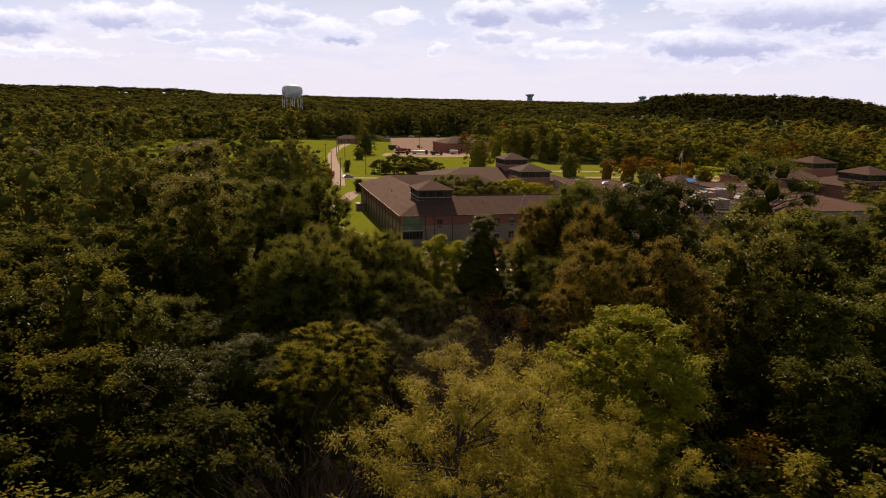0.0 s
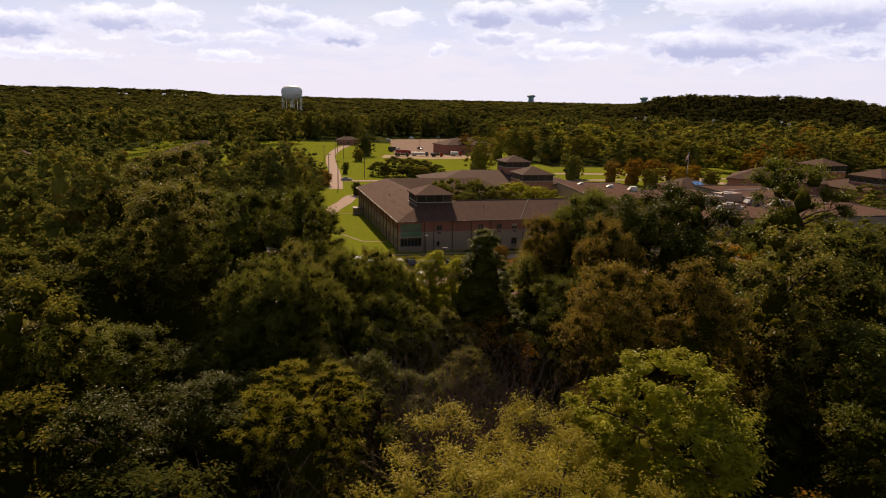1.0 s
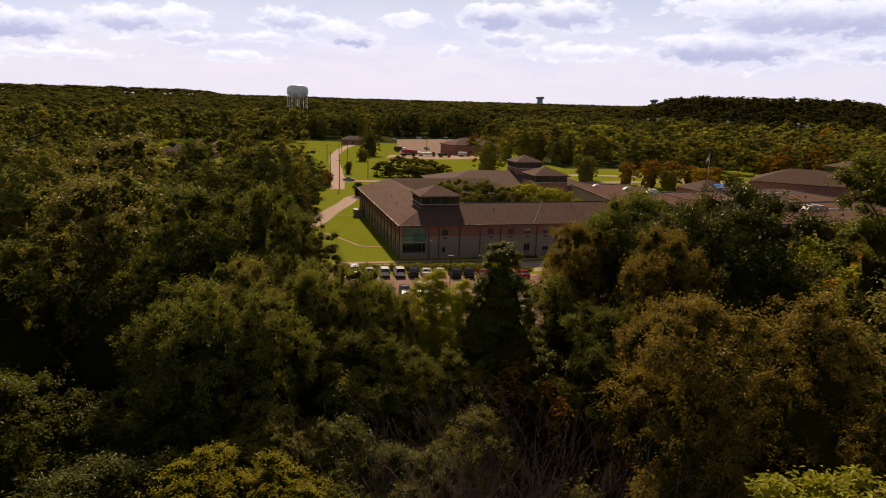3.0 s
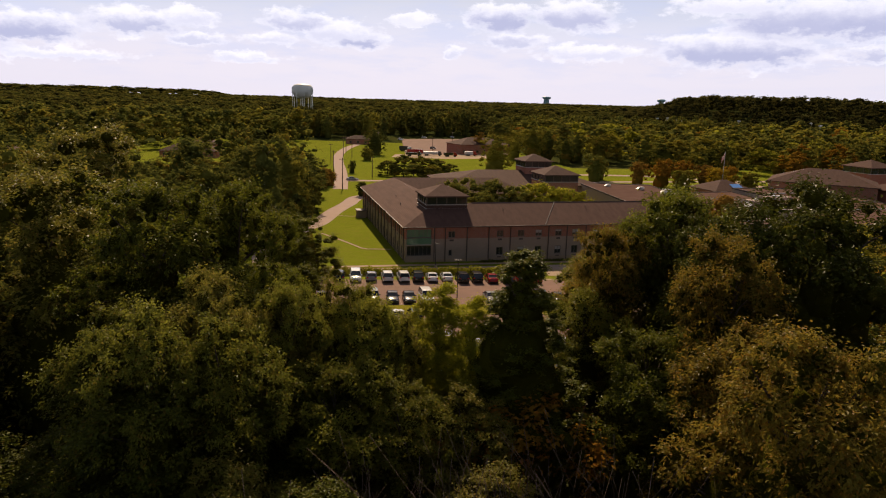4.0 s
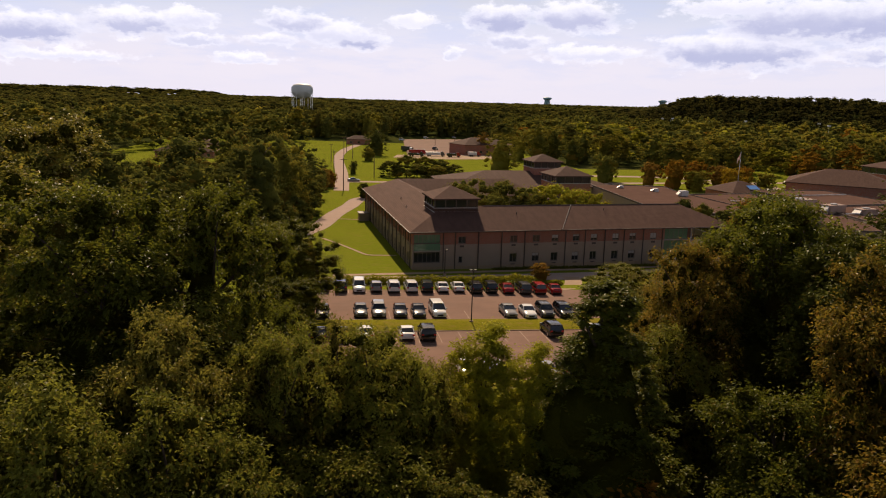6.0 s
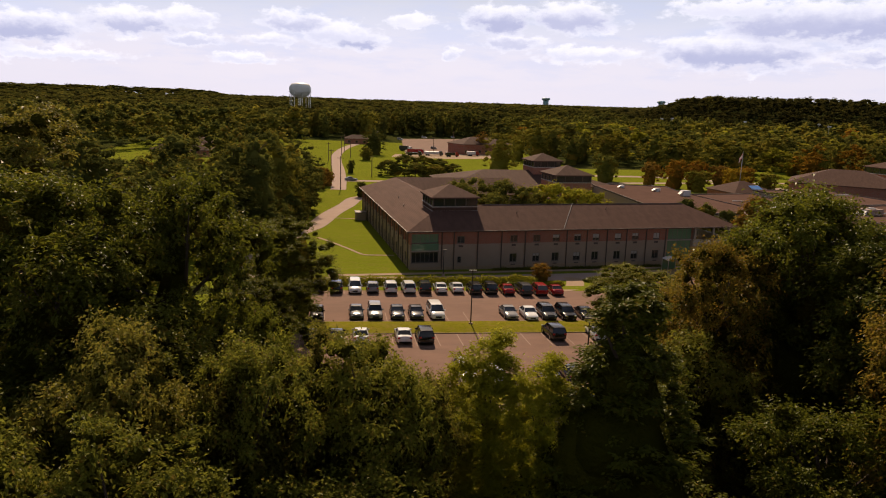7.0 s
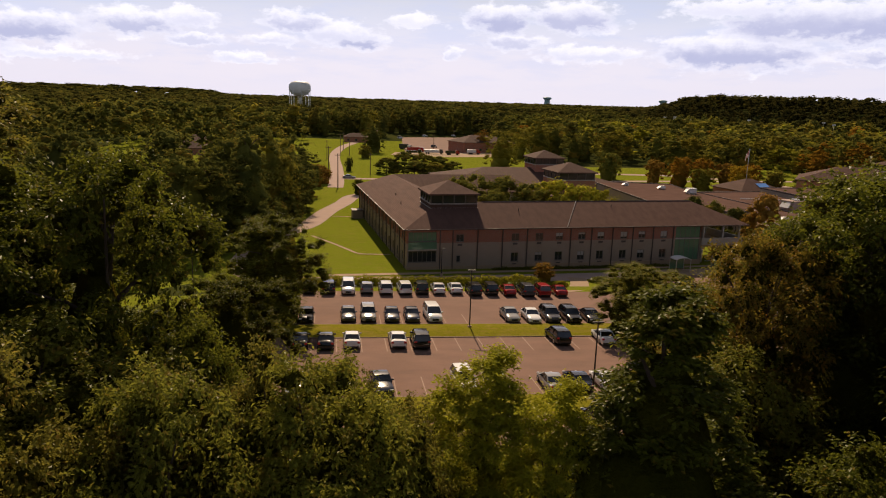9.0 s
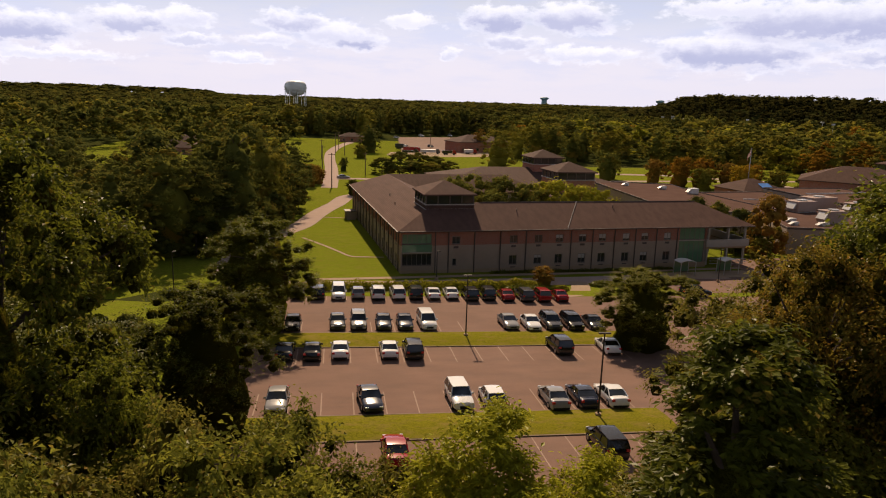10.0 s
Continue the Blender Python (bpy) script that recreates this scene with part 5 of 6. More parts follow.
wood([(34, -44), (35, -22), (44, -4), (56, 10), (70, 24), (95, 36), (112, 40), (112, -44)], 8.0, 8, 11.5, 3.8, 5.2, "olive", "broadleaf trees east of the parking lot", MID, lambda x, y: x < 54)
wood([(-75, -106), (-38, -106), (-42, -46), (-75, -46)], 8.5, 13, 20, 3.6, 5.0, "green", "broadleaf tree in the dense wood", FILL, lambda x, y: x > -62)
wood([(26, -106), (80, -106), (80, -46), (38, -46)], 8.0, 14, 21, 3.6, 5.0, "dark", "dark broadleaf tree in the dense wood", FILL, lambda x, y: x < 66)
wood([(-70, -150), (80, -150), (80, -124), (-70, -124)], 11.0, 12, 18, 4.0, 5.6, "green", "wood behind the clearing", LOW)
wood([(-170, 155), (-100, 155), (-110, 235), (-150, 235), (-155, 262), (-190, 262)], 13, 9, 15, 5.4, 8.0, "dark", "scattered broadleaf trees round distant houses", LOW)
wood([(-200, 290), (-120, 286), (-100, 300), (-100, 350), (-40, 395), (-26, 420), (-40, 470), (-250, 470)], 15, 15, 24, 6.4, 10.0, "dark", "wood beyond the western lawns", LOW, None, FAR)
wood([(138, 236), (160, 222), (230, 205), (330, 150), (420, 180), (420, 300), (138, 300)], 14.5, 11, 20, 6.0, 10.0, "park", "park wood turning to autumn colour", LOW)
wood([(112, 300), (400, 300), (440, 470), (112, 440)], 15.5, 12, 21, 6.4, 10.4, "park", "wood behind the school", LOW, None, FAR)
wood([(150, 20), (230, 20), (240, 95), (212, 100), (152, 84)], 9.5, 8, 12, 4.2, 5.8, "olive", "trees round the school", LOW)

for edge in ([(-160, 450), (-40, 452), (-40, 474), (-160, 474)], [(-46, 470), (34, 470), (34, 494), (-46, 494)], [(30, 514), (116, 512), (116, 536), (30, 536)], [(112, 438), (300, 438), (300, 466), (112, 466)]):
    wood(edge, 9, 18, 24, 5.4, 7.6, "green", "front row of the distant wood", LOW)
# far canopy: one joined mass of crowns, coarser with distance
def canopy(name, r0, r1, a0, a1, step, width, height, kinds, seed, skip=None, leaf="far", mixed=(0.56, 0.24, 0.20)):
    rng = np.random.default_rng(seed)
    V, F, M, off = [], [], [], 0
    r = r0
    while r < r1:
        n = int(radians(a1 - a0) * r / step)
        for k in range(n):
            a = radians(a0 + (a1 - a0) * (k + rng.uniform(0, 1)) / n)
            rr = r + rng.uniform(-1.6, 1.6) * step
            x, y = rr * math.sin(a), rr * math.cos(a) - 70
            if skip and skip(x, y):
                continue
            w, h, turn = width * rng.uniform(0.7, 1.3), height * rng.uniform(0.75, 1.15), rng.uniform(0, 6.28)
            kd = kinds[rng.integers(0, len(kinds))]
            c, s_ = math.cos(turn) * w / 2 / kd["R"], math.sin(turn) * w / 2 / kd["R"]
            q = kd["v"] @ np.array([[c, s_, 0], [-s_, c, 0], [0, 0, h / kd["H"]]]) + np.array([x, y, ground_z(x, y) - 0.3])
            V.append(q)
            F += [tuple(i + off for i in f) for f in kd["f"]]
            M.append(np.full(len(kd["f"]), rng.choice(3, p=mixed), np.int32))
            off += len(q)
        r += step * 0.9
    me = np_mesh(name, np.concatenate(V).tolist(), F, LEAF[leaf], True)
    me.materials.append(LEAF["far olive"])
    me.materials.append(LEAF["far dark"])
    me.polygons.foreach_set("material_index", np.concatenate(M))
    return tagged(new(name, me), "distant unbroken woodland canopy with some autumn tint", "woods", kind="stuff")


def clearing(x, y):
    return (-40 < x < 32 and y < 490) or (30 <= x < 112 and y < 530) or (x <= -40 and y < 470) or (x >= 112 and y < 465) 


canopy("woods", 470, 690, -33, 50, 11, 15, 16, FAR, 3, clearing, mixed=(0.6, 0.18, 0.22))
canopy("woods", 690, 860, -33, 24, 12, 16, 16, FAR, 7)
# The hill to the right is coloured dark for a cloud's shadow.
canopy("woods", 690, 860, 24, 50, 12, 16, 16, FAR, 8, leaf="far dark", mixed=(0.6, 0.03, 0.37))
canopy("woods", 860, 1500, -33, 22, 18, 24, 14, SPECK, 4)
canopy("woods", 860, 1500, 22, 50, 18, 24, 16, SPECK, 5, leaf="far dark", mixed=(0.6, 0.03, 0.37))
canopy("woods", 1500, 3000, -33, 50, 40, 50, 15, DOT, 6)


# ---------------------------------------------------------------- mid-distance trees, one by one
def pl(kind, x, y, zt, r, leaf, label, **k):
    return plant(kind, x, y, zt - ground_z(x, y), r, leaf, label, **k)


for x, y, zt, r, leaf in [(20.5, 79, 11.6, 5.6, "green"), (27.5, 74, 11.4, 6.0, "green"), (33.5, 70, 10.4, 5.2, "green"), (42.5, 69, 11.4, 6.0, "bright"), (47.5, 66, 10.2, 5.2, "bright"), (37.5, 75, 10.4, 5.4, "bright"), (24.0, 66, 9.4, 4.4, "green")]:
    pl(SMALL[rnd.randrange(3)], x, y, zt, r, leaf, "leafy courtyard tree behind the hipped roof", group="courtyard trees")
for x, y, zt, r, leaf in [(11.0, 199, 5.4, 5.4, "green"), (17.5, 195, 8.2, 6.6, "green"), (25.0, 196, 7.6, 6.8, "olive"), (31.5, 198, 6.4, 6.2, "green"), (37.0, 195, 4.8, 5.2, "green"), (21.0, 188, 5.2, 5.8, "green"), (29.0, 188, 4.8, 5.4, "olive")]:
    pl(BUSHY[rnd.randrange(2)], x, y, zt, r, leaf, "broad green shrub tree beside the far lawn", group="shrub trees")
pl(MID[0], 61, 214, 16.5, 9.2, "olive", "large rounded olive-green tree beyond the low roofs")
pl(MID[1], 11.5, 314, 14.0, 7.4, "dark", "large dark rounded tree on the far lawn")
pl(SMALL[0], 5.1, 273, 5.6, 4.0, "olive", "small olive tree on the far lawn")
pl(SMALL[1], -3.9, 206, 4.6, 2.0, "dark", "small dark clipped tree on the far lawn")
pl(SMALL[1], -1.6, 133.5, 3.8, 2.6, "dark", "dark shrub at the building's back corner")
pl(SMALL[0], -15.5, 152, 6.4, 3.6, "brown", "pale brown flowering tree beside the road")
pl(SMALL[1], -13.0, 160, 5.4, 3.2, "brown", "pale brown flowering tree beside the road")
for x, y, zt, r, leaf in [(98, 284, 19.5, 8.5, "olive"), (109, 292, 17.5, 8.0, "green"), (114, 274, 13.8, 6.5, "green"), (124, 286, 16.0, 7.5, "green"), (91, 296, 15.0, 6.5, "olive"), (135, 280, 15.0, 7.0, "olive"), (79, 340, 12.5, 5.5, "brown")]:
    pl(MID[rnd.randrange(4)], x, y, zt, r, leaf, "tall broadleaf tree behind the school roofs", group="park trees")
for x, y, zt, r, leaf in [(99, 189, 10.6, 5.4, "green"), (104, 196, 8.0, 4.0, "olive"), (114, 178, 8.2, 4.6, "brown"), (121, 172, 9.8, 5.2, "orange"), (129, 170, 9.6, 5.2, "orange"), (137, 166, 8.6, 4.8, "brown"), (142, 158, 8.4, 4.4, "orange"), (126, 162, 6.4, 4.6, "olive"), (133, 149, 8.6, 5.0, "yellow"), (146, 150, 7.0, 4.4, "olive"), (153, 142, 6.4, 4.6, "green"), (168, 134, 9.4, 5.6, "olive"), (59, 66, 6.4, 3.2, "green")]:
    pl(SMALL[rnd.randrange(3)], x, y, zt, r, leaf, "rounded park tree in early autumn colour", group="park trees")
for x, y, zt, r, leaf in [(77.6, 51, 11.2, 4.6, "brown"), (72.4, 70, 8.2, 3.6, "dark"), (75.2, 66, 7.6, 3.8, "green"), (78, 61.5, 6.8, 3.6, "dark"), (72, 55, 3.0, 3.0, "dark"), (75.5, 50, 2.6, 3.0, "olive"), (79, 58, 3.4, 3.2, "dark"), (85, 58, 3.6, 3.4, "olive")]:
    pl(BUSHY[rnd.randrange(2)], x, y, zt, r, leaf, "dense bushy tree among the flat roofs", group="roof-side trees")
pl(SMALL[0], 25.6, 31.0, 1.6, 2.1, "brown", "small rounded ornamental tree with bronze leaves")

# hedge behind the first row, and low shrubs
def leafy_mound(name, label, pts, w, h, leaf, n, size, seed):
    rng = np.random.default_rng(seed)
    P = np.array(pts, float)
    seg = rng.integers(0, len(P) - 1, n)
    t = rng.uniform(0, 1, (n, 1))
    c = P[seg] * (1 - t) + P[seg + 1] * t
    d = unit(rng.normal(0, 1, (n, 3)) + np.array([0, -0.1, 0.4]))
    d[:, 2] = np.abs(d[:, 2])
    lump = 0.85 + 0.25 * np.sin(c[:, 0] * 1.9) * np.sin(c[:, 0] * 0.63 + 1)
    base = np.array([ground_z(x, y) for x, y in c])
    q = np.stack([c[:, 0] + d[:, 0] * w * 0.5, c[:, 1] + d[:, 1] * w * 0.55, base + 0.05 + d[:, 2] * h * lump * rng.uniform(0.75, 1.08, n)], 1)
    v, f = leaf_cards(rng, q, d + np.array([0, 0, 0.3]), size * rng.uniform(0.7, 1.3, n), 0.6)
    verts, faces = v.tolist(), f.tolist()
    for k in range(len(P) - 1):
        m = max(2, int(np.linalg.norm(P[k + 1] - P[k]) / (w * 0.5)))
        for i in range(m + 1):
            x, y = P[k] + (P[k + 1] - P[k]) * i / m
            vv = ICO_V * np.array([w * 0.47, w * 0.47, h * 0.82]) * (1 + rng.normal(0, 0.07, (len(ICO_V), 1))) + np.array([x, y, ground_z(x, y)])
            faces += (ICO_F + len(verts)).tolist()
            verts += vv.tolist()
    return tagged(new(name, np_mesh(name, verts, faces, LEAF[leaf])), label, "hedge")


leafy_mound("hedge", "long clipped green hedge between lot and drive", [(-14.5, 27.8), (-4, 28.2), (8, 28.6), (20, 29.0), (23.5, 29.1)], 3.0, 1.4, "hedge", 9000, 0.3, 7)
leafy_mound("shrub", "low dark evergreen shrub at the lot's corner", [(19.0, 27.2), (24.5, 27.6)], 2.2, 1.0, "dark", 1400, 0.28, 8)
leafy_mound("shrub", "low green shrub beside the drive", [(26.5, 27.6), (28.0, 27.8)], 2.0, 1.0, "hedge", 600, 0.28, 9)
leafy_mound("shrub", "low dark shrub bed beside the drive", [(34, 30.4), (40, 30.8), (52, 31.6)], 2.0, 0.9, "dark", 2400, 0.28, 10)
leafy_mound("shrub", "low dark planting along the facade", [bl(16, -0.4), bl(34, -0.4), bl(50, -0.4)], 1.0, 0.55, "dark", 3000, 0.25, 12)


# ---------------------------------------------------------------- vehicles
def loft(bm, rings, close=True):
    vs = [[bm.verts.new(p) for p in r] for r in rings]
    n = len(vs[0])
    for a, b in zip(vs, vs[1:]):
        for i in range(n):
            bm.faces.new((a[i], a[(i + 1) % n], b[(i + 1) % n], b[i]))
    bm.faces.new(vs[0][::-1])
    bm.faces.new(vs[-1])
    bmesh.ops.recalc_face_normals(bm, faces=bm.faces)
    return bm


def shell_ring(y, w, z0, z1):
    side = [(0.88, z0), (0.97, z0 + 0.10), (1.0, z0 + (z1 - z0) * 0.38), (0.995, z0 + (z1 - z0) * 0.60), (0.97, z1 - 0.11), (0.91, z1 - 0.035), (0.80, z1 + 0.005), (0.40, z1 + 0.035)]
    return [(w * k, y, z) for k, z in side] + [(-w * k, y, z) for k, z in reversed(side)]


CAR_SPEC = {
    # length, width, belt stations (share of length, half-width share, top), glass: (front base, front roof, rear roof, rear base), roof height
    "sedan": (4.75, 1.82, ((-0.5, 0.80, 0.58), (-0.47, 0.92, 0.70), (-0.36, 0.98, 0.80), (-0.17, 1.0, 0.93), (0.1, 1.0, 0.96), (0.33, 1.0, 0.99), (0.46, 0.95, 0.97), (0.5, 0.84, 0.70)), (-0.19, -0.03, 0.19, 0.36), 1.44),
    "hatch": (4.30, 1.80, ((-0.5, 0.80, 0.60), (-0.47, 0.92, 0.74), (-0.36, 0.98, 0.86), (-0.20, 1.0, 0.98), (0.1, 1.0, 1.02), (0.36, 1.0, 1.04), (0.47, 0.95, 1.02), (0.5, 0.86, 0.72)), (-0.22, -0.07, 0.34, 0.47), 1.56),
    "suv": (4.70, 1.90, ((-0.5, 0.82, 0.66), (-0.47, 0.94, 0.86), (-0.36, 0.99, 1.00), (-0.20, 1.0, 1.08), (0.1, 1.0, 1.11), (0.38, 1.0, 1.12), (0.47, 0.97, 1.10), (0.5, 0.88, 0.80)), (-0.22, -0.09, 0.40, 0.48), 1.74),
    "minivan": (5.10, 1.96, ((-0.5, 0.80, 0.62), (-0.47, 0.92, 0.80), (-0.38, 0.98, 0.94), (-0.27, 1.0, 1.04), (0.1, 1.0, 1.08), (0.38, 1.0, 1.08), (0.47, 0.97, 1.06), (0.5, 0.90, 0.78)), (-0.30, -0.11, 0.42, 0.485), 1.78),
}


def build_car(kind, colour):
    L, W, st, (g0, g1, g2, g3), hr = CAR_SPEC[kind]
    w = W / 2
    car = new("car")
    low = 0.24 if kind in ("suv",) else 0.18
    body = part("body", loft(bmesh.new(), [shell_ring(s * L, w * k, low + (0.1 if abs(s) > 0.46 else 0), z) for s, k, z in st]), CARPAINT[colour], car, smooth_faces=38)
    zb = st[4][2] - 0.03
    ga, gb, gc, gd = g0 * L, g1 * L, g2 * L, g3 * L
    wt_, wr = w * 0.94, w * 0.76
    part("cabin_glass", solid(bmesh.new(), [(-wt_, ga, zb), (wt_, ga, zb), (wt_, gd, zb), (-wt_, gd, zb), (-wr, gb, hr - 0.05), (wr, gb, hr - 0.05), (wr, gc, hr - 0.05), (-wr, gc, hr - 0.05)],
         ((3, 2, 1, 0), (4, 5, 6, 7), (0, 1, 5, 4), (1, 2, 6, 5), (2, 3, 7, 6), (3, 0, 4, 7))), CARGLASS, car, "dark tinted car glass")
    rb = bmesh.new()
    loft(rb, [[(wr * k + 0.02, y, hr - 0.07), (wr * k, y, z), (0, y, z + 0.025), (-wr * k, y, z), (-wr * k - 0.02, y, hr - 0.07)] for y, k, z in ((gb - 0.10, 0.94, hr - 0.04), (gb + 0.25, 1.0, hr), (gc - 0.25, 1.0, hr), (gc + 0.08, 0.95, hr - 0.03))])
    part("roof_panel", rb, CARPAINT[colour], car, smooth_faces=38)
    ym = (gb + gc) / 2 + 0.05
    for sx in (-1, 1):
        for ya, yb_ in ((ga, gb), (ym, ym), (gd, gc)):
            part("pillar", tubed((sx * wt_, ya, zb), (sx * (wr + 0.01), yb_, hr - 0.05), 0.05, 0.05, 5), CARPAINT[colour], car)
    rw = 0.36 if kind == "suv" else 0.32
    for sx in (-1, 1):
        for sy in (-0.31, 0.30):
            wheel = part("wheel", tubed((sx * (w - 0.20), sy * L, rw), (sx * (w + 0.015), sy * L, rw), rw, rw, 16), TYRE, car)
            part("rim", tubed((sx * (w + 0.0), sy * L, rw), (sx * (w + 0.03), sy * L, rw), rw * 0.62, rw * 0.55, 10), RIM, wheel)
        zf, zk = st[1][2] - 0.14, st[6][2] - 0.16
        part("headlight", box(bmesh.new(), sx * w * 0.50 if sx > 0 else sx * w * 0.86, -0.492 * L, zf, sx * w * 0.86 if sx > 0 else sx * w * 0.50, -0.462 * L, zf + 0.14, bevel=0.02), HEADLAMP, car)
        part("tail_light", box(bmesh.new(), sx * w * 0.62 if sx > 0 else sx * w * 0.93, 0.468 * L, zk - 0.08, sx * w * 0.93 if sx > 0 else sx * w * 0.62, 0.496 * L, zk + 0.12, bevel=0.02), TAILLAMP, car)
        part("mirror", box(bmesh.new(), sx * (w + 0.16) if sx < 0 else w * 0.93, ga + 0.14, zb + 0.02, -w * 0.93 if sx < 0 else w + 0.16, ga + 0.30, zb + 0.18, bevel=0.03), CARPAINT[colour], car)
    part("grille", box(bmesh.new(), -w * 0.42, -0.505 * L, 0.36, w * 0.42, -0.494 * L, st[0][2] - 0.02), TRIM, car)
    part("rear_bumper", box(bmesh.new(), -w * 0.8, 0.485 * L, 0.28, w * 0.8, 0.508 * L, 0.44, bevel=0.02), TRIM, car)
    return car


CARS = {}
CAR_LABEL = {"sedan": "saloon car", "hatch": "hatchback car", "suv": "sport utility vehicle", "minivan": "minivan"}
COLOUR_WORD = {"white": "white", "silver": "silver", "black": "black", "red": "bright red", "navy": "dark blue", "grey": "dark grey", "champagne": "pale gold"}


def park(kind, colour, x, y, heading, where="parked in a marked stall"):
    """heading 0: nose towards -y."""
    z = ground_z(x, y) + 0.062
    dzx, dzy = (ground_z(x + 1, y) - ground_z(x - 1, y)) / 2, (ground_z(x, y + 1) - ground_z(x, y - 1)) / 2
    lean = Matrix(((1, 0, 0, 0), (0, 1, 0, 0), (dzx, dzy, 1, 0), (0, 0, 0, 1)))
    tilt = Matrix.Rotation(math.atan(dzy), 4, "X") @ Matrix.Rotation(-math.atan(dzx), 4, "Y")
    m = Matrix.Translation((x, y, z)) @ tilt @ pose(0, 0, 0, 0, 0, heading)
    label = f"{COLOUR_WORD[colour]} {CAR_LABEL[kind]} {where}"
    if (kind, colour) in CARS:
        c = copy_thing(CARS[kind, colour], m)
    else:
        c = build_car(kind, colour)
        CARS[kind, colour] = c
        c.matrix_basis = m
    return tagged(c, label, "car", "parked cars")


for x, y, kind, colour, h in [
        (-12.2, 23.6, "sedan", "grey", 180), (-9.45, 23.5, "suv", "black", 180), (-6.6, 23.6, "minivan", "white", 0), (-3.9, 23.4, "hatch", "silver", 180), (-1.1, 23.2, "suv", "white", 180), (1.7, 23.2, "suv", "white", 182), (4.3, 23.4, "suv", "black", 178),
        (6.8, 23.4, "sedan", "white", 180), (9.45, 23.6, "sedan", "white", 180), (12.1, 22.6, "suv", "black", 181), (14.7, 23.0, "suv", "black", 180), (17.4, 22.6, "sedan", "red", 180)]:
    park(kind, colour, x, y, h)
for x, y, kind, colour, h in [(20.1, 22.2, "suv", "grey", 182), (22.6, 22.1, "suv", "red", 180), (25.3, 22.3, "sedan", "red", 180),
        (-12.0, 8.3, "sedan", "black", 0), (-6.8, 8.7, "sedan", "grey", 1), (-4.3, 8.5, "suv", "silver", 0), (-1.3, 8.5, "sedan", "navy", -1), (1.25, 8.4, "sedan", "navy", 0), (4.0, 8.6, "minivan", "white", 2),
        (14.2, 8.3, "sedan", "silver", 2), (16.95, 7.8, "sedan", "white", 0), (19.5, 7.8, "suv", "grey", 0), (22.2, 7.6, "suv", "black", 1)]:
    park(kind, colour, x, y, h)
for x, y, kind, colour, h in [(25.0, 7.6, "sedan", "black", 0), (30.6, 9.0, "sedan", "silver", 0), (38.9, 9.6, "suv", "black", 0), (47.6, 23.6, "suv", "black", 90),
        (-12.2, -2.3, "sedan", "black", 180), (-9.4, -2.3, "sedan", "black", 180), (-6.55, -2.0, "sedan", "white", 180), (-1.45, -2.1, "sedan", "white", 180), (1.1, -2.4, "suv", "black", 180), (17.6, -1.4, "suv", "black", 182), (23.2, -1.6, "sedan", "white", 176)]:
    park(kind, colour, x, y, h)
for x, y, kind, colour, h in [(-11.9, -15.6, "sedan", "silver", 0), (-4.1, -15.7, "sedan", "navy", 6), (3.7, -15.8, "suv", "white", 2), (6.6, -16.1, "hatch", "white", 180), (12.2, -16.2, "sedan", "silver", 180), (14.9, -16.0, "sedan", "navy", 180), (17.7, -16.0, "sedan", "white", 180), (-2.75, -25.6, "sedan", "red", 180), (13.4, -25.6, "suv", "black", 180)]:
    park(kind, colour, x, y, h)
park("sedan", "silver", -4.2, 178.6, 92, "on the pale cross street")
for x, y, kind, colour, h in [(62, 491, "suv", "white", 60), (87, 500, "suv", "white", 20), (40, 470, "suv", "white", 80), (66, 372, "sedan", "champagne", 30), (75, 378, "sedan", "silver", 80), (54, 376, "suv", "black", 30)]:
    park(kind, colour, x, y, h, "standing in the distant station yard")


def truck(x, y, heading, colour, body, L=8.5, h=3.0, label="large truck parked on the concrete apron"):
    t = tagged(new("truck"), label, "truck", "station vehicles")
    t.matrix_basis = pose(x, y, ground_z(x, y) + 0.1, 0, 0, heading)
    part("cab", loft(bmesh.new(), [[(1.2, yy, 0.5), (1.2, yy, zz - 0.15), (1.0, yy, zz), (-1.0, yy, zz), (-1.2, yy, zz - 0.15), (-1.2, yy, 0.5)] for yy, zz in ((-L / 2, 1.5), (-L / 2 + 0.35, 1.7), (-L / 2 + 0.8, 2.7), (-L / 2 + 2.2, 2.75))]), colour, t)
    part("windscreen", box(bmesh.new(), -1.0, -L / 2 + 0.32, 1.75, 1.0, -L / 2 + 0.45, 2.45), CARGLASS, t)
    part("load_body", box(bmesh.new(), -1.25, -L / 2 + 2.4, 0.8, 1.25, L / 2, h, bevel=0.08), body, t)
    for sx in (-1, 1):
        for sy in (-L / 2 + 1.3, L / 2 - 1.4, L / 2 - 2.6):
            part("wheel", tubed((sx * 0.95, sy, 0.5), (sx * 1.27, sy, 0.5), 0.5, 0.5, 12), TYRE, t)
    return t


truck(33, 352, 60, WHITEMETAL, CARPAINT["navy"], 8, 3.2, "white and dark blue truck in the station yard")
truck(37, 330, 75, CARPAINT["red"], CARPAINT["red"], 10, 2.8, "long red fire engine in the station yard")
truck(46, 318, 85, CARPAINT["grey"], STEEL, 11, 2.4, "grey tank truck parked on the concrete apron")
truck(56, 313, 88, CARPAINT["red"], CARPAINT["black"], 8, 2.3, "dark low truck parked on the concrete apron")
truck(34, 312, 80, CARPAINT["black"], CARPAINT["black"], 9, 2.0, "dark flat truck parked on the concrete apron")
truck(70, 322, 88, CARPAINT["red"], WHITEMETAL, 7.5, 2.6, "white box truck parked beside the station")


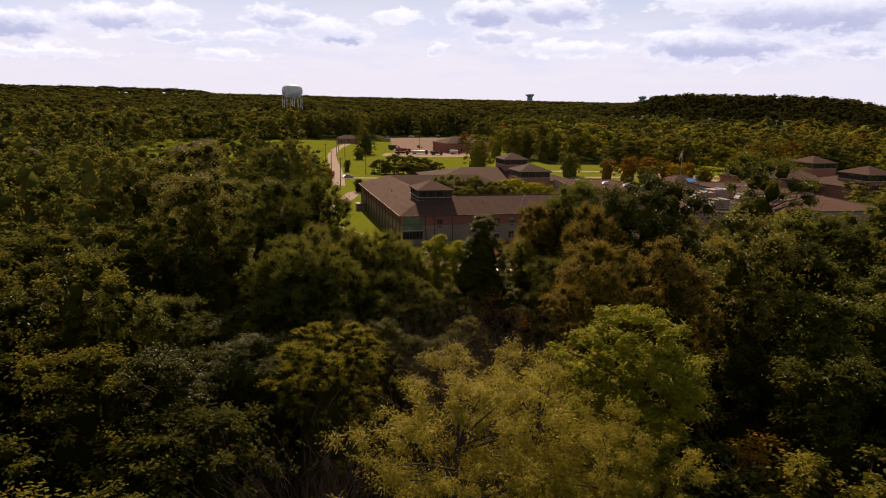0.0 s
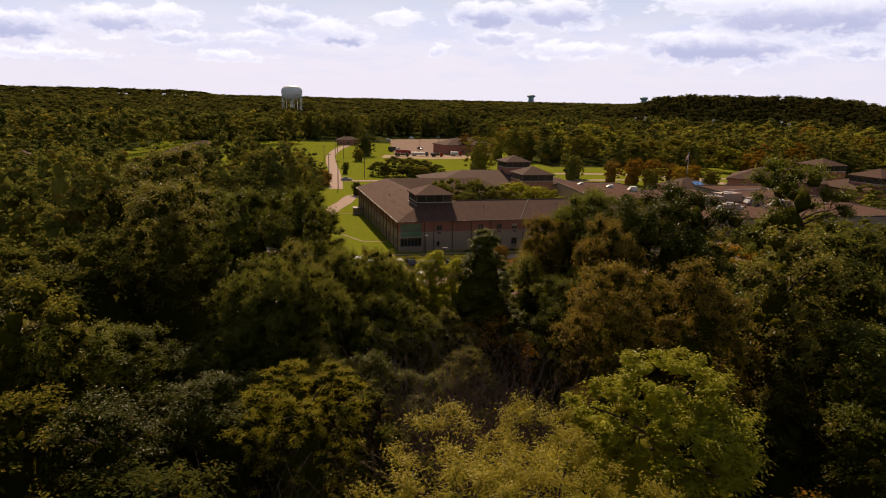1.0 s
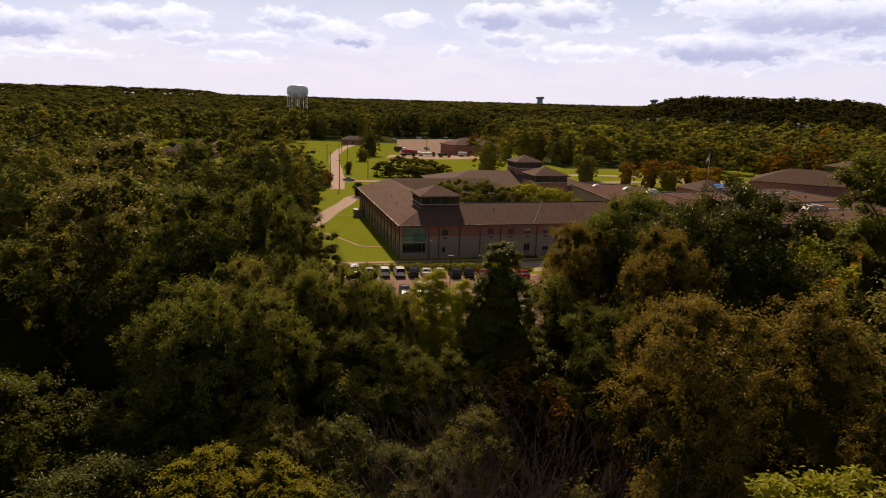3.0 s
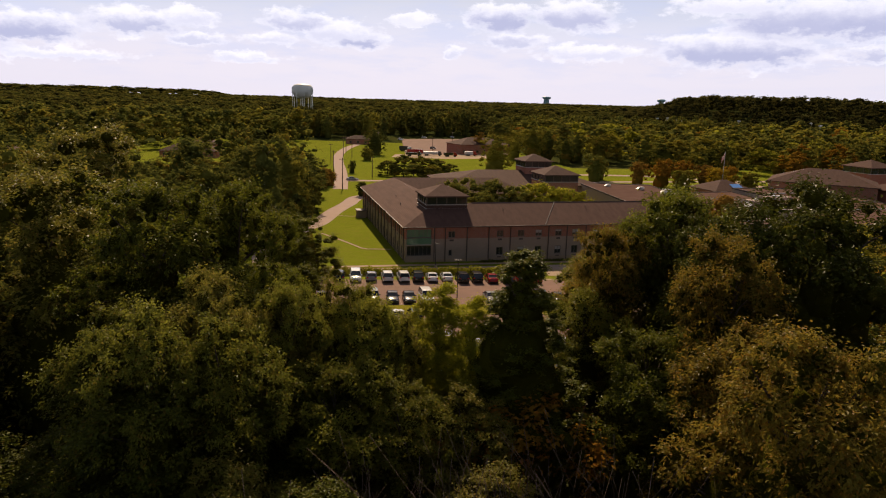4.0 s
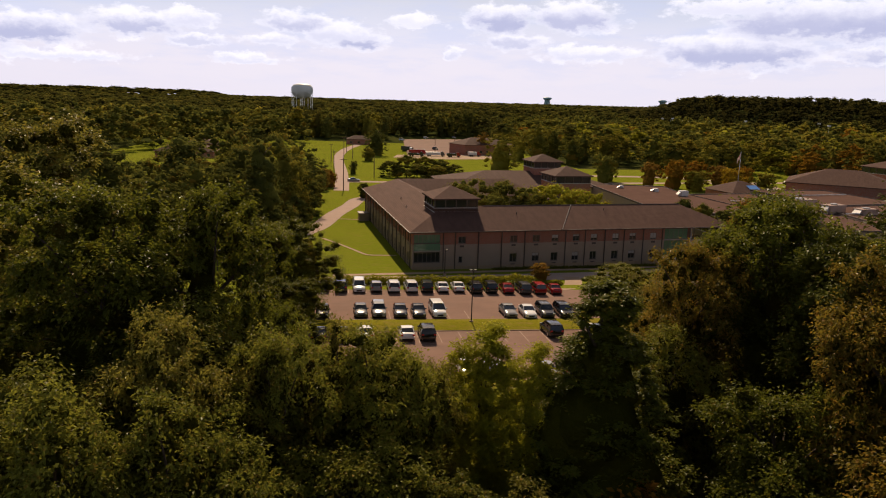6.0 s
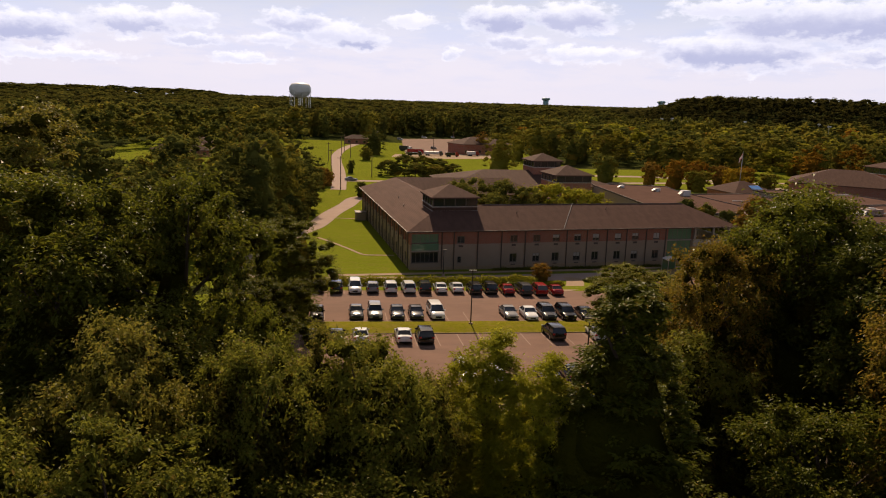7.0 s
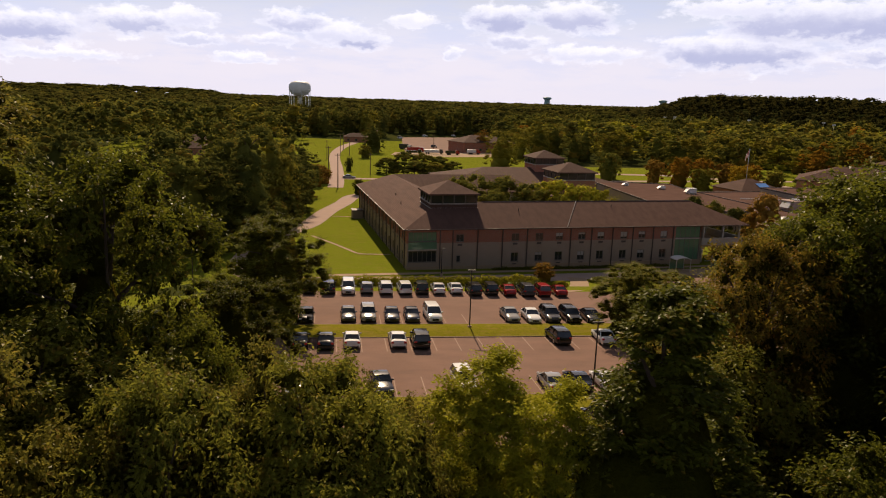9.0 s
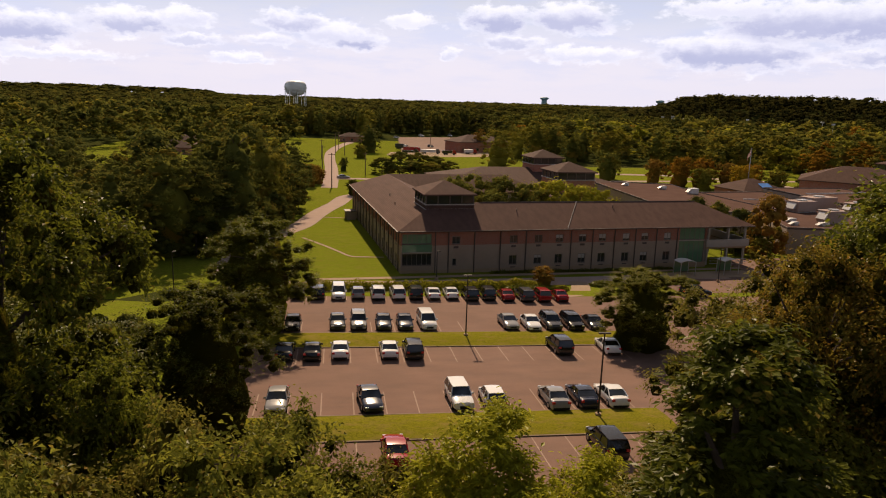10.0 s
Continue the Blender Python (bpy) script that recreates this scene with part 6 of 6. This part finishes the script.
# ---------------------------------------------------------------- poles
def lamp_post(x, y, h, heads=2, turn=0):
    p = tagged(new("street_lamp"), "dark slender parking-lot lamp post with box head", "street lamp", "lot lamps")
    p.matrix_basis = pose(x, y, ground_z(x, y) + 0.1, 0, 0, turn)
    part("footing", tubed((0, 0, -0.3), (0, 0, 0.35), 0.28, 0.26, 12), CONCRETE, p)
    part("post", tubed((0, 0, 0.3), (0, 0, h), 0.085, 0.06, 10), POLE, p)
    for i in range(heads):
        s = 1 if i == 0 else -1
        part("lamp_head", box(bmesh.new(), min(0.05 * s, 0.5 * s), -0.13, h - 0.10, max(0.05 * s, 0.5 * s), 0.13, h + 0.02, bevel=0.02), POLE, p)


lamp_post(8.0, 3.8, 7.4, 2)
lamp_post(15.05, -19.7, 7.5, 2)
lamp_post(-27.1, 16.3, 7.6, 1)
lamp_post(56.4, 32.2, 5.6, 1)
lamp_post(8.9, 33.9, 4.6, 1)


def utility_pole(x, y, h, arms=1, turn=0):
    p = tagged(new("utility_pole"), "weathered timber utility pole with crossarm", "utility pole", "utility poles")
    p.matrix_basis = pose(x, y, ground_z(x, y), 0, 0, turn)
    part("post", tubed((0, 0, -0.5), (0, 0, h), 0.19, 0.13, 8), WOODPOLE, p)
    for k in range(arms):
        part("crossarm", box(bmesh.new(), -1.1, -0.06, h - 0.6 - k * 0.9, 1.1, 0.06, h - 0.45 - k * 0.9), WOODPOLE, p)


for x, y, h in ((-11.5, 171, 12.0), (-8.2, 151, 11.0), (4.2, 193, 8.5), (-2.4, 288, 9.5), (-7.0, 300, 10.5), (-5.2, 330, 10.0), (-13.5, 262, 9.0), (47.5, 330, 10.5), (70, 262, 8.0), (76, 430, 10.0)):
    utility_pole(x, y, h, 1, rnd.uniform(-10, 10))
for k in range(9):
    a = radians(rnd.uniform(25, 39))
    d = rnd.uniform(600, 660)
    x, y = d * math.sin(a), d * math.cos(a) - 70
    p = tagged(new("flood_light"), "tall pole with pale flood-light box", "flood light", "flood lights")
    p.matrix_basis = pose(x, y, ground_z(x, y))
    part("post", tubed((0, 0, 0), (0, 0, 19), 0.2, 0.15, 6), STEEL, p)
    part("lamp_box", box(bmesh.new(), -1.3, -0.4, 18.4, 1.3, 0.4, 19.6, bevel=0.05), WHITEMETAL, p)

flagpole = tagged(new("flagpole"), "tall pale flagpole with striped flag", "flagpole")
flagpole.matrix_basis = pose(132.8, 146.1, ground_z(132.8, 146.1))
part("post", tubed((0, 0, 0), (0, 0, 16.2), 0.16, 0.09, 8), STEEL, flagpole)
part("finial", tubed((0, 0, 16.2), (0, 0, 16.5), 0.16, 0.05, 8), STEEL, flagpole)
fb = bmesh.new()
rows = []
for i in range(9):
    rows.append([(-0.1 - i * 0.15, 0.16 * math.sin(i * 1.3 + k * 0.3), 16.0 - k * 0.30 - i * 0.26) for k in range(7)])
grid = [[fb.verts.new(p) for p in r] for r in rows]
for a, b in zip(grid, grid[1:]):
    for i in range(6):
        fb.faces.new((a[i], a[i + 1], b[i + 1], b[i]))
bmesh.ops.solidify(fb, geom=fb.faces[:], thickness=0.02)


def flag_mat(nt):
    tc = nt.nodes.new("ShaderNodeTexCoord")
    w = nt.nodes.new("ShaderNodeTexWave")
    w.bands_direction = "Z"
    w.inputs["Scale"].default_value = 1.1
    nt.links.new(tc.outputs["Object"], w.inputs["Vector"])
    return shiny(nt, ramp(nt, w.outputs[1], [(0.45, (0.35, 0.04, 0.05)), (0.55, (0.6, 0.58, 0.56))]), 0.8)


part("flag", fb, material("striped flag cloth", flag_mat), flagpole, "striped flag cloth")


# ---------------------------------------------------------------- shelters by the entrance
def shelter(x, y, turn):
    s = tagged(new("bus_shelter"), "small curved-roof glazed smoking shelter beside the drive", "shelter", "shelters")
    s.matrix_basis = pose(x, y, ground_z(x, y) + 0.08, 0, 0, turn)
    part("slab", box(bmesh.new(), -1.8, -1.3, -0.2, 1.8, 1.3, 0.05), CONCRETE, s)
    bm = bmesh.new()
    rings = []
    for yy in (-1.15, 1.15):
        top = [(1.6 * math.cos(math.pi * (0.12 + 0.76 * i / 10)), yy, 2.2 + 0.55 * math.sin(math.pi * (0.12 + 0.76 * i / 10))) for i in range(11)]
        rings.append(top + [(px, yy, pz - 0.08) for px, _, pz in reversed(top)])
    loft(bm, rings)
    part("roof", bm, WHITEMETAL, s, "pale curved metal roof")
    for px in (-1.45, 1.45):
        for py in (-1.05, 1.05):
            part("post", box(bmesh.new(), px - 0.05, py - 0.05, 0.04, px + 0.05, py + 0.05, 2.45), STEEL, s)
    part("back_panel", box(bmesh.new(), -1.38, 1.02, 0.3, 1.38, 1.06, 2.2), GREENGLASS, s)
    for k in range(3):
        part("slat", box(bmesh.new(), -1.3, 0.5 - 0.12 * k, 0.42, 1.3, 0.6 - 0.12 * k, 0.46), WOODPOLE, s)


shelter(53.0, 37.4, 6)
shelter(61.6, 38.2, 6)
tagged(link_mesh("pavement", ribbon([(49, 36.4), (58, 37.2), (66, 37.9)], 4.5, 0.10), CONCRETE), "tan concrete forecourt by the shelters", "footpath", kind="structure")


# ---------------------------------------------------------------- neighbouring buildings
def lantern_tower(host, cx, cy, w, zg, ze, pitch, ribbon_h, turn):
    """A square brick tower with ribbon glazing under a hip roof, as a part of its building."""
    m = pose(cx, cy, 0, 0, 0, turn)
    h = w / 2
    sq = lambda k: [(-k, -k), (k, -k), (k, k), (-k, k)]
    t = part("tower", prism(bmesh.new(), sq(h), zg, ze - ribbon_h), BRICK, host, "square red brick tower")
    t.matrix_basis = m
    part("ledge", prism(bmesh.new(), sq(h + 0.12), ze - ribbon_h - 0.1, ze - ribbon_h + 0.12), PALEBAND, t)
    part("glazing", prism(bmesh.new(), sq(h - 0.12), ze - ribbon_h + 0.1, ze - 0.2), GLASS, t)
    for k in range(5):
        a = -h + 0.15 + (w - 0.3) * k / 4
        for s in (-1, 1):
            part("mullion", box(bmesh.new(), a - 0.1, min(s * (h - 0.12), s * h), ze - ribbon_h + 0.12, a + 0.1, max(s * (h - 0.12), s * h), ze - 0.22), PIER, t)
            part("mullion", box(bmesh.new(), min(s * (h - 0.12), s * h), a - 0.1, ze - ribbon_h + 0.12, max(s * (h - 0.12), s * h), a + 0.1, ze - 0.22), PIER, t)
    part("tower_roof", hip_roof(bmesh.new(), -h, -h, h, h, ze, pitch, 0.6, 0.3), SHINGLE_B, t)
    return t


def low_block(host, x0, y0, x1, y1, zg, ze, pitch, turn=0.0, wall=BRICK, over=0.6):
    cx, cy = (x0 + x1) / 2, (y0 + y1) / 2
    hw, hd = (x1 - x0) / 2, (y1 - y0) / 2
    m = pose(cx, cy, 0, 0, 0, turn)
    w = part("wall", prism(bmesh.new(), [(-hw, -hd), (hw, -hd), (hw, hd), (-hw, hd)], zg, ze - 0.25), wall, host)
    w.matrix_basis = m
    n = max(2, int((x1 - x0) / 4.5))
    for i in range(n):
        a = -hw + (x1 - x0) * (i + 0.5) / n
        fr = part("window", box(bmesh.new(), a - 0.8, -hd - 0.05, zg + 1.1, a + 0.8, -hd - 0.003, zg + 2.6), FRAME, w)
        part("pane", box(bmesh.new(), a - 0.7, -hd - 0.08, zg + 1.2, a + 0.7, -hd - 0.053, zg + 2.5), GLASS, fr)
    r = part("roof", hip_roof(bmesh.new(), -hw, -hd, hw, hd, ze, pitch, over, 0.25), SHINGLE_B, host)
    r.matrix_basis = m
    return w


north = thing("building", "low hip-roofed school wing with brick lantern towers", "building")
low_block(north, 24, 131, 80, 161, -1.6, 3.4, 0.24, 3.0, BLOCK)
low_block(north, 30, 104, 54, 122, -1.6, 3.2, 0.24, 4.0, BLOCK)
lantern_tower(north, 59.7, 147.0, 9.8, 4.0, 10.6, 0.42, 2.2, 5.7)
lantern_tower(north, 57.3, 114.0, 11.0, -1.6, 9.3, 0.40, 2.2, 5.7)


def flat_block(host, outline, zg, zt, name="wall"):
    w = part(name, prism(bmesh.new(), outline, zg, zt - 0.4), BLOCK, host)
    part("roof_deck", prism(bmesh.new(), outline, zt - 0.395, zt - 0.2), FLATROOF, w, "brown gravel flat roof")
    n = len(outline)
    cx, cy = sum(p[0] for p in outline) / n, sum(p[1] for p in outline) / n
    for i in range(n):
        (xa, ya), (xb, yb) = outline[i], outline[(i + 1) % n]
        inn = lambda x, y: (x + (cx - x) * 0.012, y + (cy - y) * 0.012)
        part("parapet", prism(bmesh.new(), [(xa, ya), (xb, yb), inn(xb, yb), inn(xa, ya)], zt - 0.397, zt + 0.05), FASCIA, w)
    return w


school = thing("building", "sprawling flat-roofed school with gravel roofs and rooftop units", "building")
flat_block(school, [(70, 72), (98, 76), (95, 116), (97, 131), (73, 137)], -1.6, 4.0)
flat_block(school, [(98.5, 76), (118, 84), (120.5, 119), (95.5, 115.6)], -1.6, 3.4)
flat_block(school, [(121, 84), (150, 90), (147, 120), (121, 119.5)], -1.6, 4.6)
flat_block(school, [(83.5, 54), (112, 49), (118, 83.6), (90, 74.4)], -1.6, 4.0)
flat_block(school, [(112.4, 50), (150, 52), (150, 89.6), (118.4, 83.6)], -1.6, 4.4)


def roof_unit(x, y, w, d, h, zt, turn, colour=BOX, fan=True):
    u = tagged(new("rooftop_unit"), "tan metal ventilation unit on the gravel roof", "rooftop unit", "rooftop units")
    u.matrix_basis = pose(x, y, zt - 0.2, 0, 0, turn)
    part("housing", box(bmesh.new(), -w / 2, -d / 2, 0.15, w / 2, d / 2, h, bevel=0.06), colour, u)
    part("curb", box(bmesh.new(), -w / 2 + 0.1, -d / 2 + 0.1, -0.1, w / 2 - 0.1, d / 2 - 0.1, 0.147), STEEL, u)
    part("hood", solid(bmesh.new(), [(-w / 2 - 0.9, -d / 3, h * 0.35), (-w / 2 - 0.01, -d / 3, h * 0.35), (-w / 2 - 0.01, d / 3, h * 0.35), (-w / 2 - 0.9, d / 3, h * 0.35), (-w / 2 - 0.01, -d / 3, h * 0.85), (-w / 2 - 0.01, d / 3, h * 0.85)],
         ((3, 2, 1, 0), (0, 1, 4), (2, 3, 5), (0, 4, 5, 3), (1, 2, 5, 4))), WHITEMETAL, u)
    if fan:
        part("fan_ring", tubed((0, 0, h), (0, 0, h + 0.25), min(w, d) * 0.3, min(w, d) * 0.3, 14), STEEL, u)


for x, y, w, d, h, tn in ((103, 77, 6.0, 4.0, 2.6, 12), (112, 83, 8.0, 4.4, 2.8, 12), (99, 61, 5.0, 3.6, 2.7, 8), (117, 76, 5.5, 3.0, 2.3, 12), (123, 72, 5.0, 3.2, 1.9, 10)):
    roof_unit(x, y, w, d, h, 4.0, tn)
for x, y, w, d, h in ((92, 108, 2.4, 2.0, 1.6), (88, 118, 1.6, 1.4, 1.0), (80, 126, 1.2, 1.2, 0.9), (90, 62, 1.6, 1.4, 0.8), (94, 57, 2.0, 1.4, 0.7), (88, 58, 1.2, 1.2, 0.7), (107, 68, 1.8, 1.2, 0.8)):
    roof_unit(x, y, w, d, h, 4.0, 8, WHITEMETAL, False)
# Slim pale tubes on brackets, added for thin lines across the flat roofs.
duct = thing("roof_duct", "slim pale tube added for a thin line on the gravel roof", "duct")
for (xa, ya), (xb, yb), z in (((116, 70), (140, 74), 4.9), ((100, 96), (118, 92), 4.4), ((124, 104), (146, 108), 5.0)):
    part("duct_run", tubed((xa, ya, z - 0.3), (xb, yb, z - 0.3), 0.16, 0.16, 10), WHITEMETAL, duct)
    part("bracket", box(bmesh.new(), (xa + xb) / 2 - 0.1, (ya + yb) / 2 - 0.5, z - 1.1, (xa + xb) / 2 + 0.1, (ya + yb) / 2 + 0.5, z - 0.46), STEEL, duct)

pavilion = thing("building", "small hip-roofed pavilion beside the flagpole", "building")
low_block(pavilion, 118, 127, 134, 141, -1.6, 2.6, 0.42, 8, BRICK)
sheet_ob = tagged(new("roof_sheet"), "bright blue sheet laid over a patch of roof", "sheet")
part("sheet", solid(bmesh.new(), [(126.6, 127.4, 3.2), (130.6, 127.9, 3.2), (130.2, 131.0, 4.55), (126.3, 130.5, 4.55), (126.6, 127.4, 3.26), (130.6, 127.9, 3.26), (130.2, 131.0, 4.61), (126.3, 130.5, 4.61)],
     ((3, 2, 1, 0), (4, 5, 6, 7), (0, 1, 5, 4), (1, 2, 6, 5), (2, 3, 7, 6), (3, 0, 4, 7))), BLUE, sheet_ob)

east = thing("building", "brick school wing with brown hip roofs and lantern towers", "building")
low_block(east, 148, 122, 182, 146, -1.6, 5.6, 0.36, -38, BRICK)
lantern_tower(east, 197.0, 150.0, 13.0, -1.6, 9.9, 0.38, 2.4, 8)
low_block(east, 176, 100, 206, 128, -1.6, 4.6, 0.3, 8, BRICK)
lantern_tower(east, 188.0, 108.0, 13.5, -1.6, 9.4, 0.38, 2.4, 8)

station = thing("building", "brick fire station with brown hip roof and bay doors", "building")
low_block(station, 62, 336, 90, 356, -1.6, 4.6, 0.38, 18, BRICK)
low_block(station, 74, 352, 100, 372, -1.6, 3.6, 0.38, 18, BRICK)
for x0, y0, x1, y1, ze in ((-98, 270, -70, 284, 2.6), (-4, 408, 12, 418, 3.0), (-170, 240, -150, 252, 2.8), (-96, 330, -80, 342, 2.6)):
    hs = thing("house", "low house with brown hipped roof among trees", "house", "distant houses")
    low_block(hs, x0, y0, x1, y1, ground_z(x0, y0) - 0.3, ground_z(x0, y0) + ze + 0.6, 0.45, rnd.uniform(-8, 8), BRICK)


# ---------------------------------------------------------------- water towers
def water_tower(x, y, zt, r, zb, mat, legs, label):
    w = tagged(new("water_tower"), label, "water tower", "water towers")
    z0 = ground_z(x, y)
    w.matrix_basis = pose(x, y, 0)
    prof = [(0.0, zb - 2.4), (r * 0.35, zb - 2.0), (r * 0.75, zb - 0.2), (r * 0.95, zb + (zt - zb) * 0.25), (r, zb + (zt - zb) * 0.48), (r * 0.96, zb + (zt - zb) * 0.72), (r * 0.78, zb + (zt - zb) * 0.9), (r * 0.4, zt - 0.25), (0.0, zt)]
    bm = bmesh.new()
    n = 28
    rings = [[bm.verts.new((q * math.cos(2 * math.pi * i / n), q * math.sin(2 * math.pi * i / n), z)) for i in range(n)] for q, z in prof[1:-1]]
    for a, b in zip(rings, rings[1:]):
        for i in range(n):
            bm.faces.new((a[i], a[(i + 1) % n], b[(i + 1) % n], b[i]))
    for ring, tip, rev in ((rings[0], prof[0], True), (rings[-1], prof[-1], False)):
        c = bm.verts.new((0, 0, tip[1]))
        for i in range(n):
            f = (ring[i], ring[(i + 1) % n], c)
            bm.faces.new(f[::-1] if rev else f)
    part("tank", bm, mat, w, smooth_faces=True)
    part("riser", tubed((0, 0, z0), (0, 0, zb - 1.5), r * 0.07, r * 0.07, 14), mat, w)
    for k in range(legs):
        a = 2 * math.pi * (k + 0.3) / legs
        q = r * 0.93
        part("leg", tubed((q * math.cos(a), q * math.sin(a), z0 - 1), (q * math.cos(a), q * math.sin(a), zb + (zt - zb) * 0.25), 0.42, 0.38, 10), mat, w)
    if legs:
        bmr = bmesh.new()
        for k in range(24):
            a, b = 2 * math.pi * k / 24, 2 * math.pi * (k + 1) / 24
            tube(bmr, (r * 1.04 * math.cos(a), r * 1.04 * math.sin(a), zb + (zt - zb) * 0.3), (r * 1.04 * math.cos(b), r * 1.04 * math.sin(b), zb + (zt - zb) * 0.3), 0.2, 0.2, 5)
        part("walkway", bmr, mat, w)
    else:
        part("pedestal", tubed((0, 0, z0), (0, 0, zb), r * 0.75, r * 0.6, 16), mat, w)


water_tower(-48.5, 687.5, 45.6, 11.6, 32.2, TANK, 8, "pale multi-legged water tower rising over the woods")
water_tower(659.8, 2130, 58.0, 14.0, 50.0, TEAL, 0, "small teal pedestal water tower on the horizon")
water_tower(994.0, 1999, 58.5, 13.0, 50.0, TEAL, 0, "small grey-green water tower behind the hill")
